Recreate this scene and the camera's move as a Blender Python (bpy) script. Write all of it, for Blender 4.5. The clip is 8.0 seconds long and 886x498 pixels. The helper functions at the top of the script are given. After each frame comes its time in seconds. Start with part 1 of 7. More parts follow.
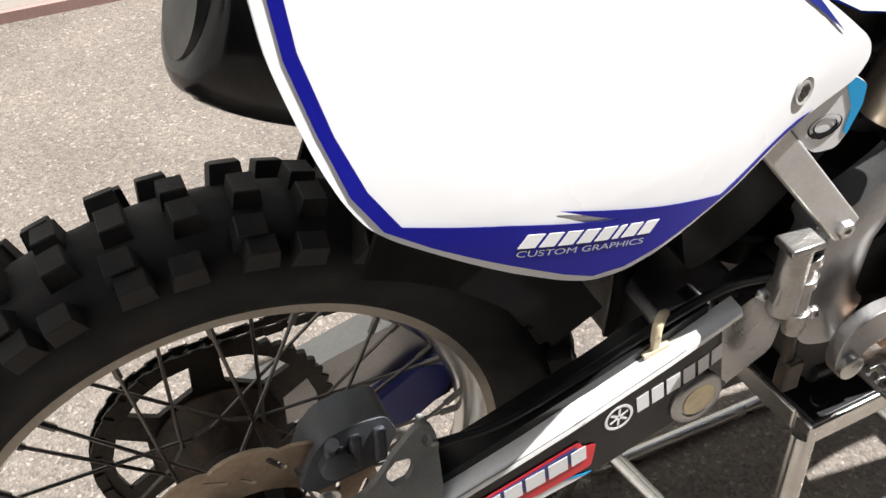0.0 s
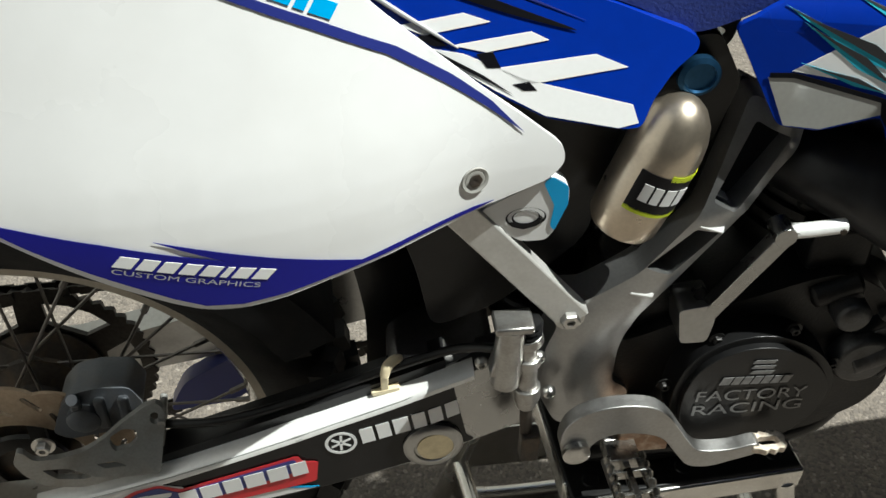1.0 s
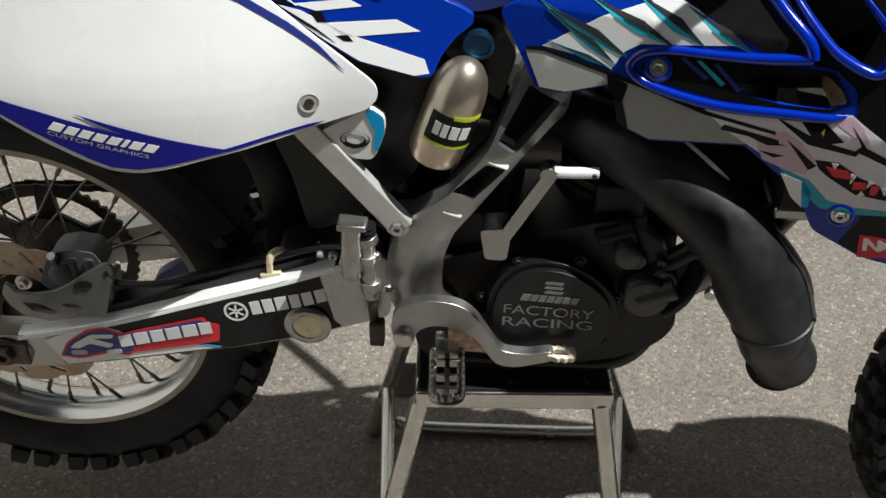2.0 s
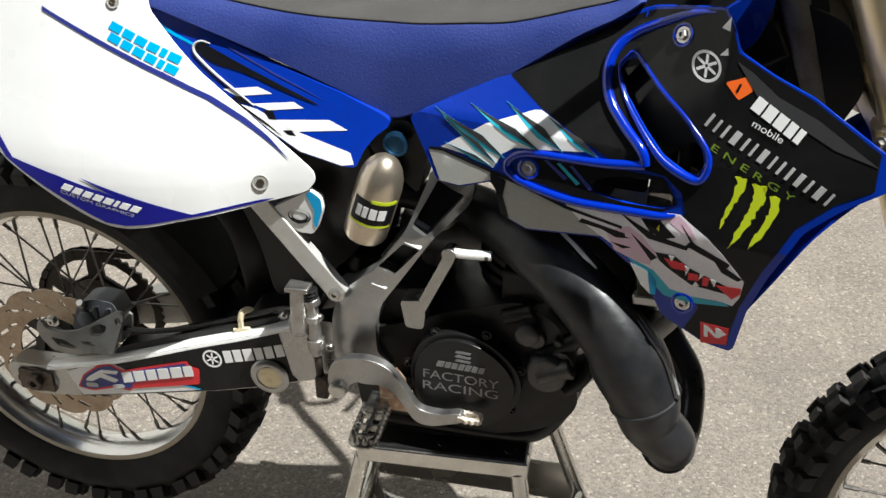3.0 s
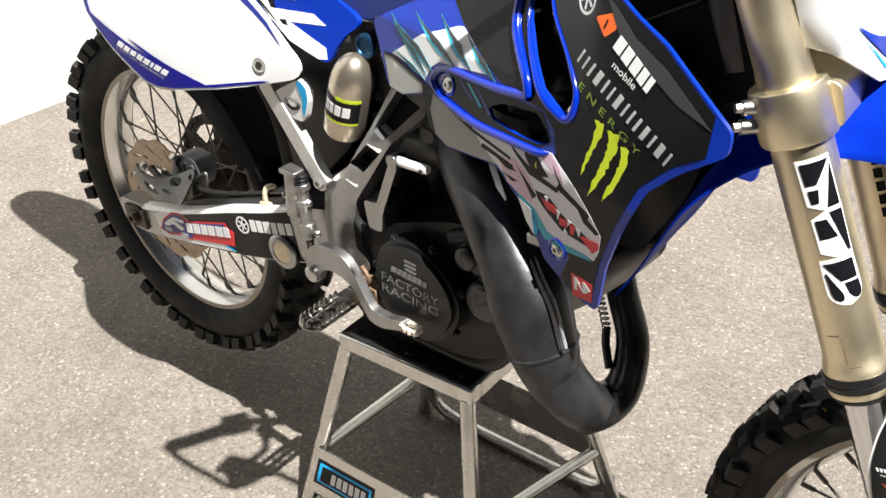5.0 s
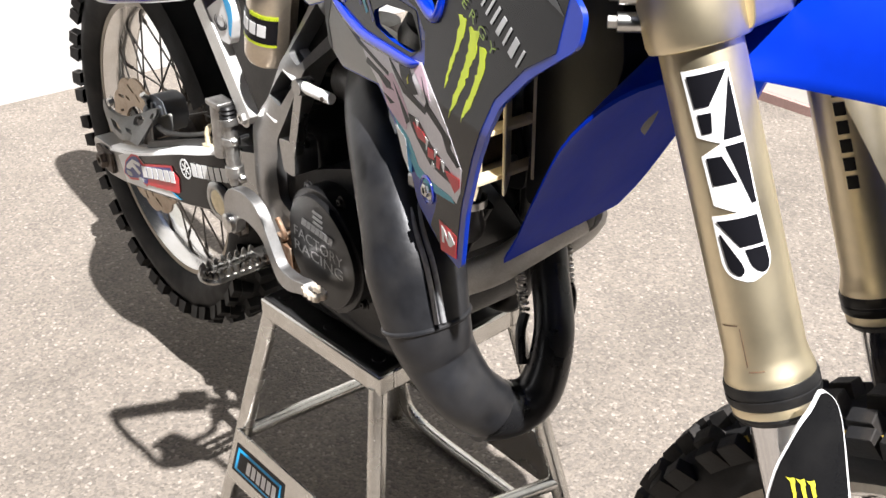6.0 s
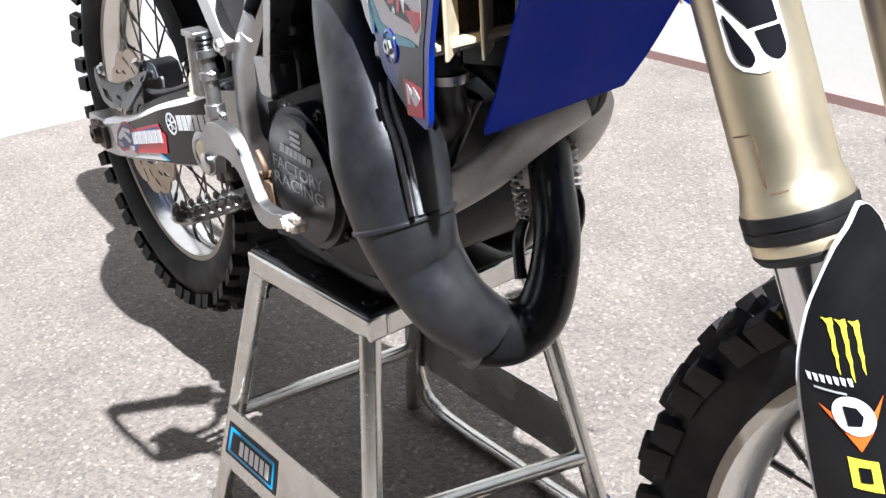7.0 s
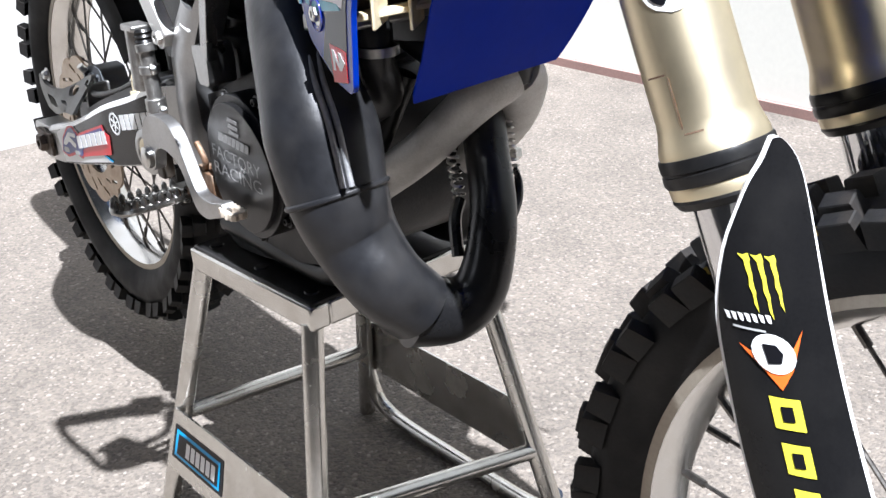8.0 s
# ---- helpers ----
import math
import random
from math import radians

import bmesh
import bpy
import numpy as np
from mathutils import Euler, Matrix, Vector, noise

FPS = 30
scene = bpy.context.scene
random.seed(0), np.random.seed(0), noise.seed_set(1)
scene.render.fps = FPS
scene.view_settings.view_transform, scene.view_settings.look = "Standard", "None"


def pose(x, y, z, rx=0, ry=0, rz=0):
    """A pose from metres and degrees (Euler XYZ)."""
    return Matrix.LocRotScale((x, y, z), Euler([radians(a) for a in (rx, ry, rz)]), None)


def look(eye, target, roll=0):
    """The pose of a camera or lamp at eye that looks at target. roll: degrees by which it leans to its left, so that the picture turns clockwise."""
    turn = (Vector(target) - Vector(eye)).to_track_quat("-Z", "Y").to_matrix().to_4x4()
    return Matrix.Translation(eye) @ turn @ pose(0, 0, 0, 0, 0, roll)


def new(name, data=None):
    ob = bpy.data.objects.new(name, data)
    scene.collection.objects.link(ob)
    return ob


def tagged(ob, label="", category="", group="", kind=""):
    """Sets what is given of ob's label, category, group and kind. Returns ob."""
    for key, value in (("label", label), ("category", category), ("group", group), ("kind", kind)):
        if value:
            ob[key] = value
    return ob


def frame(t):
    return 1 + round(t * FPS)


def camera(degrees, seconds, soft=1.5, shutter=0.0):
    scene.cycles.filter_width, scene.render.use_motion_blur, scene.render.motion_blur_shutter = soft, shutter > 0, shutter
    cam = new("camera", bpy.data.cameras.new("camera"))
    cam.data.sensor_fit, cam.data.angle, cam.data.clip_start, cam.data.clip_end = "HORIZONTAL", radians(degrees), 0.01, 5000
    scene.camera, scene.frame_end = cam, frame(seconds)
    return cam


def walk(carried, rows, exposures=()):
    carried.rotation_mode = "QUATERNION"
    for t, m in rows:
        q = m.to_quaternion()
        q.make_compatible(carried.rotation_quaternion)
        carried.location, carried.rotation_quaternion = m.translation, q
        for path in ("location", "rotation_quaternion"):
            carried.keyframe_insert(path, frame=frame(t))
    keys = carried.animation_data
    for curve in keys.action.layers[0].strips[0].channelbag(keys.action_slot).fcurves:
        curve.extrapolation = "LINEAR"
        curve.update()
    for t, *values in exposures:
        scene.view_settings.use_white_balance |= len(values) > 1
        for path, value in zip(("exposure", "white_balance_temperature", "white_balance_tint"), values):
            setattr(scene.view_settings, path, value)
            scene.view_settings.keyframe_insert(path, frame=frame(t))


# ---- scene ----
cam = camera(44.54, 8.0, soft=1.5)
# seconds, eye and target in metres, roll in degrees
PATH = [
    (0, (-0.074, -0.636, 1.238), (0.527, 0.763, -0.059), -1.0),
    (0.3, (0.020, -0.635, 1.226), (0.524, 0.737, -0.140), 1.6),
    (0.5, (0.096, -0.659, 1.245), (0.539, 0.699, -0.155), 2.6),
    (0.7, (0.167, -0.673, 1.298), (0.573, 0.672, -0.126), 3.1),
    (1, (0.316, -0.764, 1.316), (0.516, 0.721, -0.009), 1.4),
    (1.2, (0.439, -0.836, 1.344), (0.453, 0.628, -0.018), -0.4),
    (1.5, (0.515, -0.945, 1.373), (0.504, 0.614, 0.121), 1.3),
    (2, (0.623, -1.112, 1.405), (0.534, 0.457, 0.169), 1.0),
    (2.2, (0.683, -1.189, 1.426), (0.544, 0.425, 0.253), 0.5),
    (3.3, (1.083, -1.319, 1.468), (0.521, 0.339, 0.502), -3.3),
    (3.5, (1.137, -1.258, 1.528), (0.522, 0.352, 0.514), -5.7),
    (4, (1.265, -1.183, 1.514), (0.604, 0.379, 0.453), -4.9),
    (4.2, (1.349, -1.181, 1.472), (0.561, 0.372, 0.490), -4.4),
    (4.5, (1.463, -1.112, 1.52), (0.546, 0.282, 0.417), -4.1),
    (4.7, (1.521, -1.099, 1.469), (0.513, 0.245, 0.384), -3.4),
    (5.8, (1.664, -0.762, 1.258), (0.317, 0.326, 0.258), -0.7),
    (6, (1.685, -0.721, 1.175), (0.308, 0.359, 0.206), -0.5),
    (6.2, (1.697, -0.723, 1.105), (0.296, 0.378, 0.197), -0.6),
    (6.5, (1.688, -0.653, 1.011), (0.208, 0.36, 0.126), -4.5),
    (7, (1.682, -0.631, 0.957), (0.189, 0.396, 0.113), -3.6),
    (7.5, (1.687, -0.624, 0.927), (0.187, 0.437, 0.135), -4.3),
    (8, (1.711, -0.615, 0.903), (0.228, 0.472, 0.116), -3.8),
]
walk(cam, [(t, look(eye, target, roll)) for t, eye, target, roll in PATH],
     [(0.0, 1.28, 6480, 10), (0.5, 0.95, 6480, 2), (1.0, 0.67, 6450, 0), (1.5, 0.53, 6400, 2), (2.2, 0.55, 6420, 4), (3.3, 1.25, 6480, 4), (4.0, 1.32, 6560, 4), (4.5, 1.38, 6580, 5), (6.0, 1.58, 6450, 10.5), (6.6, 1.63, 5850, 10), (8.0, 1.65, 5850, 10)])

# ---- world and sun ----
SUN_FROM = Vector((0.54, -0.13, 1.0)).normalized()
world = bpy.data.worlds.new("world")
scene.world = world
world.use_nodes = True
sky = world.node_tree.nodes.new("ShaderNodeTexSky")
sky.sky_type, sky.sun_disc = "NISHITA", False
sky.sun_elevation = math.asin(SUN_FROM.z)
sky.sun_rotation = math.atan2(SUN_FROM.x, SUN_FROM.y)
sky.ozone_density = 2.5
back = world.node_tree.nodes["Background"]
back.inputs["Strength"].default_value = 0.027
world.node_tree.links.new(sky.outputs[0], back.inputs["Color"])
lamp = bpy.data.lights.new("sun", "SUN")
lamp.energy, lamp.angle, lamp.color = 5.0, radians(0.53), (1.0, 0.98, 0.965)
sun = new("sun", lamp)
sun.matrix_world = look(SUN_FROM * 10, (0, 0, 0))


# ---- materials ----
def links(nt, a, b):
    nt.links.new(a, b)


def mat(name, col, rough=0.5, metal=0.0, var=0.15, scale=14.0, bump=0.1, fine=260.0, coat=0.0, dirt=None, dirt_amount=0.0, spec=0.5, aniso=None):
    """A procedural surface: two scales of colour change, uneven gloss, fine relief, and dirt in blots."""
    m = bpy.data.materials.new(name)
    m.use_nodes = True
    nt = m.node_tree
    b = nt.nodes["Principled BSDF"]
    tc = nt.nodes.new("ShaderNodeTexCoord")
    mp = nt.nodes.new("ShaderNodeMapping")
    links(nt, tc.outputs["Object"], mp.inputs["Vector"])
    if aniso:
        mp.inputs["Scale"].default_value = aniso
    n1 = nt.nodes.new("ShaderNodeTexNoise")
    n1.inputs["Scale"].default_value, n1.inputs["Detail"].default_value = scale, 5
    n2 = nt.nodes.new("ShaderNodeTexNoise")
    n2.inputs["Scale"].default_value, n2.inputs["Detail"].default_value = fine, 3
    for n in (n1, n2):
        links(nt, mp.outputs["Vector"], n.inputs["Vector"])
    add = nt.nodes.new("ShaderNodeMath")
    add.operation = "MULTIPLY_ADD"
    add.inputs[1].default_value = 0.5
    links(nt, n1.outputs["Fac"], add.inputs[0])
    half = nt.nodes.new("ShaderNodeMath")
    half.operation, half.inputs[1].default_value = "MULTIPLY", 0.5
    links(nt, n2.outputs["Fac"], half.inputs[0])
    links(nt, half.outputs[0], add.inputs[2])
    ramp = nt.nodes.new("ShaderNodeMapRange")
    ramp.inputs["From Min"].default_value, ramp.inputs["From Max"].default_value = 0.3, 0.7
    links(nt, add.outputs[0], ramp.inputs["Value"])
    mix = nt.nodes.new("ShaderNodeMix")
    mix.data_type = "RGBA"
    mix.inputs["A"].default_value = (*[c * (1 - var) for c in col], 1)
    mix.inputs["B"].default_value = (*[min(1, c * (1 + var)) for c in col], 1)
    links(nt, ramp.outputs["Result"], mix.inputs["Factor"])
    colour = mix.outputs["Result"]
    if dirt:
        n3 = nt.nodes.new("ShaderNodeTexNoise")
        n3.inputs["Scale"].default_value, n3.inputs["Detail"].default_value = scale * 1.7, 8
        links(nt, tc.outputs["Object"], n3.inputs["Vector"])
        r3 = nt.nodes.new("ShaderNodeMapRange")
        r3.inputs["From Min"].default_value, r3.inputs["From Max"].default_value = 0.45, 0.72
        r3.inputs["To Max"].default_value = dirt_amount
        links(nt, n3.outputs["Fac"], r3.inputs["Value"])
        md = nt.nodes.new("ShaderNodeMix")
        md.data_type = "RGBA"
        md.inputs["B"].default_value = (*dirt, 1)
        links(nt, colour, md.inputs["A"])
        links(nt, r3.outputs["Result"], md.inputs["Factor"])
        colour = md.outputs["Result"]
    links(nt, colour, b.inputs["Base Color"])
    rr = nt.nodes.new("ShaderNodeMapRange")
    rr.inputs["From Min"].default_value, rr.inputs["From Max"].default_value = 0.3, 0.7
    rr.inputs["To Min"].default_value, rr.inputs["To Max"].default_value = max(0.02, rough * 0.8), min(1, rough * 1.2)
    links(nt, n1.outputs["Fac"], rr.inputs["Value"])
    links(nt, rr.outputs["Result"], b.inputs["Roughness"])
    b.inputs["Metallic"].default_value = metal
    b.inputs["Coat Weight"].default_value = coat
    b.inputs["Coat Roughness"].default_value = 0.06
    b.inputs["Specular IOR Level"].default_value = spec
    if bump:
        bp = nt.nodes.new("ShaderNodeBump")
        bp.inputs["Strength"].default_value, bp.inputs["Distance"].default_value = bump, 0.002
        links(nt, add.outputs[0], bp.inputs["Height"])
        links(nt, bp.outputs["Normal"], b.inputs["Normal"])
    return m


def asphalt():
    """Old pale asphalt: small stones of several greys, worn patches, fine relief."""
    m = mat("asphalt", (0.212, 0.180, 0.149), 0.9, var=0.12, scale=1.3, bump=0.0)
    nt = m.node_tree
    b = nt.nodes["Principled BSDF"]
    tc = nt.nodes["Texture Coordinate"]
    v = nt.nodes.new("ShaderNodeTexVoronoi")
    v.inputs["Scale"].default_value, v.inputs["Randomness"].default_value = 190, 1
    v2 = nt.nodes.new("ShaderNodeTexVoronoi")
    v2.inputs["Scale"].default_value = 240
    n = nt.nodes.new("ShaderNodeTexNoise")
    n.inputs["Scale"].default_value, n.inputs["Detail"].default_value = 420, 4
    big = nt.nodes.new("ShaderNodeTexNoise")
    big.inputs["Scale"].default_value, big.inputs["Detail"].default_value = 4.5, 7
    for k in (v, v2, n, big):
        links(nt, tc.outputs["Object"], k.inputs["Vector"])
    sep = nt.nodes.new("ShaderNodeSeparateColor")
    links(nt, v.outputs["Color"], sep.inputs["Color"])
    cr = nt.nodes.new("ShaderNodeValToRGB")
    e = cr.color_ramp.elements
    e[0].position, e[0].color = 0.0, (0.065, 0.057, 0.052, 1)
    e[1].position, e[1].color = 1.0, (0.60, 0.54, 0.47, 1)
    for p, c in ((0.3, (0.160, 0.143, 0.131, 1)), (0.62, (0.230, 0.199, 0.167, 1)), (0.93, (0.310, 0.267, 0.225, 1))):
        k = e.new(p)
        k.color = c
    links(nt, sep.outputs["Red"], cr.inputs["Fac"])
    old = b.inputs["Base Color"].links[0].from_socket
    mx = nt.nodes.new("ShaderNodeMix")
    mx.data_type = "RGBA"
    mx.inputs["Factor"].default_value = 0.45
    links(nt, old, mx.inputs["A"])
    links(nt, cr.outputs["Color"], mx.inputs["B"])
    mr = nt.nodes.new("ShaderNodeMapRange")
    mr.inputs["From Min"].default_value, mr.inputs["From Max"].default_value = 0.3, 0.75
    mr.inputs["To Min"].default_value, mr.inputs["To Max"].default_value = 0.62, 0.84
    links(nt, big.outputs["Fac"], mr.inputs["Value"])
    gain = nt.nodes.new("ShaderNodeVectorMath")
    gain.operation = "SCALE"
    links(nt, mx.outputs["Result"], gain.inputs[0])
    links(nt, mr.outputs["Result"], gain.inputs["Scale"])
    links(nt, gain.outputs["Vector"], b.inputs["Base Color"])
    h = nt.nodes.new("ShaderNodeMath")
    h.operation = "ADD"
    links(nt, v.outputs["Distance"], h.inputs[0])
    links(nt, v2.outputs["Distance"], h.inputs[1])
    bp = nt.nodes.new("ShaderNodeBump")
    bp.inputs["Strength"].default_value, bp.inputs["Distance"].default_value = 0.45, 0.004
    bp.invert = True
    links(nt, h.outputs[0], bp.inputs["Height"])
    links(nt, bp.outputs["Normal"], b.inputs["Normal"])
    return m


DUST = (0.30, 0.25, 0.19)
M_ASPHALT = asphalt()
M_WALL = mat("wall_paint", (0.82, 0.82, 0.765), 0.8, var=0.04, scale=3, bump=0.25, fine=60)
M_ENGRAVE = mat("engraved_grey", (0.22, 0.22, 0.22), 0.45, 0.3, var=0.3, scale=60, bump=0.05)
M_AMBER = mat("amber_print", (0.70, 0.38, 0.06), 0.35, var=0.05, bump=0.02)
M_TIP = mat("dusty_steel", (0.66, 0.58, 0.48), 0.6, 0.2, var=0.3, scale=90, bump=0.3, dirt=(0.2, 0.12, 0.07), dirt_amount=0.5)
M_FRAME = mat("frame_aluminium", (0.40, 0.40, 0.40), 0.36, 0.9, var=0.10, scale=18, bump=0.12, fine=340, dirt=(0.16, 0.145, 0.13), dirt_amount=0.2)
M_YOKE = mat("weathered_cast_alloy", (0.52, 0.51, 0.49), 0.6, 0.5, var=0.15, scale=24, bump=0.35, fine=420, dirt=(0.26, 0.22, 0.18), dirt_amount=0.35)
M_CALIPER = mat("caliper_grey", (0.10, 0.11, 0.125), 0.5, 0.4, var=0.15, scale=24, bump=0.25, fine=400, dirt=(0.14, 0.11, 0.08), dirt_amount=0.35)
M_PEG = mat("worn_peg_steel", (0.38, 0.37, 0.35), 0.28, 1.0, var=0.3, scale=40, bump=0.2, dirt=(0.04, 0.032, 0.024), dirt_amount=0.7)
M_FENDER = mat("blue_fender_plastic", (0.0012, 0.022, 0.36), 0.5, var=0.08, scale=9, bump=0.05, fine=80, spec=0.04)
# near-white and mostly diffuse: the glare on upper faces is in the colour
M_POLISHGLARE = mat("polish_and_glare_aluminium", (0.86, 0.86, 0.85), 0.36, 0.35, var=0.06, scale=16, bump=0.04, dirt=(0.5, 0.47, 0.43), dirt_amount=0.15)
M_FORGED = mat("forged_aluminium", (0.42, 0.415, 0.41), 0.42, 1.0, var=0.12, scale=26, bump=0.2, fine=300, dirt=(0.2, 0.17, 0.14), dirt_amount=0.25)
# near-black, so the added sky-blocking walls return little light
M_SKYBLOCK = mat("sky_block_dark", (0.06, 0.06, 0.062), 0.85, var=0.2, scale=3, bump=0.3, fine=40)
M_PLINTH = mat("plinth_paint", (0.30, 0.19, 0.17), 0.8, var=0.2, scale=9, bump=0.2)
M_WHITE = mat("white_plastic", (0.80, 0.80, 0.80), 0.28, var=0.02, scale=7, bump=0.02, fine=40, coat=0.4, dirt=(0.5, 0.47, 0.42), dirt_amount=0.08)
M_GREYP = mat("pale_grey_plastic", (0.33, 0.33, 0.315), 0.45, var=0.08, scale=12, bump=0.05, dirt=DUST, dirt_amount=0.25)
M_BLUE = mat("blue_plastic", (0.0015, 0.026, 0.31), 0.25, var=0.08, scale=9, bump=0.03, fine=80, spec=0.45)
M_NAVY = mat("navy_vinyl", (0.008, 0.009, 0.21), 0.35, var=0.05, scale=9, bump=0.02, spec=0.2)
M_BLACKV = mat("black_vinyl", (0.008, 0.008, 0.0085), 0.2, var=0.25, scale=16, bump=0.03, fine=500, spec=0.22, dirt=(0.018, 0.0175, 0.017), dirt_amount=0.35)
M_BLACKP = mat("black_plastic", (0.009, 0.009, 0.0095), 0.36, var=0.25, scale=20, bump=0.15, spec=0.35, dirt=(0.05, 0.043, 0.036), dirt_amount=0.14)
M_RUBBER = mat("tyre_rubber", (0.008, 0.008, 0.0085), 0.7, var=0.3, scale=18, bump=0.3, fine=300, spec=0.3, dirt=(0.07, 0.06, 0.05), dirt_amount=0.12)
M_AXLE = mat("rusty_dark_steel", (0.12, 0.10, 0.085), 0.5, 0.7, var=0.4, scale=40, bump=0.3, dirt=(0.06, 0.035, 0.02), dirt_amount=0.7)
M_STRUT = mat("satin_aluminium", (0.62, 0.61, 0.59), 0.4, 0.55, var=0.1, scale=18, bump=0.08, dirt=(0.3, 0.27, 0.24), dirt_amount=0.2)
# near-black, stands for the deep shade on the rear tread
M_TYRESHADE = mat("tyre_shade_black", (0.006, 0.006, 0.0063), 0.8, var=0.3, scale=18, bump=0.2, spec=0.12, dirt=(0.03, 0.025, 0.02), dirt_amount=0.2)
M_TREAD = mat("tread_rubber", (0.007, 0.007, 0.0075), 0.68, var=0.3, scale=22, bump=0.35, fine=320, spec=0.35, dirt=(0.075, 0.055, 0.038), dirt_amount=0.22)
M_SPOKE = mat("dark_spoke_steel", (0.16, 0.15, 0.14), 0.4, 1.0, var=0.3, scale=30, bump=0.0)
M_HUB = mat("dirty_dark_hub", (0.05, 0.042, 0.035), 0.55, 0.5, var=0.4, scale=30, bump=0.2, dirt=(0.14, 0.09, 0.05), dirt_amount=0.5)
M_SEATTOP = mat("seat_fabric_black", (0.034, 0.032, 0.031), 0.8, var=0.2, scale=10, bump=0.5, fine=420, dirt=(0.10, 0.09, 0.08), dirt_amount=0.2)
M_SEATSIDE = mat("seat_fabric_blue", (0.013, 0.029, 0.17), 0.6, var=0.14, scale=10, bump=0.6, fine=380)
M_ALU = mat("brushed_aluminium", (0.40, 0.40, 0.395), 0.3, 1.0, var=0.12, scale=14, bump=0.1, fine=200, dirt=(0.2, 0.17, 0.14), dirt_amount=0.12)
M_CAST = mat("cast_aluminium", (0.24, 0.235, 0.23), 0.5, 1.0, var=0.18, scale=22, bump=0.35, fine=420, dirt=(0.1, 0.08, 0.06), dirt_amount=0.5)
M_ENGINE = mat("engine_grey", (0.018, 0.018, 0.0185), 0.45, 0.5, var=0.3, scale=24, bump=0.35, fine=380, dirt=(0.05, 0.042, 0.035), dirt_amount=0.3)
M_COVER = mat("black_anodised", (0.008, 0.008, 0.0085), 0.34, 0.1, var=0.25, scale=20, bump=0.12, fine=500, spec=0.4, dirt=(0.022, 0.020, 0.018), dirt_amount=0.2)
M_STEEL = mat("stand_steel", (0.66, 0.65, 0.62), 0.25, 1.0, var=0.12, scale=18, bump=0.1, fine=160, dirt=(0.25, 0.2, 0.15), dirt_amount=0.25)
M_CHROME = mat("chrome", (0.75, 0.75, 0.76), 0.1, 1.0, var=0.04, bump=0.0)
M_BOLT = mat("bolt_steel", (0.55, 0.54, 0.52), 0.3, 1.0, var=0.15, bump=0.05)
M_RUST = mat("rusty_steel", (0.22, 0.13, 0.08), 0.65, 0.6, var=0.35, scale=60, bump=0.3, dirt=(0.5, 0.42, 0.33), dirt_amount=0.6)
M_GOLD = mat("fork_bronze", (0.86, 0.75, 0.53), 0.42, 1.0, var=0.05, scale=8, bump=0.03, fine=120, dirt=(0.55, 0.48, 0.37), dirt_amount=0.12)
M_RIM = mat("rim_aluminium", (0.74, 0.735, 0.72), 0.2, 1.0, var=0.08, scale=14, bump=0.05, dirt=(0.45, 0.40, 0.33), dirt_amount=0.3)
M_LIP = mat("dusty_rim_lip", (0.42, 0.375, 0.31), 0.55, 0.35, var=0.12, scale=20, bump=0.1, dirt=(0.25, 0.2, 0.15), dirt_amount=0.3)
M_SEAM = mat("bare_seam_steel", (0.38, 0.38, 0.39), 0.38, 0.5, var=0.3, scale=50, bump=0.2, dirt=(0.12, 0.12, 0.12), dirt_amount=0.3)
# same cream paint as M_WALL, darkened to limit light bounced into shadows
M_WALLDIM = mat("dimmed_wall_paint", (0.45, 0.44, 0.425), 0.8, var=0.05, scale=3, bump=0.25, fine=60)
M_GUARD = mat("scuffed_guard_alloy", (0.30, 0.30, 0.29), 0.5, 0.5, var=0.15, scale=30, bump=0.25, fine=400, dirt=(0.16, 0.13, 0.1), dirt_amount=0.35)
M_RIMBLUE = mat("glossy_blue_plastic", (0.001, 0.020, 0.33), 0.14, var=0.06, scale=9, bump=0.02, fine=80, spec=0.5, coat=0.5)
M_DULLY = mat("dried_yellow_paint", (0.55, 0.38, 0.06), 0.6, var=0.2, scale=60, bump=0.2, dirt=(0.2, 0.14, 0.05), dirt_amount=0.5)
M_PALE = mat("pale_lilac_print", (0.74, 0.71, 0.75), 0.35, var=0.08, bump=0.02)
M_MASTER = mat("satin_cast_alloy", (0.40, 0.39, 0.375), 0.35, 0.9, var=0.15, scale=40, bump=0.25, fine=400, dirt=(0.12, 0.1, 0.08), dirt_amount=0.4)
M_ENGCAP = mat("dull_engine_alloy", (0.09, 0.09, 0.092), 0.45, 0.6, var=0.25, scale=40, bump=0.25, fine=380, dirt=(0.05, 0.042, 0.035), dirt_amount=0.4)
M_PIPE = mat("burnt_pipe_steel", (0.017, 0.0175, 0.020), 0.37, 0.3, var=0.5, scale=14, bump=0.4, fine=60, spec=0.45, dirt=(0.040, 0.038, 0.037), dirt_amount=0.6)
M_HEADER = mat("black_header_paint", (0.012, 0.012, 0.013), 0.28, 0.2, var=0.2, scale=20, bump=0.05)
M_SHOCK = mat("shock_titanium", (0.58, 0.50, 0.40), 0.30, 0.9, var=0.1, scale=16, bump=0.05, dirt=(0.34, 0.27, 0.2), dirt_amount=0.25)
M_DISC = mat("brake_disc_steel", (0.36, 0.29, 0.22), 0.42, 1.0, var=0.2, scale=26, bump=0.1, dirt=(0.2, 0.13, 0.08), dirt_amount=0.5)
M_CHAIN = mat("oily_chain", (0.05, 0.045, 0.04), 0.5, 0.7, var=0.4, scale=60, bump=0.2)
M_CREAM = mat("cream_plastic", (0.72, 0.62, 0.42), 0.5, var=0.08, scale=20, bump=0.08, dirt=(0.2, 0.15, 0.1), dirt_amount=0.35)
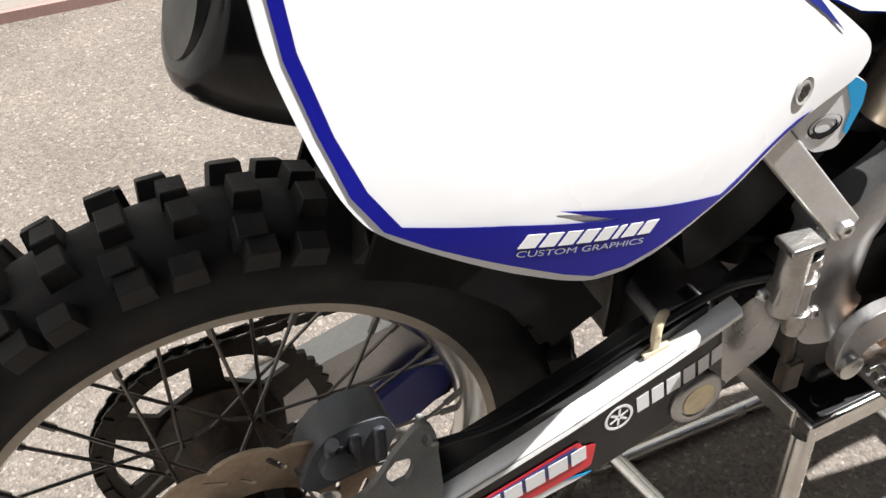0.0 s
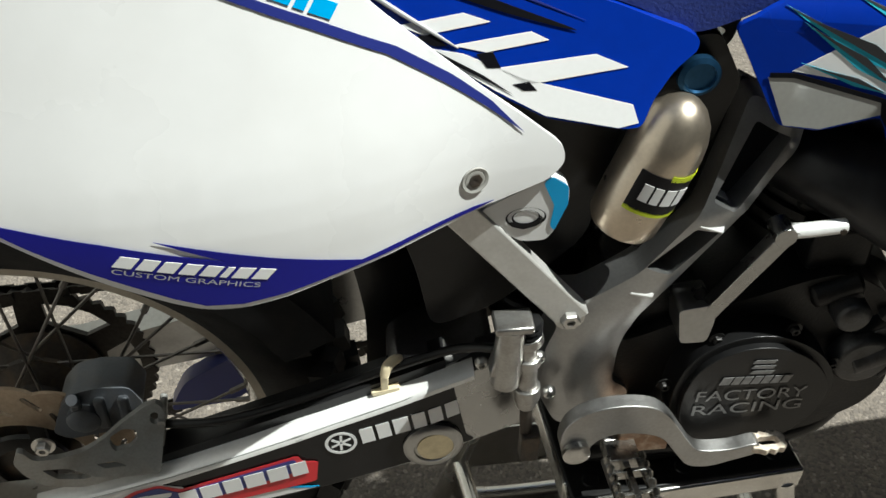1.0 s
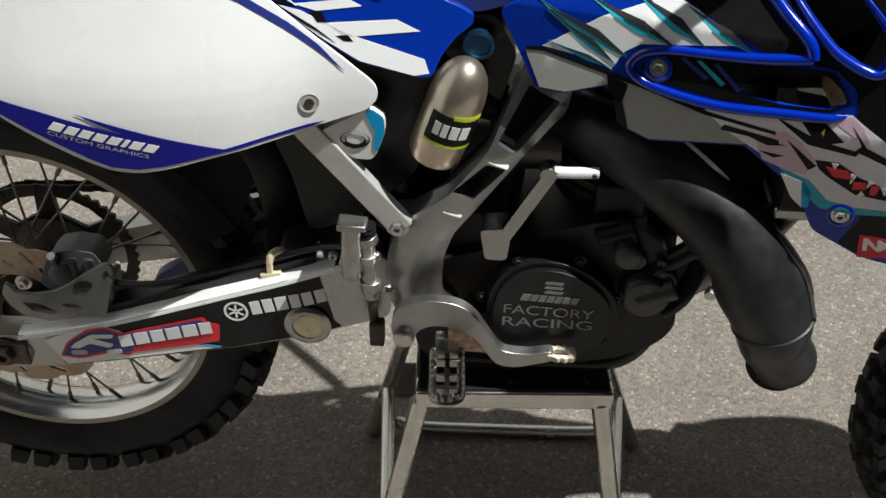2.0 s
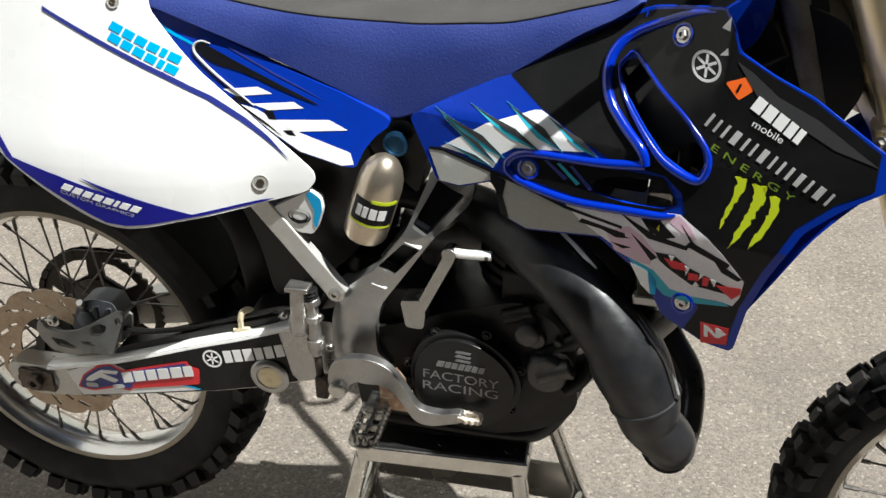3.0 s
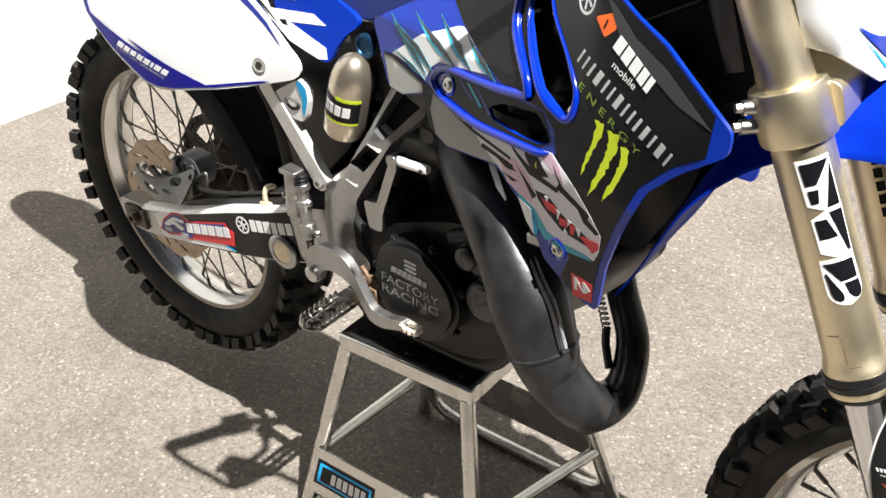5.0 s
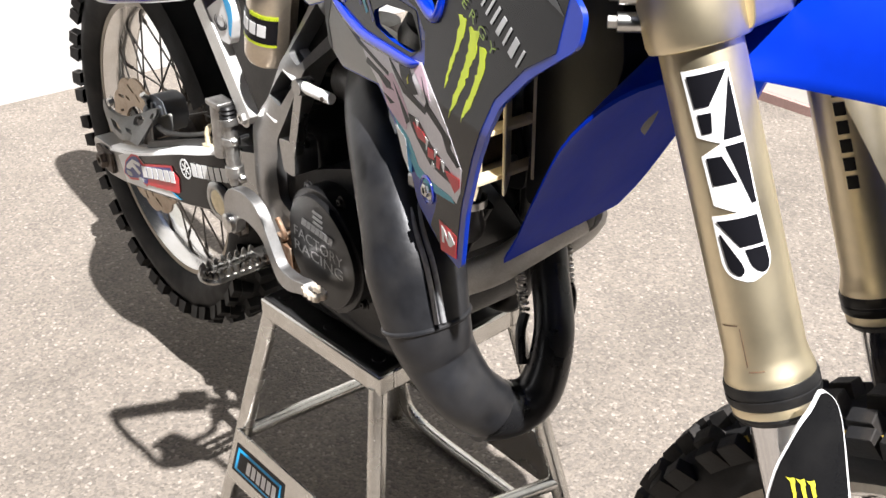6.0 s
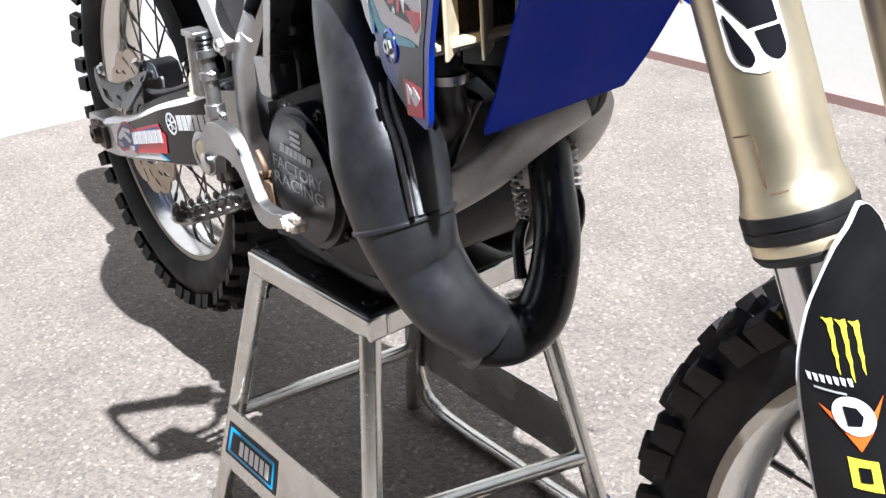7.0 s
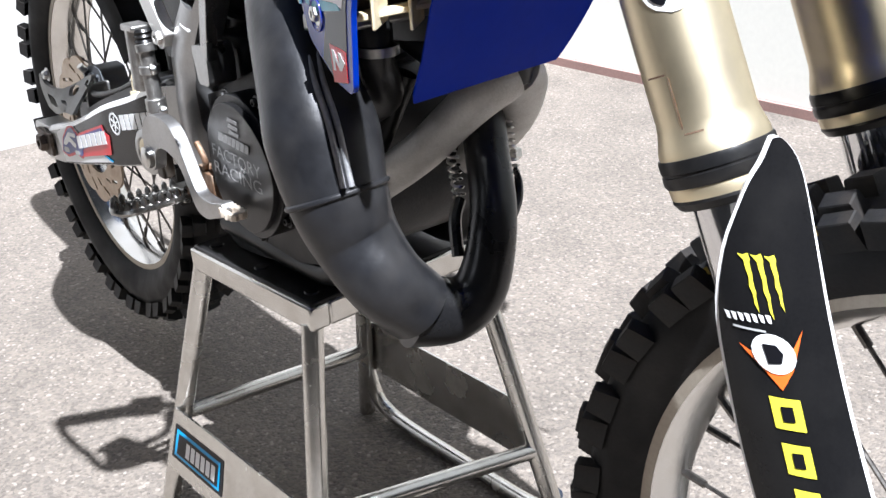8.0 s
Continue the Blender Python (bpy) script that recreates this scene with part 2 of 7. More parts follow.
M_RAD = mat("radiator_core", (0.03, 0.024, 0.018), 0.6, 0.5, var=0.4, scale=60, bump=0.4, fine=300)
M_GREEN = mat("lime_print", (0.55, 0.66, 0.02), 0.35, var=0.04, bump=0.02)
M_DGREEN = mat("dull_green_print", (0.16, 0.24, 0.02), 0.35, var=0.04, bump=0.02)
M_PRINTW = mat("white_print", (0.78, 0.78, 0.78), 0.35, var=0.03, bump=0.02)
M_PRINTG = mat("grey_print", (0.42, 0.42, 0.42), 0.4, var=0.08, bump=0.02)
M_GUNGREY = mat("dark_grey_print", (0.035, 0.035, 0.037), 0.3, var=0.1, bump=0.02)
M_PRINTK = mat("black_print", (0.006, 0.006, 0.008), 0.35, var=0.1, bump=0.02, spec=0.2)
M_RED = mat("red_print", (0.60, 0.02, 0.03), 0.35, var=0.06, bump=0.02)
M_ORANGE = mat("orange_print", (0.85, 0.14, 0.02), 0.35, var=0.04, bump=0.02)
M_TEAL = mat("teal_print", (0.03, 0.38, 0.52), 0.35, var=0.05, bump=0.02)
M_CYAN = mat("cyan_print", (0.0, 0.36, 0.75), 0.35, var=0.04, bump=0.02)
M_PINK = mat("pink_print", (0.66, 0.46, 0.56), 0.35, var=0.1, bump=0.02)
M_YELLOW = mat("yellow_print", (0.72, 0.68, 0.05), 0.35, var=0.05, bump=0.02)
M_TEALBOLT = mat("dull_blue_anodised", (0.02, 0.075, 0.16), 0.35, 0.8, var=0.2, scale=60, bump=0.1)
M_BRASS = mat("pale_gold_alloy", (0.62, 0.55, 0.38), 0.35, 0.8, var=0.12, scale=40, bump=0.1, dirt=(0.3, 0.25, 0.17), dirt_amount=0.35)
M_DKBLUE = mat("dark_blue_print", (0.02, 0.03, 0.2), 0.35, var=0.05, bump=0.02)


# ---- mesh builders ----
def smooth(bm, angle=0.7):
    for f in bm.faces:
        f.smooth = True
    for e in bm.edges:
        e.smooth = len(e.link_faces) == 2 and e.calc_face_angle(0) < angle
    return bm


def part(name, bm, material, parent=None, label="", m=None, bevel=0.0):
    """Links bm as one mesh object, under parent if there is one."""
    bmesh.ops.recalc_face_normals(bm, faces=bm.faces)
    smooth(bm)
    me = bpy.data.meshes.new(name)
    bm.to_mesh(me)
    bm.free()
    me.materials.append(material)
    return piece(name, me, parent, label, m, bevel)


def piece(name, me, parent=None, label="", m=None, bevel=0.0):
    ob = new(name, me)
    if parent:
        ob.parent = parent
        if parent.type == "EMPTY":
            ob.matrix_parent_inverse = Matrix.Translation(-parent.location)
    if m:
        ob.matrix_basis = m
    if bevel:
        bv = ob.modifiers.new("bevel", "BEVEL")
        bv.width, bv.segments, bv.limit_method, bv.angle_limit = bevel, 2, "ANGLE", radians(40)
    if label:
        tagged(ob, label)
    return ob


def merged(*bms):
    out = bmesh.new()
    for b in bms:
        me = bpy.data.meshes.new("tmp")
        b.to_mesh(me)
        out.from_mesh(me)
        bpy.data.meshes.remove(me)
        b.free()
    return out


def curve2(pts, n=6, closed=True):
    """A smooth line through the points given."""
    pts = [Vector(p) for p in pts]
    k = len(pts)
    out = []
    for i in range(k if closed else k - 1):
        if closed:
            a, b, c, d = (pts[(i + j) % k] for j in (-1, 0, 1, 2))
        else:
            a, b, c, d = pts[max(i - 1, 0)], pts[i], pts[i + 1], pts[min(i + 2, k - 1)]
        for j in range(n):
            t = j / n
            out.append(0.5 * (2 * b + (c - a) * t + (2 * a - 5 * b + 4 * c - d) * t * t + (3 * b - a - 3 * c + d) * t ** 3))
    if not closed:
        out.append(pts[-1])
    return out


def rounded(pts, r=0.01, n=4):
    """The polygon with its corners rounded by about r."""
    pts = [Vector(p) for p in pts]
    out = []
    for i, p in enumerate(pts):
        a, b = pts[i - 1] - p, pts[(i + 1) % len(pts)] - p
        s = min(r, a.length * 0.45, b.length * 0.45)
        p0, p1 = p + a.normalized() * s, p + b.normalized() * s
        for j in range(n + 1):
            t = j / n
            out.append((1 - t) ** 2 * p0 + 2 * t * (1 - t) * p + t * t * p1)
    return out


def sheet(outline, Y, thick, holes=(), step=0.0):
    """A sheet over the (x, z) outline that follows y = Y(x, z), and is thick towards +y."""
    bm = bmesh.new()
    edges = []
    for loop in (outline, *holes):
        vs = [bm.verts.new((p[0], 0, p[1])) for p in loop]
        edges += [bm.edges.new((vs[i - 1], vs[i])) for i in range(len(vs))]
    bmesh.ops.triangle_fill(bm, use_beauty=True, use_dissolve=False, edges=edges, normal=(0, -1, 0))
    if step:
        for z in (0.80, 0.82, 0.84, 0.925):
            bmesh.ops.bisect_plane(bm, geom=bm.verts[:] + bm.edges[:] + bm.faces[:], plane_co=(0, 0, z), plane_no=(0, 0, 1))
        for ax in (0, 2):
            lo = min(p[ax // 2] for p in outline)
            hi = max(p[ax // 2] for p in outline)
            for i in range(1, int((hi - lo) / step) + 1):
                co, no = [0, 0, 0], [0, 0, 0]
                co[ax], no[ax] = lo + i * step, 1
                bmesh.ops.bisect_plane(bm, geom=bm.verts[:] + bm.edges[:] + bm.faces[:], plane_co=co, plane_no=no)
    for v in bm.verts:
        v.co.y = Y(v.co.x, v.co.z)
    if thick:
        faces = bm.faces[:]
        back_side = bmesh.ops.extrude_face_region(bm, geom=faces, use_keep_orig=True)["geom"]
        for v in back_side:
            if isinstance(v, bmesh.types.BMVert):
                v.co.y += thick
    return bm


def at(y):
    return lambda x, z: y


def tube(pts, radii, seg=16, n=6, closed_path=False, flat=1.0):
    """A tube along a smooth path; radii one number or one for each point."""
    k = len(pts)
    if not hasattr(radii, "__len__"):
        radii = [radii] * k
    line = curve2([(*p, r) for p, r in zip([tuple(p) for p in pts], radii)], n, closed_path) if n > 1 else [Vector((*p, r)) for p, r in zip(pts, radii)]
    P, Rr = [Vector(v[:3]) for v in line], [v[3] for v in line]
    bm = bmesh.new()
    d = (P[1] - P[0]).normalized()
    u = d.orthogonal().normalized()
    rings = []
    for i, p in enumerate(P):
        if closed_path:
            d2 = (P[(i + 1) % len(P)] - P[i - 1]).normalized()
        else:
            d2 = (P[min(i + 1, len(P) - 1)] - P[max(i - 1, 0)]).normalized()
        u = (u - d2 * u.dot(d2)).normalized()
        w = d2.cross(u)
        rings.append([bm.verts.new(p + (u * math.cos(a) + w * math.sin(a) * flat) * Rr[i]) for a in (2 * math.pi * j / seg for j in range(seg))])
    for i in range(len(rings) - (0 if closed_path else 1)):
        a, b = rings[i], rings[(i + 1) % len(rings)]
        for j in range(seg):
            bm.faces.new((a[j], a[(j + 1) % seg], b[(j + 1) % seg], b[j]))
    if not closed_path:
        bm.faces.new(rings[0][::-1])
        bm.faces.new(rings[-1])
    return bm


def lathe(profile, seg=32, closed=False):
    """Turns (radius, height) pairs about the z axis."""
    bm = bmesh.new()
    rings = [[bm.verts.new((r * math.cos(a), r * math.sin(a), h)) for a in (2 * math.pi * j / seg for j in range(seg))] for r, h in profile]
    for i in range(len(rings) if closed else len(rings) - 1):
        a, b = rings[i], rings[(i + 1) % len(rings)]
        for j in range(seg):
            bm.faces.new((a[j], a[(j + 1) % seg], b[(j + 1) % seg], b[j]))
    if not closed:
        bm.faces.new(rings[0][::-1])
        bm.faces.new(rings[-1])
    return bm


def moved(bm, m):
    bmesh.ops.transform(bm, matrix=m, verts=bm.verts)
    return bm


def box(x0, x1, y0, y1, z0, z1):
    bm = bmesh.new()
    bmesh.ops.create_cube(bm, size=1)
    return moved(bm, Matrix.Translation(((x0 + x1) / 2, (y0 + y1) / 2, (z0 + z1) / 2)) @ Matrix.Diagonal((x1 - x0, y1 - y0, z1 - z0, 1)))


def rod(a, b, r, r2=None, seg=16):
    return tube([a, b], [r, r if r2 is None else r2], seg, n=1)


def bar(a, b, w, h, up=(0, 1, 0)):
    """A square bar from a to b."""
    a, b = Vector(a), Vector(b)
    d = (b - a).normalized()
    s = Vector(up)
    s = (s - d * s.dot(d)).normalized()
    t = d.cross(s)
    bm = bmesh.new()
    vs = [bm.verts.new(p + s * (i * w / 2) + t * (j * h / 2)) for p in (a, b) for i, j in ((-1, -1), (1, -1), (1, 1), (-1, 1))]
    for f in ((0, 1, 2, 3), (7, 6, 5, 4), (0, 4, 5, 1), (1, 5, 6, 2), (2, 6, 7, 3), (3, 7, 4, 0)):
        bm.faces.new([vs[i] for i in f])
    return bm


SIDE = Matrix.Rotation(radians(90), 4, "X")     # turns the z axis to -y


def bolt(x, y, z, r=0.007, h=0.006, washer=True):
    """A hexagon bolt head that points to -y."""
    b = lathe([(r * 0.4, 0), (r, 0), (r, h * 0.8), (r * 0.85, h), (r * 0.45, h), (r * 0.4, h * 0.6)], 6)
    if washer:
        b = merged(b, lathe([(r * 0.5, 0), (r * 1.5, 0), (r * 1.5, 0.0015), (r * 0.5, 0.0015)], 18))
    return moved(b, Matrix.Translation((x, y, z)) @ SIDE)


def YS(x, z):
    return -0.108 - 0.22 * (x - 0.63) + max(0, z - 0.84) * 0.16 + max(0, z - 0.925) * min(0.5, 0.1 + 4 * max(0.0, 1.0 - x))


def decal(name, outline, Y, material, parent, off=0.0008, holes=(), step=0.012, label=""):
    """A thin printed film on a surface y = Y(x, z)."""
    lift = off * 0.6 if Y is YS else off
    return part(name, sheet(outline, lambda x, z: Y(x, z) - lift, 0.0003, holes, step), material, parent, label)


def bars(name, p0, p1, h, widths, Y, material, parent, off=0.0012, slant=0.25, gap=0.25, cut=0.0):
    """A row of plain blocks from p0 to p1, as an unlettered print."""
    p0, p1 = Vector(p0), Vector(p1)
    d = p1 - p0
    total = sum(widths) + gap * (len(widths) - 1)
    u, w = d / total, Vector((-d.y, d.x)).normalized() * h
    x = 0.0
    bms = []
    for wd in widths:
        a, b = p0 + u * x, p0 + u * (x + wd)
        s = d.normalized() * h * slant
        quad = [a, b, b + w + s, a + w + s]
        bms.append(sheet(quad, lambda px, pz: Y(px, pz) - off, 0.0004, (), 0.02))
        x += wd + gap
    return part(name, merged(*bms), material, parent)


# ---- the large structure ----
def ground():
    bm = bmesh.new()
    xs = [-150, -20, -4, -1, 0, 1, 2, 4, 20, 150]
    grid = [[bm.verts.new((x, y, 0)) for y in xs] for x in xs]
    for i in range(len(xs) - 1):
        for j in range(len(xs) - 1):
            bm.faces.new((grid[i][j], grid[i + 1][j], grid[i + 1][j + 1], grid[i][j + 1]))
    return tagged(part("ground", bm, M_ASPHALT), "sunlit pale worn grey asphalt yard surface", "ground", kind="structure")


ground()
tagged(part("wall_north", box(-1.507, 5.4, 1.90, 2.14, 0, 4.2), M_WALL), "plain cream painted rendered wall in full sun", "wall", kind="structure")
tagged(part("wall_west", box(-1.747, -1.507, -2.7, 2.14, 0, 4.2), M_WALLDIM), "plain cream painted rendered wall beside the yard, darkened to limit bounce light", "wall", kind="structure")
tagged(part("baseboard", box(-1.505, 5.4, 1.882, 1.8985, 0.0, 0.028), M_PLINTH), "dull red-brown painted strip at the wall foot", "plinth", kind="structure")

# unseen walls added south and east to hold back sky fill
tagged(part("wall_south", box(-1.747, 5.4, -2.9, -2.7, 0, 6.0), M_SKYBLOCK), "unseen dark wall added to block sky light", "wall", kind="structure")
tagged(part("wall_east", box(5.4, 5.6, -2.9, 2.14, 0, 5.0), M_SKYBLOCK), "unseen dark wall added to block sky light", "wall", kind="structure")

# ---- the motorcycle ----
bike = new("motorcycle")
bike.location = (0.74, 0, 0)
tagged(bike, "blue, white and black motocross motorcycle on a steel stand", "motorcycle")


def tyre_mesh(r_out, half, r_rim, tall=0.013):
    """The carcass of a tyre about the z axis."""
    r_c = r_out - tall
    prof = []
    for i in range(15):
        a = math.pi * (i / 14 - 0.5)
        s = math.sin(a)
        prof.append((r_rim + (r_c - r_rim) * (math.cos(a) ** 0.7 if math.cos(a) > 0 else 0), half * (abs(s) ** 0.8) * (1 if s > 0 else -1)))
    prof = [(r_rim - 0.004, -half * 0.62)] + [(max(r, r_rim), h * (0.72 + 0.28 * min(1, (r - r_rim) / (0.4 * (r_c - r_rim))))) for r, h in prof] + [(r_rim - 0.004, half * 0.62)]
    bm = lathe(prof, 96, closed=True)

    return bm


def tread(parent, m, r_out, half, knobs, seed, tall=0.013):
    """The blocks of the tread one by one, on four shared meshes."""
    rnd = random.Random(seed)
    r_c = r_out - tall
    kinds = {}
    for key, w, l, up in (("pair", half * 0.42, 0.021, tall + 0.004), ("middle", half * 0.5, 0.021, tall + 0.003), ("outer", half * 0.34, 0.024, tall + 0.004), ("edge", half * 0.30, 0.024, tall + 0.003)):
        bm = bmesh.new()
        vs = []
        for z, k in ((-0.006, 1.12), (up * 0.5, 1.0), (up * 0.93, 0.94), (up, 0.87)):
            vs.append([bm.verts.new((z, sy * l / 2 * k, sz * w / 2 * k)) for sy, sz in ((-1, -1), (1, -1), (1, 1), (-1, 1))])
        bm.faces.new(vs[-1])
        for a, b in zip(vs, vs[1:]):
            for q in range(4):
                bm.faces.new((a[q], a[(q + 1) % 4], b[(q + 1) % 4], b[q]))
        bmesh.ops.recalc_face_normals(bm, faces=bm.faces)
        me = bpy.data.meshes.new("tread_block")
        bm.to_mesh(me)
        bm.free()
        me.materials.append(M_TREAD)
        kinds[key] = me

    def block(key, ang, h, tilt):
        c = Matrix.Rotation(ang, 4, "Z") @ Matrix.Translation((r_c - 0.003 - (abs(h) / half) ** 2.6 * 0.022 + rnd.uniform(-0.0012, 0.0008), 0, h)) @ Matrix.Rotation(-tilt, 4, "Y")
        piece("tread_block", kinds[key], parent, m=m @ c @ Matrix.Rotation(rnd.uniform(-0.05, 0.05), 4, "X"))

    j = lambda s: rnd.uniform(-s, s)
    for i in range(knobs):
        a = 2 * math.pi * i / knobs
        for sgn in (-1, 1):
            if i % 2:
                block("pair", a + j(0.004), sgn * half * 0.27 + j(0.001), sgn * 0.12)
            else:
                block("outer", a + 0.012 + j(0.006), sgn * half * 0.62, sgn * 0.45)
            block("edge", a + j(0.006) + 0.03 * (i % 2), sgn * half * 0.88, sgn * 0.42)
        if not i % 2:
            block("middle", a + j(0.004), j(0.001), 0)


def rim_mesh(r, half):
    p = [(r, -half), (r, -half * 0.86), (r - 0.012, -half * 0.8), (r - 0.02, -half * 0.45), (r - 0.026, 0), (r - 0.02, half * 0.45), (r - 0.012, half * 0.8), (r, half * 0.86), (r, half),
         (r - 0.016, half * 1.0), (r - 0.02, half * 0.86), (r - 0.029, half * 0.5), (r - 0.035, 0), (r - 0.029, -half * 0.5), (r - 0.02, -half * 0.86), (r - 0.016, -half)]
    return lathe(p, 96, closed=True)


def ring(r, teeth, depth, n=8, pointed=False):
    """A round outline with waves or teeth."""
    out = []
    for i in range(teeth * n):
        a = 2 * math.pi * i / (teeth * n)
        k = (abs(math.cos(a * teeth / 2)) ** (1.5 if pointed else 0.7))
        out.append(((r - depth + depth * k) * math.cos(a), (r - depth + depth * k) * math.sin(a)))
    return out


def slot(cx, cy, ang, l, w, n=6):
    out = []
    for s in (0, 1):
        for i in range(n + 1):
            a = math.pi * i / n - math.pi / 2 + math.pi * s
            x, y = (l / 2 if s == 0 else -l / 2) + math.cos(a) * w / 2, math.sin(a) * w / 2
            out.append((cx + x * math.cos(ang) - y * math.sin(ang), cy + x * math.sin(ang) + y * math.cos(ang)))
    return out


def disc_mesh(r, waves, bolts=6):
    holes = [[(r * 0.58 * math.cos(2 * math.pi * i / 40), r * 0.58 * math.sin(2 * math.pi * i / 40)) for i in range(40)]]
    for i in range(waves):
        a = 2 * math.pi * (i + 0.5) / waves
        holes.append(slot(r * 0.83 * math.cos(a), r * 0.83 * math.sin(a), a + 0.9, r * 0.16, r * 0.045))
        a += math.pi / waves
        holes.append(slot(r * 0.72 * math.cos(a), r * 0.72 * math.sin(a), a + 0.9, r * 0.1, r * 0.04))
    return sheet(ring(r, waves, r * 0.06, 8), at(0), 0.004, holes)


def spokes(parent, m, r_hub, hub_half, r_rim, half, count, lacing):
    """Spokes one by one, all on one mesh of unit length."""
    me = bpy.data.meshes.new("spoke")
    b = merged(rod((0, 0, 0), (0, 0, 0.93), 0.0018, seg=6), rod((0, 0, 0.90), (0, 0, 1.0), 0.0034, seg=6))
    smooth(b)
    b.to_mesh(me)
    b.free()
    me.materials.append(M_SPOKE)
    for i in range(count):
        sgn = 1 if i % 2 else -1
        a = 2 * math.pi * i / count
        ha = a + lacing * (1 if (i // 2) % 2 else -1)
        p = Vector((r_hub * math.cos(ha), r_hub * math.sin(ha), sgn * hub_half))
        q = Vector((r_rim * math.cos(a), r_rim * math.sin(a), sgn * half * 0.2))
        mm = Matrix.LocRotScale(p, (q - p).to_track_quat("Z", "Y"), (1, 1, (q - p).length))
        piece("spoke", me, parent, m=m @ mm)


def wheel(name, m, r_out, half, r_rim, rim_half, knobs, hub_r, hub_half, seed, lacing):
    rim = part(name, moved(rim_mesh(r_rim, rim_half), m), M_RIM, bike, "spoked wheel with a scuffed aluminium rim")
    part("tyre", tyre_mesh(r_out, half, r_rim - 0.004), M_RUBBER, rim, "worn black knobbly tyre", m)
    part("hub", lathe([(0.012, -hub_half - 0.012), (hub_r * 0.6, -hub_half - 0.012), (hub_r, -hub_half), (hub_r, -hub_half + 0.006), (hub_r * 0.62, -hub_half * 0.5), (hub_r * 0.58, 0),
                       (hub_r * 0.62, hub_half * 0.5), (hub_r, hub_half - 0.006), (hub_r, hub_half), (hub_r * 0.6, hub_half + 0.012), (0.012, hub_half + 0.012)], 40), M_HUB, rim, "", m)
    for sgn in (-1, 1):
        part("rim_lip", lathe([(r_rim + 0.0006, sgn * rim_half * 1.0), (r_rim + 0.0006, sgn * rim_half * 1.03), (r_rim - 0.0165, sgn * rim_half * 1.03), (r_rim - 0.0165, sgn * rim_half * 0.97)], 96, closed=True), M_LIP, rim, "dusty pale rim lip", m)
    tread(rim, m, r_out, half, knobs, seed)
    spokes(rim, m, hub_r - 0.003, hub_half - 0.003, r_rim - 0.03, rim_half, 36, lacing)
    return rim


REAR = Matrix.Translation((-0.005, 0.011, 0.421)) @ SIDE
STEER = Matrix.Translation((1.2, -0.029, 0)) @ Matrix.Rotation(radians(6), 4, "Z") @ Matrix.Translation((-1.2, 0, 0))
FRONTW = STEER @ Matrix.Translation((1.478, -0.009, 0.341)) @ SIDE

rear = wheel("rear_wheel", REAR, 0.343, 0.056, 0.2555, 0.034, 44, 0.052, 0.042, 3, 0.75)
front = wheel("front_wheel", FRONTW, 0.345, 0.044, 0.281, 0.026, 52, 0.036, 0.032, 4, 0.85)

for a0, a1, r0, r1 in ((104, 121, 0.3165, 0.3235), (122.5, 126, 0.318, 0.325), (131, 134.5, 0.318, 0.324), (137, 139, 0.319, 0.326)):
    bm = bmesh.new()
    vs = []
    for i in range(9):
        a = radians(a0 + (a1 - a0) * i / 8)
        vs.append([bm.verts.new((r * math.cos(a), r * math.sin(a), h)) for r, h in ((r0 + 0.001 * (i % 2), 0.0362), (r1, 0.0350))])
    for u, w in zip(vs, vs[1:]):
        bm.faces.new((u[0], w[0], w[1], u[1]))
    part("paint_mark", bm, M_DULLY, front, "dried yellow paint", FRONTW)

# rear brake disc, sprocket and chain
flat_rear = Matrix.Translation((-0.005, 0.011, 0.421))
disc = part("brake_disc", moved(disc_mesh(0.123, 12), flat_rear @ Matrix.Translation((0, -0.066, 0))), M_DISC, rear, "brown-stained steel wave brake disc")
part("disc_carrier", moved(lathe([(0.03, 0), (0.046, 0), (0.046, 0.006), (0.03, 0.006)], 32, closed=True), flat_rear @ Matrix.Translation((0, -0.056, 0)) @ SIDE), M_COVER, rear)
for i in range(6):
    a = 2 * math.pi * i / 6
    part("carrier_arm", moved(bar((0.042 * math.cos(a), -0.003, 0.042 * math.sin(a)), (0.08 * math.cos(a + 0.25), -0.003, 0.08 * math.sin(a + 0.25)), 0.006, 0.016), flat_rear @ Matrix.Translation((0, -0.056, 0))), M_COVER, rear)
teeth_hole = [[(0.058 * math.cos(2 * math.pi * i / 36), 0.058 * math.sin(2 * math.pi * i / 36)) for i in range(36)]]
for i in range(6):
    a0 = 2 * math.pi * i / 6
    teeth_hole.append([((r * math.cos(a0 + d)), r * math.sin(a0 + d)) for r, d in ((0.070, -0.3), (0.100, -0.38), (0.1015, -0.12), (0.1015, 0.12), (0.100, 0.38), (0.070, 0.3))])
sprocket = part("sprocket", moved(sheet(ring(0.119, 49, 0.006, 4, True), at(0), 0.006, teeth_hole), flat_rear @ Matrix.Translation((0, 0.072, 0))), M_CHAIN, rear, "dark oily rear sprocket")


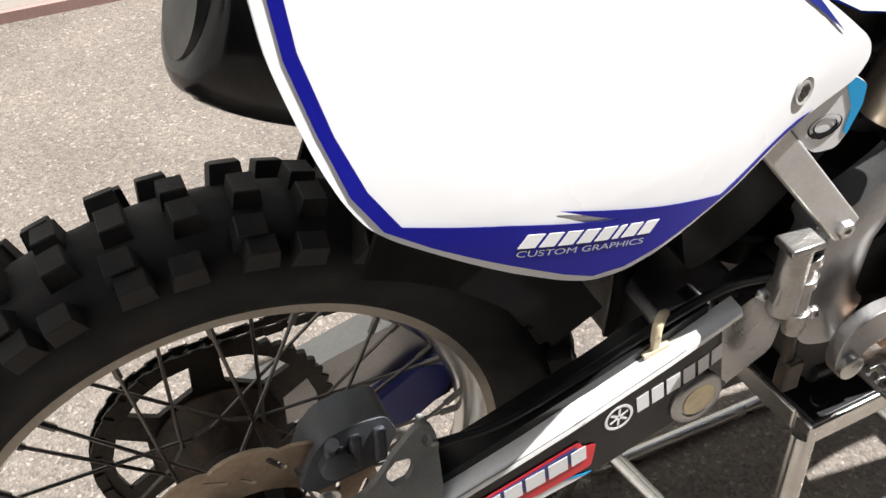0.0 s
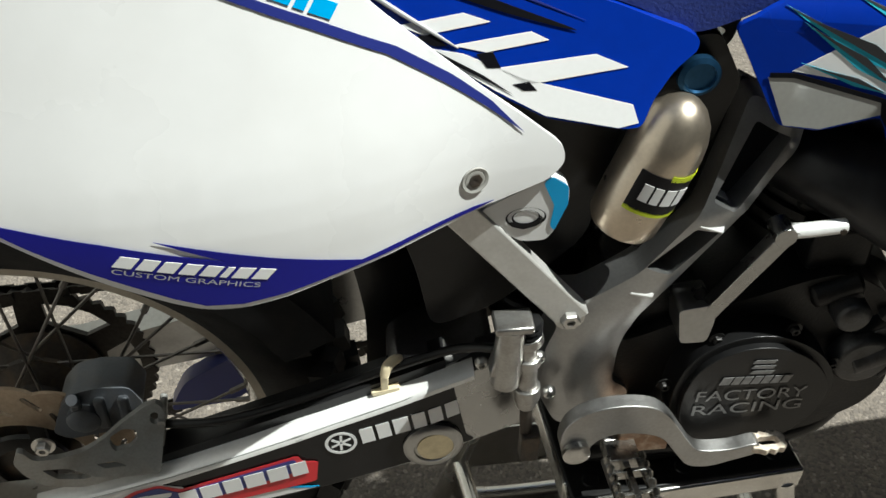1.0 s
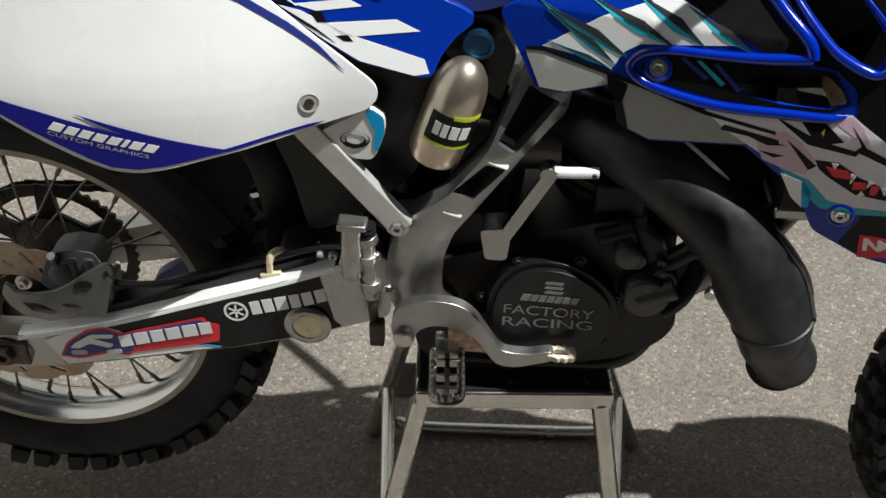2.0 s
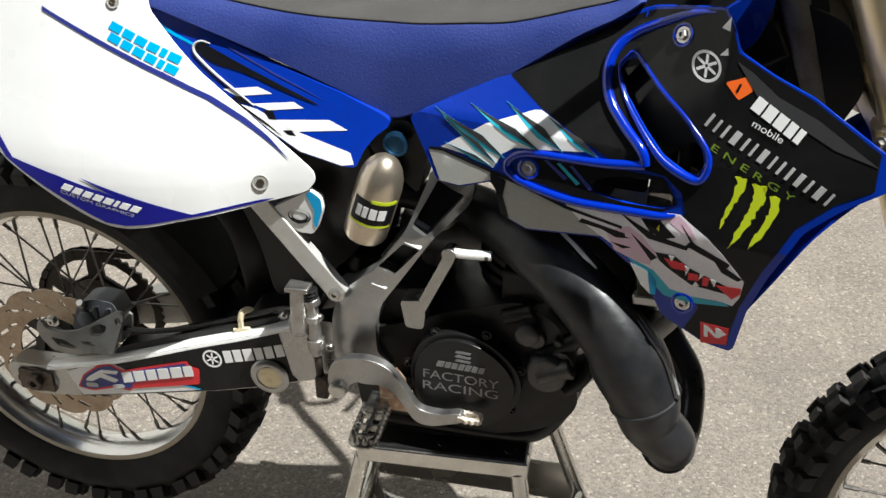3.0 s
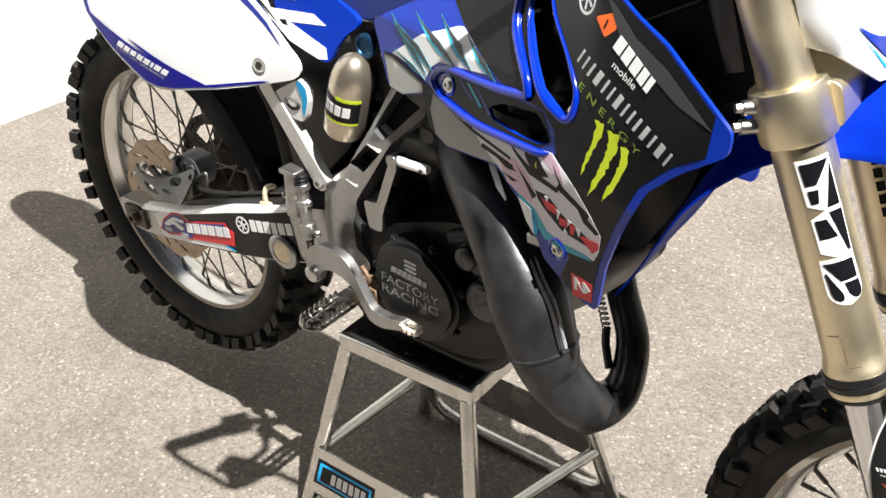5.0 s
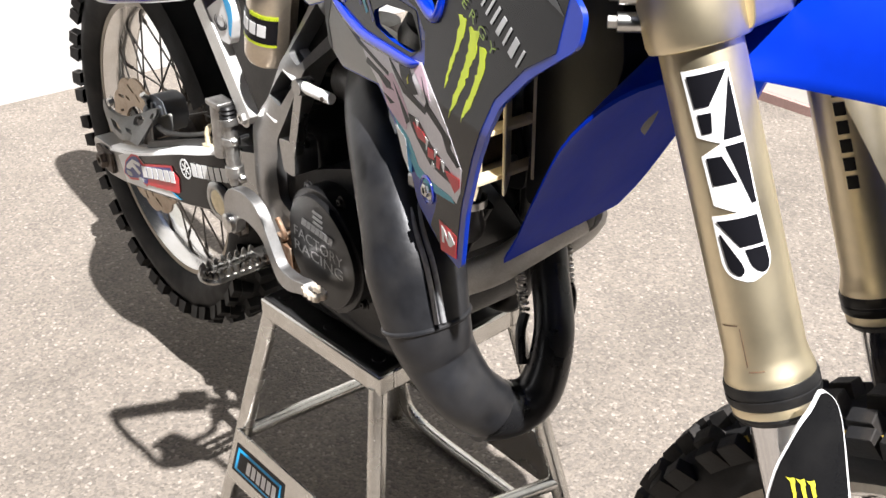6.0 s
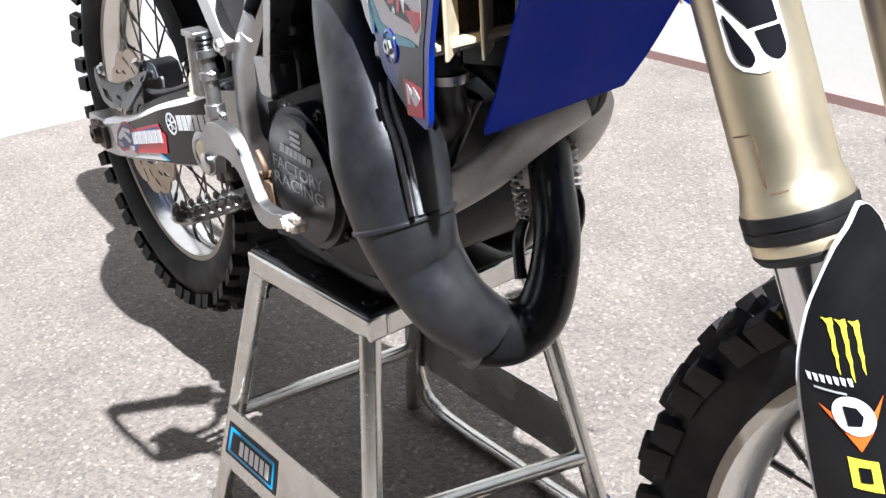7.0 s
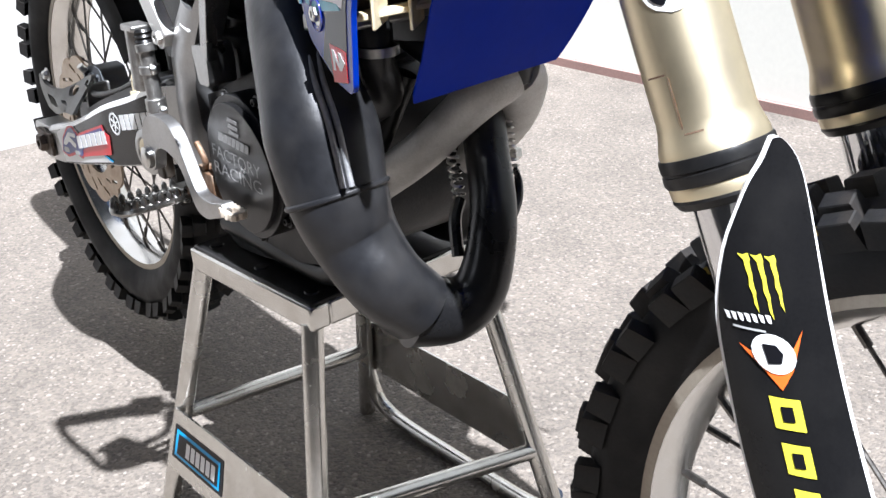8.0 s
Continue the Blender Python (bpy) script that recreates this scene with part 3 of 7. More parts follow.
def chain_mesh():
    """Link plates round the sprocket and along both runs to the engine."""
    c, r = Vector((-0.005, 0.086, 0.421)), 0.1165
    e, r2 = Vector((0.60, 0.075, 0.545)), 0.03
    base = math.atan2(e.z - c.z, e.x - c.x)
    pts = []
    up, down = base + math.pi / 2, base - math.pi / 2
    k = 30
    for i in range(k + 1):
        a = up + (math.pi) * i / k
        pts.append(c + Vector((math.cos(a), 0, math.sin(a))) * r)
    p1 = e + Vector((math.cos(down), 0, math.sin(down))) * r2
    p0 = e + Vector((math.cos(up), 0, math.sin(up))) * r2
    n = 44
    lower = [pts[-1].lerp(p1, i / n) for i in range(1, n)]
    upper = [p0.lerp(pts[0], i / n) for i in range(1, n)]
    loop = upper + pts + lower
    bms = []
    for i in range(len(loop) - 1):
        a, b = loop[i], loop[i + 1]
        off = 0.0045 if i % 2 else 0.0065
        for s in (-1, 1):
            bms.append(bar(a + Vector((0, s * off, 0)), b + Vector((0, s * off, 0)) + (b - a) * 0.25, 0.0016, 0.0105))
    return merged(*bms)


part("sprocket_carrier", moved(lathe([(0.02, 0.0), (0.062, 0.0), (0.064, 0.006), (0.05, 0.028), (0.02, 0.03)], 36), Matrix.Translation((-0.005, 0.083, 0.421)) @ SIDE), M_HUB, rear)
part("chain_guide", sheet(rounded([(0.118, 0.352), (0.140, 0.398), (0.205, 0.440), (0.236, 0.425), (0.232, 0.392), (0.190, 0.362)], 0.012), at(0.068), 0.022), M_DKBLUE, bike, "blue plastic chain guide", bevel=0.004)
part("chain", chain_mesh(), M_CHAIN, bike, "oily dark drive chain")

def disc_outline(cx, cz, r, n=28):
    return [(cx + r * math.cos(2 * math.pi * i / n), cz + r * math.sin(2 * math.pi * i / n)) for i in range(n)]


def loft_strip(rows):
    """A closed bar through like cross-sections."""
    bm = bmesh.new()
    rings = [[bm.verts.new(p) for p in r] for r in rows]
    for a, c in zip(rings, rings[1:]):
        for q in range(len(a)):
            bm.faces.new((a[q], a[(q + 1) % len(a)], c[(q + 1) % len(a)], c[q]))
    bm.faces.new(rings[0])
    bm.faces.new(rings[-1][::-1])
    return bm


# ---- swingarm ----
ARM = [(-0.052, 0.437), (-0.045, 0.447), (0.03, 0.449), (0.10, 0.4675), (0.15, 0.482), (0.22, 0.507), (0.30, 0.537), (0.362, 0.559), (0.44, 0.590), (0.50, 0.604), (0.515, 0.58), (0.505, 0.505), (0.454, 0.492), (0.31, 0.452), (0.145, 0.415), (0.065, 0.400), (0.0, 0.392), (-0.045, 0.402)]
AXLE_SLOT = [slot(0.0, 0.421, 0.15, 0.05, 0.026)]


def YW(x, z):
    return -0.125 + max(0, x - 0.40) * 0.12


swing = part("swingarm", sheet(rounded(ARM, 0.012), YW, 0.038, AXLE_SLOT, 0.08), M_ALU, bike, "aluminium swingarm with a printed cover", bevel=0.003)
part("swingarm_beam", moved(sheet(rounded(ARM, 0.012), at(0.085), 0.036, AXLE_SLOT, 0.0), Matrix()), M_ALU, swing, bevel=0.003)
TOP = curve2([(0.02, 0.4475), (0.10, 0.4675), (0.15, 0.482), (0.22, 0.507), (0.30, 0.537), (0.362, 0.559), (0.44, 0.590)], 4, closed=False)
# same arm metal, coloured near-white for the bright highlight along its top
part("top_face", loft_strip([[(x, -0.1262, z - 0.0055), (x, -0.1255, z - 0.001), (x, -0.122, z + 0.0022), (x, -0.106, z + 0.003), (x, -0.105, z - 0.006)] for x, z in TOP]), M_POLISHGLARE, swing, "polished upper face of the arm, sun glare in its pale colour")
part("cross_brace", box(0.36, 0.46, -0.09, 0.09, 0.49, 0.58), M_CAST, swing, bevel=0.008)
FILM = rounded([(0.070, 0.455), (0.14, 0.4755), (0.22, 0.503), (0.30, 0.533), (0.362, 0.555), (0.420, 0.578), (0.436, 0.5), (0.445, 0.492), (0.31, 0.4535), (0.15, 0.4175), (0.075, 0.4025)], 0.004)
decal("printed_cover", FILM, YW, M_BLACKV, swing, label="black printed film")
decal("white_flash", [(0.056, 0.446), (0.078, 0.456), (0.142, 0.474), (0.160, 0.468), (0.170, 0.436), (0.238, 0.456), (0.285, 0.4505), (0.15, 0.4195), (0.078, 0.4045)], YW, M_PRINTW, swing, 0.0016)
decal("cyan_edge", [(0.232, 0.457), (0.240, 0.459), (0.288, 0.4525), (0.280, 0.4508)], YW, M_CYAN, swing, 0.0020)
BADGE = [(0.072, 0.420), (0.086, 0.446), (0.115, 0.4685), (0.139, 0.4745), (0.158, 0.466), (0.270, 0.502), (0.274, 0.493), (0.289, 0.491), (0.286, 0.462), (0.169, 0.433), (0.164, 0.428), (0.139, 0.430), (0.099, 0.417)]
decal("red_badge", rounded(BADGE, 0.004), YW, M_RED, swing, 0.0024)
decal("navy_badge", rounded([(0.076, 0.422), (0.089, 0.445), (0.117, 0.465), (0.137, 0.4715), (0.157, 0.4615), (0.267, 0.4975), (0.271, 0.480), (0.170, 0.444), (0.171, 0.438), (0.162, 0.432), (0.137, 0.434), (0.099, 0.421)], 0.004), YW, M_DKBLUE, swing, 0.0030)
decal("white_badge", rounded([(0.096, 0.445), (0.119, 0.461), (0.150, 0.464), (0.147, 0.457), (0.120, 0.455), (0.148, 0.447), (0.141, 0.440), (0.116, 0.446), (0.100, 0.436), (0.088, 0.436)], 0.003), YW, M_PRINTW, swing, 0.0036)
decal("white_badge", slot(0.099, 0.429, 0.1, 0.014, 0.008), YW, M_PRINTG, swing, 0.0036)
decal("white_badge", slot(0.146, 0.434, 0.15, 0.014, 0.007), YW, M_PRINTG, swing, 0.0036)
bars("white_print", (0.157, 0.4430), (0.279, 0.4765), 0.0185, [1, 1.1, 1, 1.1, 1.1, 0.9], YW, M_PRINTW, swing, 0.0036, 0.15, 0.22)
bars("white_print", (0.333, 0.509), (0.428, 0.5355), 0.0205, [1.1, 1.1, 1.3, 1.1, 1.1, 1.1], YW, M_PRINTW, swing, 0.0016, 0.1, 0.3)
decal("round_mark", disc_outline(0.312, 0.513, 0.0155), YW, M_PRINTW, swing, 0.0016, [disc_outline(0.312, 0.513, 0.0125)])
for i in range(6):
    a = radians(90 + 60 * i)
    decal("round_mark", slot(0.312 + 0.006 * math.cos(a), 0.513 + 0.006 * math.sin(a), a, 0.007, 0.0025), YW, M_PRINTW, swing, 0.0016)
part("pivot_cap", moved(lathe([(0.004, 0), (0.030, 0), (0.030, 0.004), (0.026, 0.007), (0.020, 0.007), (0.019, 0.005), (0.004, 0.005)], 36), Matrix.Translation((0.402, -0.124, 0.497)) @ SIDE), M_ALU, swing, "round pale metal linkage cap")
part("cap_insert", moved(lathe([(0.002, 0), (0.0185, 0), (0.0185, 0.0062), (0.014, 0.0072), (0.006, 0.0068), (0.002, 0.006)], 30), Matrix.Translation((0.404, -0.124, 0.497)) @ SIDE), M_BRASS, swing, "dull gold centre of the linkage cap")
part("top_cover", sheet(rounded([(0.13, 0.474), (0.22, 0.505), (0.30, 0.535), (0.415, 0.580), (0.415, 0.594), (0.30, 0.551), (0.22, 0.522), (0.145, 0.494)], 0.004), at(-0.107), 0.03), M_BLACKP, swing, "black plastic strip on the arm", bevel=0.003)
part("hose_clip", moved(merged(bar((0.354, -0.116, 0.568), (0.354, -0.116, 0.592), 0.007, 0.007), tube([(0.354, -0.116, 0.590), (0.357, -0.113, 0.600), (0.364, -0.108, 0.603), (0.370, -0.104, 0.600)], [0.0045, 0.005, 0.0048, 0.004], 10), bar((0.342, -0.115, 0.5705), (0.368, -0.115, 0.576), 0.010, 0.005)), Matrix.Translation((0.000, 0.014, -0.016))), M_CREAM, swing, "small cream plastic hose clip", bevel=0.001)
part("axle_nut", merged(bolt(0.0, -0.127, 0.421, 0.015, 0.014), moved(box(-0.03, 0.03, -0.131, -0.125, -0.018, 0.018), Matrix.Translation((0, 0, 0.421)))), M_AXLE, swing, "dark rusty axle nut and adjuster block", bevel=0.0015)
part("brake_hose", tube([(0.13, -0.085, 0.515), (0.20, -0.098, 0.526), (0.28, -0.096, 0.546), (0.36, -0.094, 0.576), (0.42, -0.100, 0.602), (0.455, -0.12, 0.62)], 0.0045, 10), M_BLACKP, swing)

# the near beam narrows and dips towards its pivot
for ob in [swing] + [c for c in swing.children if not c.name.startswith(("swingarm_beam", "cross_brace", "brake_hose", "hose_clip"))]:
    for v in ob.data.vertices:
        if v.co.x > 0.27:
            d = 0.075 * (v.co.x - 0.27)
            v.co += Vector((-0.35 * d, d, -0.85 * d))

# rear brake caliper and its guard
caliper = part("brake_caliper", sheet(rounded([(0.036, 0.485), (0.050, 0.522), (0.064, 0.539), (0.088, 0.545), (0.117, 0.542), (0.127, 0.518), (0.110, 0.485), (0.05, 0.475)], 0.006), at(-0.063), 0.040), M_CALIPER, bike, "blue-grey cast rear brake caliper", bevel=0.004)
for k in range(3):
    part("caliper_rib", box(0.060 + k * 0.022, 0.071 + k * 0.022, -0.070, -0.0625, 0.493, 0.534), M_CALIPER, caliper, bevel=0.003)
part("piston_cap", moved(lathe([(0.002, 0), (0.016, 0), (0.016, 0.008), (0.012, 0.011), (0.002, 0.011)], 22), Matrix.Translation((0.070, -0.063, 0.508)) @ SIDE), M_CALIPER, caliper)


def YG(x, z):
    return -0.124 + max(0, z - 0.492) * 0.75 * min(1, max(0, (x - 0.03) / 0.08))


GUARD = [(0.0232, 0.5352), (0.0283, 0.5328), (0.0341, 0.5194), (0.0544, 0.5146), (0.078, 0.5161), (0.0947, 0.5221), (0.1144, 0.5316), (0.134, 0.5421), (0.1448, 0.5432), (0.1502, 0.5371), (0.1499, 0.5303), (0.1451, 0.4999), (0.1429, 0.4897), (0.1086, 0.4881), (0.07, 0.4776), (0.0383, 0.483), (0.0228, 0.5008), (0.0164, 0.5191)]
GUARD_HOLES = [rounded([(0.100, 0.5222), (0.1125, 0.5258), (0.1242, 0.5246), (0.1246, 0.5178), (0.117, 0.5112), (0.1036, 0.510), (0.0994, 0.5162)], 0.003), rounded([(0.0857, 0.5025), (0.1018, 0.503), (0.1134, 0.4979), (0.0934, 0.4981)], 0.002), rounded([(0.0381, 0.5057), (0.0598, 0.5028), (0.0825, 0.4926), (0.0747, 0.4895), (0.0499, 0.4923)], 0.003), disc_outline(0.1411, 0.5322, 0.0045, 14)]
part("caliper_guard", sheet(rounded(GUARD, 0.006), YG, 0.006, GUARD_HOLES, 0.03), M_GUARD, caliper, "scuffed grey alloy caliper guard", bevel=0.002)
part("guard_flange", sheet(rounded([(0.1455, 0.495), (0.151, 0.530), (0.144, 0.532), (0.138, 0.495)], 0.003), at(-0.098), 0.035), M_GUARD, caliper, bevel=0.002)
part("caliper_bolt", bolt(0.046, -0.118, 0.535, 0.007, 0.008), M_BOLT, caliper)
part("bleed_screw", merged(rod((0.066, -0.06, 0.522), (0.066, -0.072, 0.539), 0.004), rod((0.066, -0.068, 0.534), (0.066, -0.074, 0.543), 0.0055)), M_BOLT, caliper)

# ---- frame ----
SPAR = [(0.650, 0.850), (0.703, 0.824), (0.697, 0.797), (0.652, 0.752), (0.607, 0.684), (0.578, 0.642), (0.566, 0.60), (0.566, 0.555), (0.588, 0.53), (0.575, 0.50), (0.515, 0.505), (0.498, 0.54), (0.500, 0.60), (0.508, 0.632), (0.502, 0.645), (0.512, 0.658), (0.530, 0.663), (0.572, 0.698), (0.616, 0.762)]
WINDOWS = [rounded([(0.6550, 0.830), (0.6900, 0.8090), (0.6440, 0.7565), (0.6235, 0.7680)], 0.004), rounded([(0.6130, 0.7440), (0.6350, 0.7355), (0.5985, 0.6930), (0.5755, 0.7035)], 0.004)]
SPINE = [Vector(p) for p in ((0.676, 0.86), (0.628, 0.765), (0.575, 0.68), (0.540, 0.625), (0.535, 0.56), (0.545, 0.49))]


def YF(x, z):
    """The spar's face: fullest along its middle line, falling off to both edges."""
    p, best = Vector((x, z)), 9.0
    for a, c in zip(SPINE, SPINE[1:]):
        t = max(0.0, min(1.0, (p - a).dot(c - a) / (c - a).length_squared))
        best = min(best, (p - a.lerp(c, t)).length)
    return -0.119 + 0.010 * min(1.4, (best / 0.034) ** 2) + max(0.0, z - 0.755) * 0.38


frame_ob = part("frame", sheet(rounded(SPAR, 0.008), YF, 0.034, WINDOWS, 0.009), M_FRAME, bike, "scuffed cast aluminium main frame", bevel=0.004)
# pocket floor coloured black for the dark reflection seen in the recess
part("spar_web", sheet([(0.650, 0.850), (0.702, 0.824), (0.652, 0.752), (0.607, 0.69), (0.572, 0.705), (0.616, 0.764)], lambda x, z: -0.092 + max(0.0, z - 0.755) * 0.38, 0.010, (), 0.02), M_COVER, frame_ob)
part("spar", sheet(rounded(SPAR, 0.008), at(0.082), 0.034, WINDOWS), M_FRAME, frame_ob, bevel=0.004)
# ramps take the pale glare colour to look sunlit inside the pocket
for corners in ([(0.6235, 0.7690), (0.6440, 0.7575), (0.6370, 0.7370), (0.6135, 0.7460)], [(0.5755, 0.7035), (0.5985, 0.6930), (0.5870, 0.6680), (0.5645, 0.6750)]):
    bm = bmesh.new()
    vs = [bm.verts.new((x, y, z)) for (x, z), y in zip(corners, (-0.100, -0.100, -0.1205, -0.1205))] + [bm.verts.new((x, y + 0.012, z)) for (x, z), y in zip(corners, (-0.100, -0.100, -0.1205, -0.1205))]
    for f in ((0, 1, 2, 3), (7, 6, 5, 4), (0, 4, 5, 1), (1, 5, 6, 2), (2, 6, 7, 3), (3, 7, 4, 0)):
        bm.faces.new([vs[i] for i in f])
    part("pocket_ramp", bm, M_POLISHGLARE, frame_ob, "sloping web in the spar's pocket, coloured pale for sunlight", bevel=0.002)
part("upper_spar", bar((0.72, -0.080, 0.865), (1.06, -0.045, 1.04), 0.035, 0.05), M_COVER, frame_ob, bevel=0.006)
part("upper_spar", bar((0.72, 0.080, 0.865), (1.06, 0.045, 1.04), 0.035, 0.05), M_COVER, frame_ob, bevel=0.006)
part("head_tube", rod((1.09, -0.01, 0.97), (1.04, -0.01, 1.10), 0.034, seg=24), M_CAST, frame_ob)
# aluminium tube, coloured black for the shade it stands in
part("down_tube", tube([(1.05, 0, 0.98), (1.015, 0, 0.85), (0.985, 0, 0.66)], [0.026, 0.024, 0.024], 16), M_COVER, frame_ob)
for sgn in (-1, 1):
    part("cradle_yoke", tube([(0.990, 0.004, 0.662), (0.978, sgn * 0.022, 0.648), (0.955, sgn * 0.040, 0.622), (0.922, sgn * 0.052, 0.590), (0.880, sgn * 0.060, 0.560), (0.845, sgn * 0.066, 0.535)], [0.026, 0.027, 0.025, 0.025, 0.026, 0.024], 16, flat=0.75), M_YOKE, frame_ob, "pale cast frame yoke")
    part("yoke_bolt", rod((0.895, sgn * 0.078, 0.548), (0.893, sgn * 0.088, 0.546), 0.008, seg=6), M_BOLT, frame_ob)
    part("cradle_tube", tube([(0.845, sgn * 0.066, 0.535), (0.825, sgn * 0.075, 0.47), (0.79, sgn * 0.083, 0.432), (0.72, sgn * 0.085, 0.425), (0.56, sgn * 0.09, 0.43)], [0.020, 0.016, 0.015, 0.015, 0.015], 14), M_COVER, frame_ob)
part("head_gusset", sheet(rounded([(0.96, 0.90), (1.06, 0.87), (1.115, 0.92), (1.125, 1.0), (1.095, 1.11), (1.03, 1.12), (1.0, 1.04)], 0.015), at(-0.05), 0.1), M_BLACKP, frame_ob, bevel=0.008)
part("head_cover", sheet(rounded([(1.06, 0.90), (1.13, 0.92), (1.16, 0.985), (1.13, 1.06), (1.07, 1.085)], 0.02), at(-0.055), 0.09), M_BLACKP, frame_ob, bevel=0.01)
# added dark block where bright ground would show behind the grille
part("cylinder_cowl", box(0.955, 0.972, -0.052, 0.045, 0.66, 0.90), M_BLACKP, frame_ob, bevel=0.006)
# added dark slab that closes the gap between shroud and fender
part("inner_guard", sheet(rounded([(0.985, 0.70), (1.022, 0.70), (1.042, 0.735), (1.077, 0.795), (1.102, 0.87), (1.095, 0.93), (1.03, 0.97), (1.0, 0.86)], 0.012), at(-0.07), 0.075), M_BLACKP, frame_ob, bevel=0.01)
part("frame_bolt", bolt(0.514, -0.122, 0.655, 0.009, 0.008), M_BOLT, frame_ob)
for sgn, y in ((-1, -0.116), (1, 0.100)):
    part("subframe_strut", bar((0.520, y, 0.650), (0.408, y - sgn * 0.004, 0.785), 0.016, 0.029), M_STRUT, frame_ob, "flat aluminium subframe strut", bevel=0.002)
    part("subframe_rail", bar((0.408, y - sgn * 0.02, 0.770), (0.10, y - sgn * 0.04, 0.95), 0.016, 0.022), M_ALU, frame_ob, bevel=0.002)

# airbox, tyre shade sheet, shock
part("airbox", sheet(rounded([(0.27, 0.80), (0.44, 0.86), (0.56, 0.86), (0.535, 0.70), (0.46, 0.625), (0.40, 0.60), (0.385, 0.68), (0.36, 0.75)], 0.02), at(-0.07), 0.14), M_BLACKP, bike, "black plastic airbox", bevel=0.008)
part("mud_flap", tube([(0.30, 0, 0.82), (0.375, 0, 0.72), (0.40, 0, 0.62), (0.395, 0, 0.52)], [0.078, 0.078, 0.078, 0.07], 20, flat=0.14), M_BLACKP, bike)
def arc(r, a0, a1, n=12):
    return [(-0.005 + r * math.cos(radians(a0 + (a1 - a0) * k / n)), 0.421 + r * math.sin(radians(a0 + (a1 - a0) * k / n))) for k in range(n + 1)]


# added dark arc and flanges, in place of shade over the tread
inner = part("inner_mudguard", sheet(arc(0.360, 30, 70) + arc(0.366, 70, 30), at(-0.078), 0.156), M_TYRESHADE, bike, "dark sheet put in for the shade over the tyre")
for y in (-0.0785, 0.0735):
    part("side_flange", sheet(arc(0.312, 30, 70) + arc(0.366, 70, 30), at(y), 0.005), M_TYRESHADE, inner)
SH0, SH1 = Vector((0.553, -0.101, 0.742)), Vector((0.592, -0.104, 0.864))
axis = (SH1 - SH0)
shock = part("shock_absorber", moved(lathe([(0.004, 0), (0.027, 0), (0.030, 0.006), (0.031, 0.03), (0.031, 0.085), (0.029, 0.098), (0.0245, 0.111), (0.017, 0.121), (0.010, 0.126), (0.003, 0.128)], 40),
                                     Matrix.Translation(SH0) @ axis.to_track_quat("Z", "Y").to_matrix().to_4x4()), M_SHOCK, bike, "titanium-coloured shock reservoir with a sticker")


def band(z0, z1, a0, a1, r=0.0315, n=24):
    bm = bmesh.new()
    vs = []
    for i in range(n + 1):
        a = a0 + (a1 - a0) * i / n
        vs.append([bm.verts.new((r * math.cos(a), r * math.sin(a), z)) for z in (z0, z1)])
    for i in range(n):
        bm.faces.new((vs[i][0], vs[i + 1][0], vs[i + 1][1], vs[i][1]))
    for v in bmesh.ops.extrude_face_region(bm, geom=bm.faces[:])["geom"]:
        if isinstance(v, bmesh.types.BMVert):
            v.co.x *= 1.012
            v.co.y *= 1.012
    return bm


SHM = Matrix.Translation(SH0) @ axis.to_track_quat("Z", "Y").to_matrix().to_4x4()
FACE = math.atan2(*reversed((SHM.to_3x3().inverted() @ Vector((0.35, -1, 0.2))).xy))
part("sticker", moved(band(0.036, 0.072, FACE - 1.0, FACE + 1.0), SHM), M_PRINTK, shock, "black sticker with lime edges")
part("sticker", moved(band(0.070, 0.075, FACE - 0.2, FACE + 1.0), SHM), M_GREEN, shock)
part("sticker", moved(band(0.033, 0.037, FACE - 1.0, FACE + 1.0), SHM), M_GREEN, shock)
for i, (a, w) in enumerate(((-0.75, 0.24), (-0.45, 0.22), (-0.15, 0.3), (0.22, 0.34))):
    part("sticker", moved(band(0.046, 0.062, FACE + a, FACE + a + w, 0.0321, 6), SHM), M_PRINTW, shock)
part("shock_bolt", moved(lathe([(0.004, 0), (0.017, 0), (0.017, 0.006), (0.013, 0.008), (0.012, 0.005), (0.004, 0.005)], 28), Matrix.Translation((0.599, -0.088, 0.875)) @ SIDE), M_TEALBOLT, bike, "blue anodised shock mount bolt")
part("shock_body", rod((0.565, 0.0, 0.86), (0.50, 0.0, 0.55), 0.036, seg=24), M_COVER, shock)
part("shock_mount", sheet(rounded([(0.555, 0.90), (0.615, 0.905), (0.64, 0.86), (0.625, 0.80), (0.59, 0.83), (0.56, 0.86)], 0.01), at(-0.08), 0.05), M_COVER, shock, bevel=0.004)
coil = []
for i in range(60):
    a = i * 2 * math.pi / 10
    c = Vector((0.56, 0.0, 0.83)).lerp(Vector((0.505, 0.0, 0.58)), i / 59)
    coil.append(c + Vector((math.cos(a) * 0.042, math.sin(a) * 0.042, 0)))
part("shock_spring", tube(coil, 0.0055, 8, n=2), M_COVER, shock)

def facing(Y, x, z, off=0.0):
    """Stands the z axis on the surface y = Y(x, z), pointing outwards."""
    e = 0.004
    nv = Vector(((Y(x + e, z) - Y(x - e, z)) / (2 * e), -1, (Y(x, z + e) - Y(x, z - e)) / (2 * e))).normalized()
    return Matrix.Translation(Vector((x, Y(x, z), z)) + nv * off) @ nv.to_track_quat("Z", "Y").to_matrix().to_4x4()


# ---- side panel with its print ----
PANEL_BULGE = [(0.0, -0.178), (0.09, -0.190), (0.165, -0.195), (0.265, -0.186), (0.335, -0.168), (0.424, -0.134), (0.494, -0.121)]


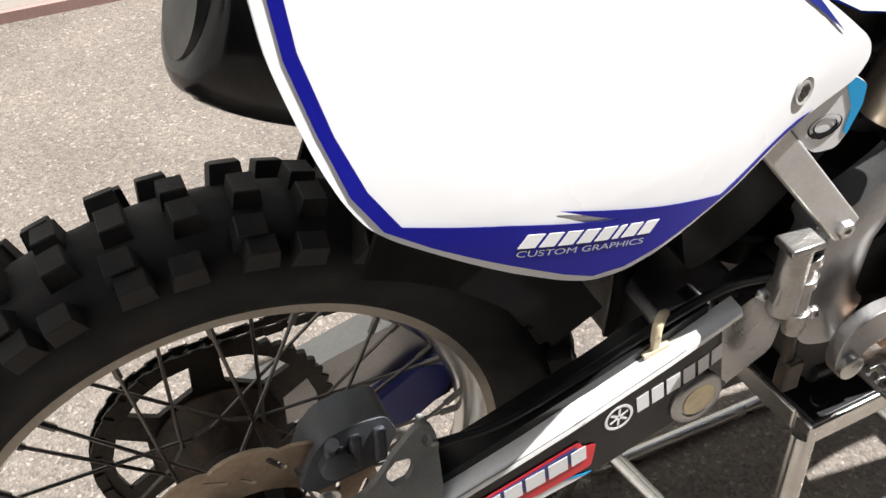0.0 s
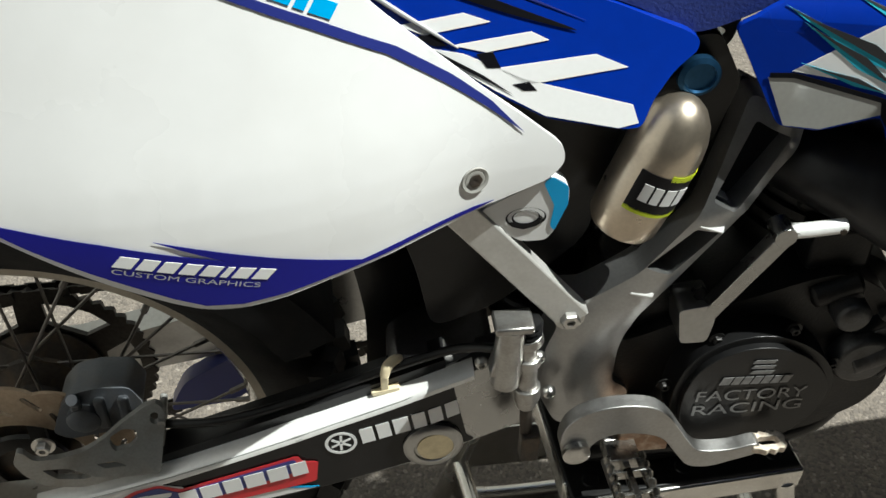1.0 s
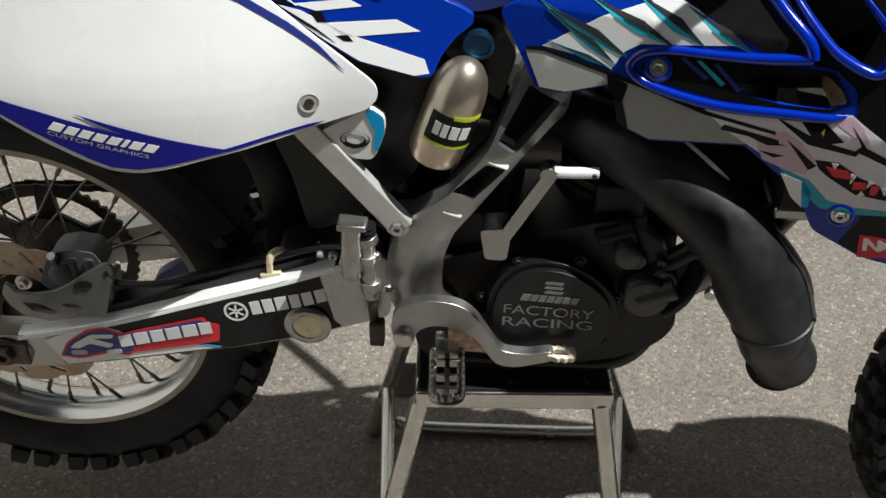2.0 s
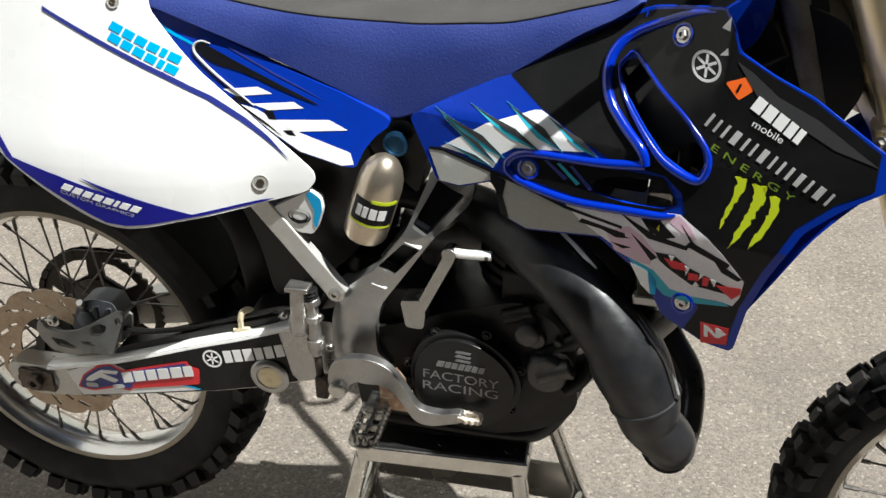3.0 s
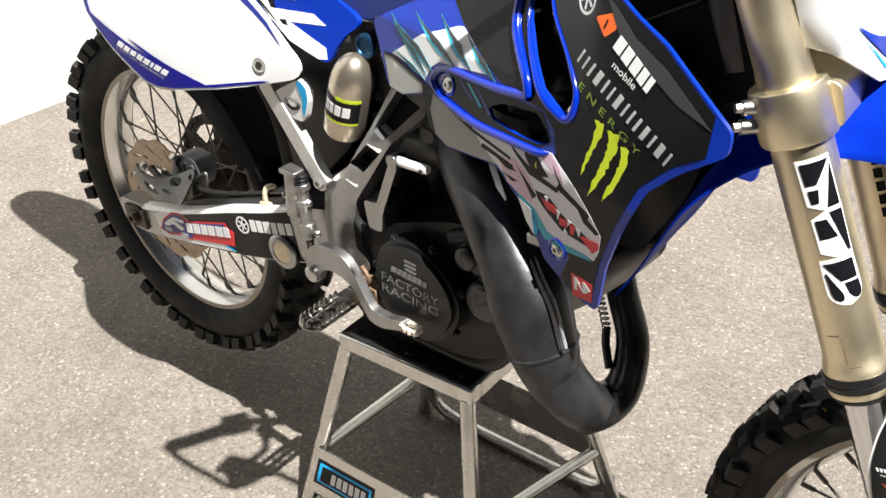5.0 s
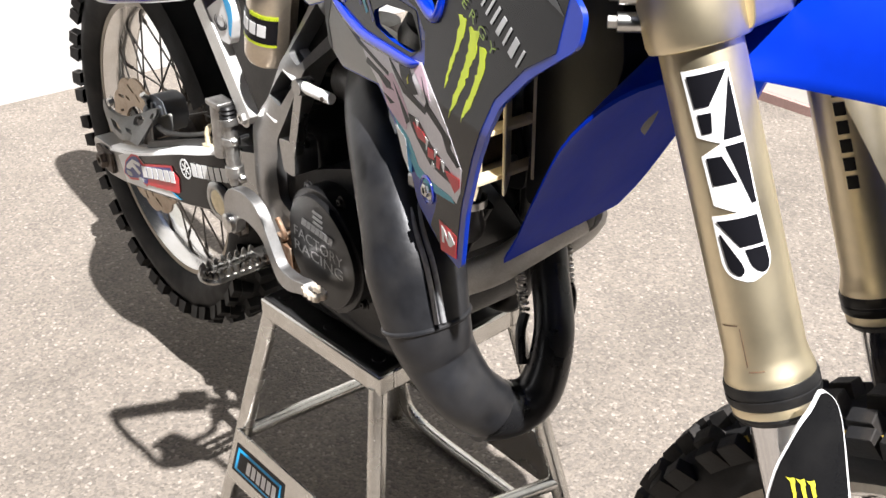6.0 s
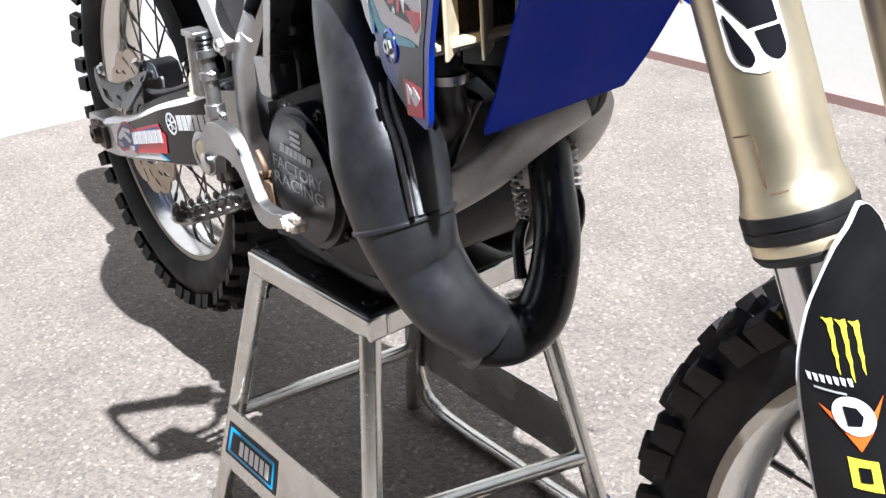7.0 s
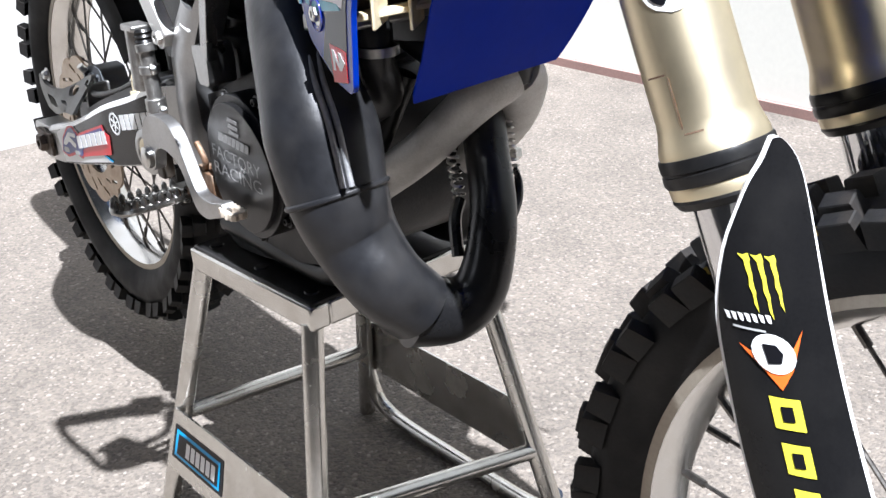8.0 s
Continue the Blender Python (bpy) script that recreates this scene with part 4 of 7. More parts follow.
def YP(x, z):
    """The side panel: bulged along its length, leaning in above its lower third."""
    k = PANEL_BULGE
    slope = lambda q: (k[min(q + 1, 6)][1] - k[max(q - 1, 0)][1]) / (k[min(q + 1, 6)][0] - k[max(q - 1, 0)][0])
    i = max(0, min(5, sum(1 for p in k[1:] if p[0] < x)))
    (x0, y0), (x1, y1) = k[i], k[i + 1]
    h = x1 - x0
    t = max(-0.5, min(1.2, (x - x0) / h))
    y = (2 * t ** 3 - 3 * t * t + 1) * y0 + (t ** 3 - 2 * t * t + t) * h * slope(i) + (3 * t * t - 2 * t ** 3) * y1 + (t ** 3 - t * t) * h * slope(i + 1)
    u = z - 0.80
    return y + 0.28 * (0 if u < 0 else u * u / 0.16 if u < 0.08 else u - 0.04)


PANEL = [(0.4935, 0.834), (0.495, 0.822), (0.484, 0.809), (0.444, 0.796), (0.405, 0.785), (0.358, 0.7755), (0.316, 0.769), (0.278, 0.761), (0.248, 0.7575), (0.222, 0.761), (0.198, 0.772), (0.160, 0.794), (0.124, 0.816), (0.088, 0.8385), (0.074, 0.850),
         (0.062, 0.869), (0.052, 0.8935), (0.042, 0.928), (0.036, 0.953), (0.0335, 0.985), (0.022, 1.06), (0.008, 1.14), (0.10, 1.130), (0.2034, 1.112), (0.214, 1.0907), (0.2886, 1.0588), (0.291, 1.041), (0.324, 0.997), (0.352, 0.964), (0.392, 0.925), (0.428, 0.891), (0.462, 0.864), (0.487, 0.8425)]
panel = part("side_panel", sheet(rounded(PANEL, 0.010), YP, 0.004, (), 0.022), M_WHITE, bike, "glossy white side panel with blue lower graphic", bevel=0.0018)
NAVY = [(0.440, 0.798), (0.424, 0.7925), (0.350, 0.7775), (0.316, 0.7725), (0.278, 0.7655), (0.248, 0.7625), (0.222, 0.766), (0.200, 0.777), (0.161, 0.800), (0.110, 0.829), (0.083, 0.8464), (0.067, 0.871), (0.055, 0.909), (0.0447, 0.950), (0.042, 0.985), (0.030, 1.06),
        (0.038, 1.06), (0.0503, 0.985), (0.0525, 0.953), (0.0639, 0.907), (0.0769, 0.8725), (0.0935, 0.847), (0.159, 0.831), (0.240, 0.8055), (0.194, 0.8295), (0.336, 0.7795), (0.424, 0.796)]
decal("blue_graphic", NAVY, YP, M_NAVY, panel, 0.0010)
bars("white_print", (0.164, 0.8125), (0.267, 0.783), 0.0098, [0.9, 0.8, 0.8, 0.8, 0.8, 0.35, 0.8, 0.8], YP, M_PRINTW, panel, 0.0015, 0.5, 0.22)
decal("blue_line", [(0.15, 1.042), (0.273, 0.984), (0.314, 0.964), (0.366, 0.936), (0.406, 0.9065), (0.436, 0.881), (0.461, 0.8533), (0.431, 0.8785), (0.400, 0.9025), (0.36, 0.932), (0.31, 0.959), (0.27, 0.979), (0.15, 1.037)], YP, M_DKBLUE, panel, 0.0010)
for row, dz in enumerate((0.0, -0.0135)):
    bars("cyan_print", (0.240 - row * 0.002, 1.0195 + dz), (0.327 - row * 0.004, 0.976 + dz), 0.0105, [1.0, 0.9, 0.9, 0.9, 0.5, 1.0], YP, M_CYAN, panel, 0.001, 0.1, 0.18)
for x, z, r in ((0.4235, 0.8205, 0.008), (0.2465, 1.0508, 0.006)):
    part("panel_bolt", moved(merged(lathe([(r * 1.0, 0.0), (r * 1.38, 0.0), (r * 1.34, 0.0016), (r * 1.05, 0.0010)], 28, closed=True), lathe([(r * 0.6, 0.0004), (r * 1.0, 0.0004), (r * 1.0, 0.0010), (r * 0.7, 0.0014), (r * 0.6, 0.001)], 20)), facing(YP, x, z, 0.0004)), M_GREYP, panel)
    part("bolt_socket", moved(lathe([(0.0005, 0.0), (r * 0.72, 0.0), (r * 0.72, 0.0022), (r * 0.4, 0.0024), (0.0005, 0.0012)], 6), facing(YP, x, z, 0.0004)), M_HUB, panel)
tab = part("lower_tab", sheet(rounded([(0.430, 0.776), (0.4866, 0.8087), (0.501, 0.798), (0.502, 0.780), (0.492, 0.751), (0.486, 0.7425), (0.466, 0.743), (0.456, 0.750)], 0.006), at(-0.1185), 0.012), M_WHITE, bike, "small white panel tab with a black mark", bevel=0.002)
decal("cyan_edge", rounded([(0.4866, 0.8075), (0.5005, 0.7975), (0.5015, 0.780), (0.4925, 0.753), (0.4885, 0.758), (0.4905, 0.779), (0.4800, 0.8025)], 0.003), at(-0.1185), M_CYAN, tab)
EMBLEM = Vector((0.4685, 0.768))
for r0, r1, w in ((0.0165, 0.0150, 0.62), (0.0115, 0.0102, 0.66)):
    o = [(EMBLEM.x + r0 * math.cos(a), EMBLEM.y + r0 * w * math.sin(a)) for a in (2 * math.pi * i / 28 for i in range(28))]
    h_ = [(EMBLEM.x + r1 * math.cos(a), EMBLEM.y + 0.001 + r1 * w * math.sin(a)) for a in (2 * math.pi * i / 28 for i in range(28))]
    decal("black_mark", o, at(-0.1185), M_PRINTK, tab, 0.0008, [h_])
decal("black_mark", rounded([(0.456, 0.7655), (0.465, 0.7615), (0.475, 0.7625), (0.482, 0.769), (0.478, 0.7595), (0.467, 0.7565), (0.457, 0.7600)], 0.001), at(-0.1185), M_PRINTK, tab, 0.0012)

decal("blue_stripe", [(0.012, 1.137), (0.10, 1.128), (0.2025, 1.110), (0.204, 1.082), (0.10, 1.112), (0.014, 1.126)], YP, M_BLUE, panel, 0.0014)
decal("cyan_stripe", [(0.014, 1.125), (0.10, 1.111), (0.204, 1.081), (0.2045, 1.0745), (0.10, 1.1047), (0.015, 1.118)], YP, M_CYAN, panel, 0.0016)
bars("orange_print", (0.075, 1.073), (0.160, 1.056), 0.015, [0.5, 1, 0.8, 0.8, 0.7], YP, M_AMBER, panel, 0.0014, 0.2, 0.25)

# blue side cover above the panel
def YC(x, z):
    return -0.114 - 0.06 * (0.59 - x) + (z - 0.85) * 0.32


COVER = [(0.583, 0.9155), (0.593, 0.909), (0.592, 0.901), (0.575, 0.888), (0.560, 0.868), (0.552, 0.8478), (0.535, 0.848), (0.478, 0.861), (0.452, 0.875), (0.396, 0.9076), (0.34, 0.945), (0.258, 1.006), (0.256, 1.020), (0.263, 1.0325), (0.2832, 1.028), (0.3414, 1.006), (0.4314, 0.9715), (0.5276, 0.9382)]
cover = part("side_cover", sheet(rounded(COVER, 0.006), YC, 0.008, (), 0.04), M_BLUE, bike, "glossy blue side cover with white stripes", bevel=0.002)
decal("white_band", [(0.385, 0.919), (0.416, 0.912), (0.4614, 0.8907), (0.5438, 0.866), (0.549, 0.852), (0.5335, 0.8495), (0.4765, 0.8635), (0.44, 0.884)], YC, M_PRINTW, cover)
for q in ([(0.3695, 0.9343), (0.4163, 0.9396), (0.4356, 0.9323), (0.388, 0.9266)], [(0.4079, 0.9183), (0.4651, 0.9237), (0.4785, 0.9169), (0.4323, 0.9118)], [(0.4405, 0.9003), (0.5138, 0.9046), (0.5387, 0.8935), (0.4615, 0.8867)]):
    decal("white_stripe", q, YC, M_PRINTW, cover)
for a, b in (((0.382, 0.9262), (0.404, 0.9185)), ((0.425, 0.9112), (0.443, 0.9005)), ((0.452, 0.888), (0.470, 0.8825))):
    decal("black_tick", [a, (a[0] + 0.012, a[1] + 0.001), b, (b[0] - 0.01, b[1] + 0.0005)], YC, M_PRINTK, cover, 0.0012)
decal("black_line", [(0.333, 0.950), (0.358, 0.9375), (0.430, 0.8965), (0.452, 0.8812), (0.428, 0.8950), (0.356, 0.9345)], YC, M_PRINTK, cover, 0.0016)
decal("grey_line", [(0.375, 0.987), (0.44, 0.957), (0.505, 0.9285), (0.44, 0.9545), (0.375, 0.9845)], YC, M_DKBLUE, cover)
decal("cyan_line", [(0.262, 1.016), (0.30, 0.996), (0.34, 0.980), (0.34, 0.983), (0.30, 1.000), (0.262, 1.022)], YC, M_CYAN, cover)
decal("grab_slot", curve2([(0.3301, 0.9815), (0.3350, 0.9885), (0.3450, 0.9872), (0.3981, 0.9640), (0.450, 0.9425), (0.4992, 0.9221), (0.450, 0.9365), (0.3978, 0.9553), (0.3521, 0.9665)], 4), YC, M_PRINTK, cover, 0.0012)
part("slot_lip", tube([(x, YC(x, z) - 0.0012, z) for x, z in ((0.350, 0.989), (0.338, 0.9915), (0.3285, 0.987), (0.3285, 0.978), (0.340, 0.9665), (0.362, 0.9495), (0.392, 0.9295), (0.412, 0.9165))], [0.0008, 0.0016, 0.002, 0.002, 0.002, 0.002, 0.0016, 0.0006], 8), M_PRINTG, cover, "pale raised edge of the hand hold")

# ---- seat ----
SEAT = [(-0.25, 1.195, 1.165, 0.062), (0.0, 1.148, 1.124, 0.065), (0.11, 1.108, 1.084, 0.067), (0.178, 1.084, 1.058, 0.068), (0.265, 1.063, 1.032, 0.068), (0.32, 1.052, 1.013, 0.068), (0.4175, 1.037, 0.979, 0.068), (0.484, 1.0305, 0.953, 0.068), (0.55, 1.029, 0.926, 0.068), (0.588, 1.0292, 0.906, 0.068), (0.629, 1.0295, 0.917, 0.068), (0.69, 1.034, 0.947, 0.067), (0.7485, 1.040, 0.978, 0.066), (0.826, 1.061, 1.0295, 0.064), (0.866, 1.072, 1.051, 0.062), (0.888, 1.083, 1.066, 0.060), (0.896, 1.084, 1.072, 0.057), (0.901, 1.079, 1.072, 0.053)]


def seat_rows(fine=4):
    return curve2([(*s,) for s in SEAT], fine, closed=False)


def loft(rows_of_points, cap=True):
    bm = bmesh.new()
    rings = [[bm.verts.new(p) for p in row] for row in rows_of_points]
    for a, b in zip(rings, rings[1:]):
        for j in range(len(a) - 1):
            bm.faces.new((a[j], a[j + 1], b[j + 1], b[j]))
    if cap:
        for row in (rings[0], rings[-1]):
            bm.faces.new(row)
    return bm


def top_row(s):
    x, zp, zb, w = s
    return [(x, y * w, zp + 0.003 - 0.003 * y ** 6) for y in (-1, -0.9, -0.6, -0.2, 0.2, 0.6, 0.9, 1)] + [(x, y * w * 0.9, zp - 0.008) for y in (0.9, 0, -0.9)]


seat = part("seat", loft([top_row(s) for s in seat_rows()]), M_SEATTOP, bike, "black ribbed seat with blue fabric sides")
for sgn in (-1, 1):
    rows_ = []
    for x, zp, zb, w in seat_rows():
        o = [(x, sgn * w * 0.98, zp + 0.0005), (x, sgn * (w + 0.003), zp - 0.004), (x, sgn * (w + 0.012), zp * 0.6 + zb * 0.4), (x, sgn * (w + 0.018), zb + 0.004), (x, sgn * (w + 0.012), zb)]
        rows_.append(o + [(p[0], p[1] - sgn * 0.02, p[2]) for p in reversed(o)])
    part("seat_side", loft(rows_), M_SEATSIDE, seat, "dark blue grippy fabric side")
    part("seam", tube([(s[0], sgn * (s[3] - 0.001), s[1] + 0.001) for s in SEAT], 0.0016, 6, n=4), M_SEATTOP, seat)

# ---- tank ----
tank = part("fuel_tank", loft([[(x, y * w, z0) for y in (1, 0, -1)] + [(x, -w * 1.02, (z0 + z1) / 2), (x, -w * 0.9, z1 - 0.006), (x, -w * 0.5, z1), (x, 0, z1 + 0.004), (x, w * 0.5, z1), (x, w * 0.9, z1 - 0.006), (x, w * 1.02, (z0 + z1) / 2), (x, w, z0)]
                               for x, w, z0, z1 in ((0.76, 0.055, 0.94, 1.01), (0.86, 0.060, 0.97, 1.060), (0.91, 0.063, 1.0, 1.089), (0.96, 0.066, 1.02, 1.098), (1.00, 0.067, 1.03, 1.106), (1.03, 0.064, 1.035, 1.114), (1.044, 0.058, 1.05, 1.108), (1.048, 0.05, 1.07, 1.09))]), M_BLACKP, bike, "black-topped blue fuel tank with a filler cap")
part("tank_side", sheet(rounded([(0.980, 1.066), (1.010, 1.088), (1.036, 1.116), (1.045, 1.105), (1.043, 1.078), (1.034, 1.048), (1.022, 1.028), (0.990, 1.022)], 0.01), at(-0.074), 0.03), M_BLUE, tank, bevel=0.004)
part("filler_cap", merged(moved(lathe([(0.005, 0), (0.038, 0), (0.040, 0.004), (0.040, 0.026), (0.035, 0.033), (0.01, 0.036), (0.005, 0.036)], 20), Matrix.Translation((0.972, 0.0, 1.098)))), M_BLACKP, tank)

# ---- shroud ----
SHROUD = [(0.619, 0.9165), (0.641, 0.9295), (0.745, 0.9815), (0.866, 1.0495), (0.916, 1.072), (0.992, 1.091), (1.003, 1.075), (1.012, 1.049), (1.052, 1.029), (1.094, 1.013), (1.152, 0.979), (1.187, 0.959), (1.188, 0.938), (1.137, 0.902), (1.102, 0.869), (1.074, 0.811),
          (1.055, 0.757), (1.046, 0.701), (1.041, 0.6955), (1.011, 0.699), (0.958, 0.723), (0.933, 0.769), (0.874, 0.811), (0.781, 0.799), (0.753, 0.810), (0.739, 0.846), (0.733, 0.854), (0.691, 0.839), (0.660, 0.841), (0.640, 0.878)]
SLOT_A = rounded([(0.879, 1.001), (0.886, 1.012), (0.897, 1.017), (0.927, 0.990), (0.959, 0.967), (0.983, 0.940), (0.988, 0.924), (0.982, 0.909), (0.968, 0.911), (0.942, 0.925), (0.917, 0.949), (0.891, 0.978)], 0.004)
SLOT_B = rounded([(0.857, 0.878), (0.881, 0.890), (0.938, 0.897), (0.955, 0.883), (0.962, 0.870), (0.945, 0.864), (0.903, 0.862), (0.864, 0.866)], 0.004)
shroud = part("radiator_shroud", sheet(rounded(SHROUD, 0.007), YS, 0.005, [SLOT_A, SLOT_B], 0.012), M_BLUE, bike, "blue radiator shroud under black printed graphics", bevel=0.002)
BLACK = [(0.747, 0.9795), (0.866, 1.047), (0.916, 1.069), (0.990, 1.088), (1.001, 1.073), (1.010, 1.048), (1.051, 1.028), (1.093, 1.011), (1.150, 0.977), (1.166, 0.968), (1.165, 0.929), (1.129, 0.907), (1.093, 0.872), (1.065, 0.813), (1.046, 0.759), (1.036, 0.703), (1.012, 0.699), (0.986, 0.713), (1.000, 0.745), (0.985, 0.779), (0.963, 0.834), (0.972, 0.865), (0.966, 0.887), (0.945, 0.903), (0.880, 0.910), (0.789, 0.952)]
SLOT_A2 = rounded([(0.875, 1.003), (0.884, 1.017), (0.897, 1.023), (0.932, 0.995), (0.963, 0.972), (0.989, 0.943), (0.994, 0.924), (0.986, 0.904), (0.966, 0.905), (0.938, 0.920), (0.911, 0.945), (0.886, 0.976)], 0.004)
decal("black_graphic", BLACK, YS, M_BLACKV, shroud, 0.0010, holes=[SLOT_A2], step=0.012, label="black printed film")
# added black plate that makes the inside of the slots look dark
part("inner_duct", sheet(rounded([(0.868, 1.03), (0.905, 1.035), (0.985, 0.968), (0.985, 0.94), (0.955, 0.915), (0.925, 0.90), (0.925, 0.858), (0.85, 0.855), (0.85, 0.905), (0.90, 0.93), (0.865, 0.98)], 0.008), lambda x, z: YS(x, z) + 0.045, 0.004, (), 0.035), M_BLACKP, shroud, "dark plate added behind the slots for their shaded depth")
decal("white_graphic", [(0.664, 0.886), (0.722, 0.925), (0.782, 0.948), (0.791, 0.949), (0.813, 0.940), (0.854, 0.914), (0.803, 0.907), (0.761, 0.902), (0.746, 0.892), (0.735, 0.872), (0.705, 0.881)], YS, M_PRINTW, shroud)
for (a, b, w) in (((0.653, 0.934), (0.753, 0.885), 0.0075), ((0.666, 0.924), (0.739, 0.878), 0.0055), ((0.699, 0.944), (0.795, 0.903), 0.0075), ((0.746, 0.952), (0.823, 0.908), 0.0075), ((0.669, 0.893), (0.735, 0.873), 0.0035), ((0.800, 0.944), (0.867, 0.908), 0.0060)):
    d = (Vector(b) - Vector(a)).normalized()
    n_ = Vector((-d.y, d.x)) * w
    knee = Vector(a).lerp(Vector(b), 0.62)
    decal("claw_print", [a, Vector(a).lerp(Vector(b), 0.3) + n_ * 0.35, knee + n_, b, knee - n_ * 0.9, Vector(a).lerp(Vector(b), 0.3) - n_ * 0.4], YS, M_TEAL, shroud, 0.0016)
    decal("claw_print", [a, Vector(a).lerp(Vector(b), 0.3) + n_ * 0.37, knee + n_ * 1.05, b, knee], YS, M_GUNGREY, shroud, 0.0024)
decal("grey_graphic", [(0.647, 0.880), (0.666, 0.881), (0.727, 0.867), (0.776, 0.855), (0.830, 0.840), (0.886, 0.825), (0.883, 0.815), (0.874, 0.813), (0.781, 0.801), (0.754, 0.811), (0.740, 0.847), (0.733, 0.856), (0.691, 0.841), (0.664, 0.842)], YS, M_GREYP, shroud, 0.0012)
decal("dark_edge", [(0.648, 0.884), (0.666, 0.885), (0.727, 0.871), (0.776, 0.859), (0.830, 0.844), (0.901, 0.833), (0.901, 0.829), (0.830, 0.840), (0.776, 0.855), (0.727, 0.867), (0.666, 0.881), (0.648, 0.880)], YS, M_PRINTK, shroud, 0.0022)
decal("dark_band", [(0.731, 0.867), (0.753, 0.859), (0.749, 0.840), (0.758, 0.810), (0.747, 0.814), (0.739, 0.846), (0.733, 0.854)], YS, M_PRINTK, shroud, 0.0022)
decal("abstract_print", [(0.823, 0.852), (0.851, 0.847), (0.878, 0.852), (0.895, 0.851), (0.938, 0.858), (0.967, 0.862), (0.980, 0.853), (1.001, 0.840), (1.021, 0.822), (1.037, 0.805), (1.047, 0.794), (1.045, 0.773), (1.038, 0.759), (1.021, 0.761), (0.988, 0.759), (0.964, 0.763), (0.942, 0.774), (0.921, 0.790), (0.899, 0.801), (0.877, 0.813), (0.850, 0.828)], YS, M_PALE, shroud, 0.0014)
decal("abstract_print", [(0.882, 0.822), (0.909, 0.835), (0.926, 0.825), (0.943, 0.808), (0.938, 0.789), (0.921, 0.790), (0.894, 0.799)], YS, M_PINK, shroud, 0.0018)
decal("abstract_print", [(0.951, 0.853), (0.967, 0.860), (0.980, 0.850), (0.989, 0.835), (0.973, 0.840)], YS, M_PINK, shroud, 0.0018)
decal("abstract_print", [(0.910, 0.794), (0.943, 0.783), (0.964, 0.763), (0.988, 0.759), (1.029, 0.761), (1.034, 0.757), (0.988, 0.750), (0.959, 0.752), (0.936, 0.770)], YS, M_TEAL, shroud, 0.0018)
decal("abstract_print", [(0.914, 0.787), (0.936, 0.780), (0.942, 0.749), (0.929, 0.760)], YS, M_PRINTW, shroud, 0.0022)
decal("abstract_print", [(0.936, 0.784), (0.948, 0.769), (0.948, 0.750), (0.942, 0.749)], YS, M_CYAN, shroud, 0.0018)
decal("abstract_print", [(0.921, 0.850), (0.943, 0.852), (0.965, 0.833), (0.952, 0.828), (0.935, 0.833)], YS, M_PRINTK, shroud, 0.0022)
decal("abstract_print", [(0.943, 0.808), (0.965, 0.809), (0.989, 0.795), (1.021, 0.786), (1.045, 0.777), (1.029, 0.773), (0.988, 0.775), (0.960, 0.790), (0.949, 0.798)], YS, M_PRINTK, shroud, 0.0022)
decal("abstract_print", [(0.895, 0.851), (0.940, 0.831), (0.981, 0.824), (0.979, 0.819), (0.933, 0.824)], YS, M_PRINTK, shroud, 0.0022)
decal("abstract_print", [(0.878, 0.852), (0.921, 0.852), (0.920, 0.848), (0.877, 0.848)], YS, M_PRINTK, shroud, 0.0022)
decal("abstract_print", [(0.851, 0.832), (0.905, 0.824), (0.906, 0.820), (0.848, 0.826)], YS, M_PRINTK, shroud, 0.0022)
decal("abstract_print", [(0.970, 0.851), (0.990, 0.826), (0.984, 0.827)], YS, M_PRINTK, shroud, 0.0022)
decal("abstract_print", [(0.982, 0.832), (1.029, 0.813), (1.027, 0.807), (0.977, 0.825)], YS, M_PRINTK, shroud, 0.0022)
decal("abstract_print", [(0.912, 0.827), (0.946, 0.801), (0.939, 0.795)], YS, M_PRINTK, shroud, 0.0022)
decal("abstract_print", [(1.009, 0.816), (1.045, 0.797), (1.040, 0.793), (1.021, 0.800)], YS, M_PRINTK, shroud, 0.0022)
decal("abstract_print", [(0.869, 0.826), (0.913, 0.819), (0.895, 0.816)], YS, M_PRINTK, shroud, 0.0022)
decal("abstract_print", [(0.888, 0.809), (0.914, 0.807), (0.904, 0.803)], YS, M_PRINTK, shroud, 0.0022)
decal("abstract_print", [(0.954, 0.803), (0.976, 0.801), (0.983, 0.792), (0.964, 0.792)], YS, M_RED, shroud, 0.0028)
decal("abstract_print", [(0.984, 0.790), (0.995, 0.791), (0.997, 0.783), (0.984, 0.781)], YS, M_RED, shroud, 0.0028)
decal("abstract_print", [(1.001, 0.789), (1.009, 0.789), (1.007, 0.778), (1.001, 0.778)], YS, M_RED, shroud, 0.0028)
decal("abstract_print", [(1.017, 0.782), (1.045, 0.785), (1.045, 0.777), (1.036, 0.768), (1.025, 0.776)], YS, M_RED, shroud, 0.0028)
decal("abstract_print", [(0.959, 0.808), (0.966, 0.808), (0.963, 0.800)], YS, M_PRINTW, shroud, 0.0028)
decal("abstract_print", [(0.979, 0.799), (0.985, 0.797), (0.981, 0.786)], YS, M_PRINTW, shroud, 0.0028)
decal("abstract_print", [(0.997, 0.794), (1.002, 0.792), (0.997, 0.785)], YS, M_PRINTW, shroud, 0.0028)
decal("abstract_print", [(1.009, 0.789), (1.017, 0.788), (1.015, 0.779)], YS, M_PRINTW, shroud, 0.0028)
decal("abstract_print", [(0.993, 0.781), (0.998, 0.776), (0.990, 0.774)], YS, M_PRINTW, shroud, 0.0028)
decal("abstract_print", [(0.942, 0.840), (0.945, 0.845), (0.945, 0.836)], YS, M_YELLOW, shroud, 0.0028)
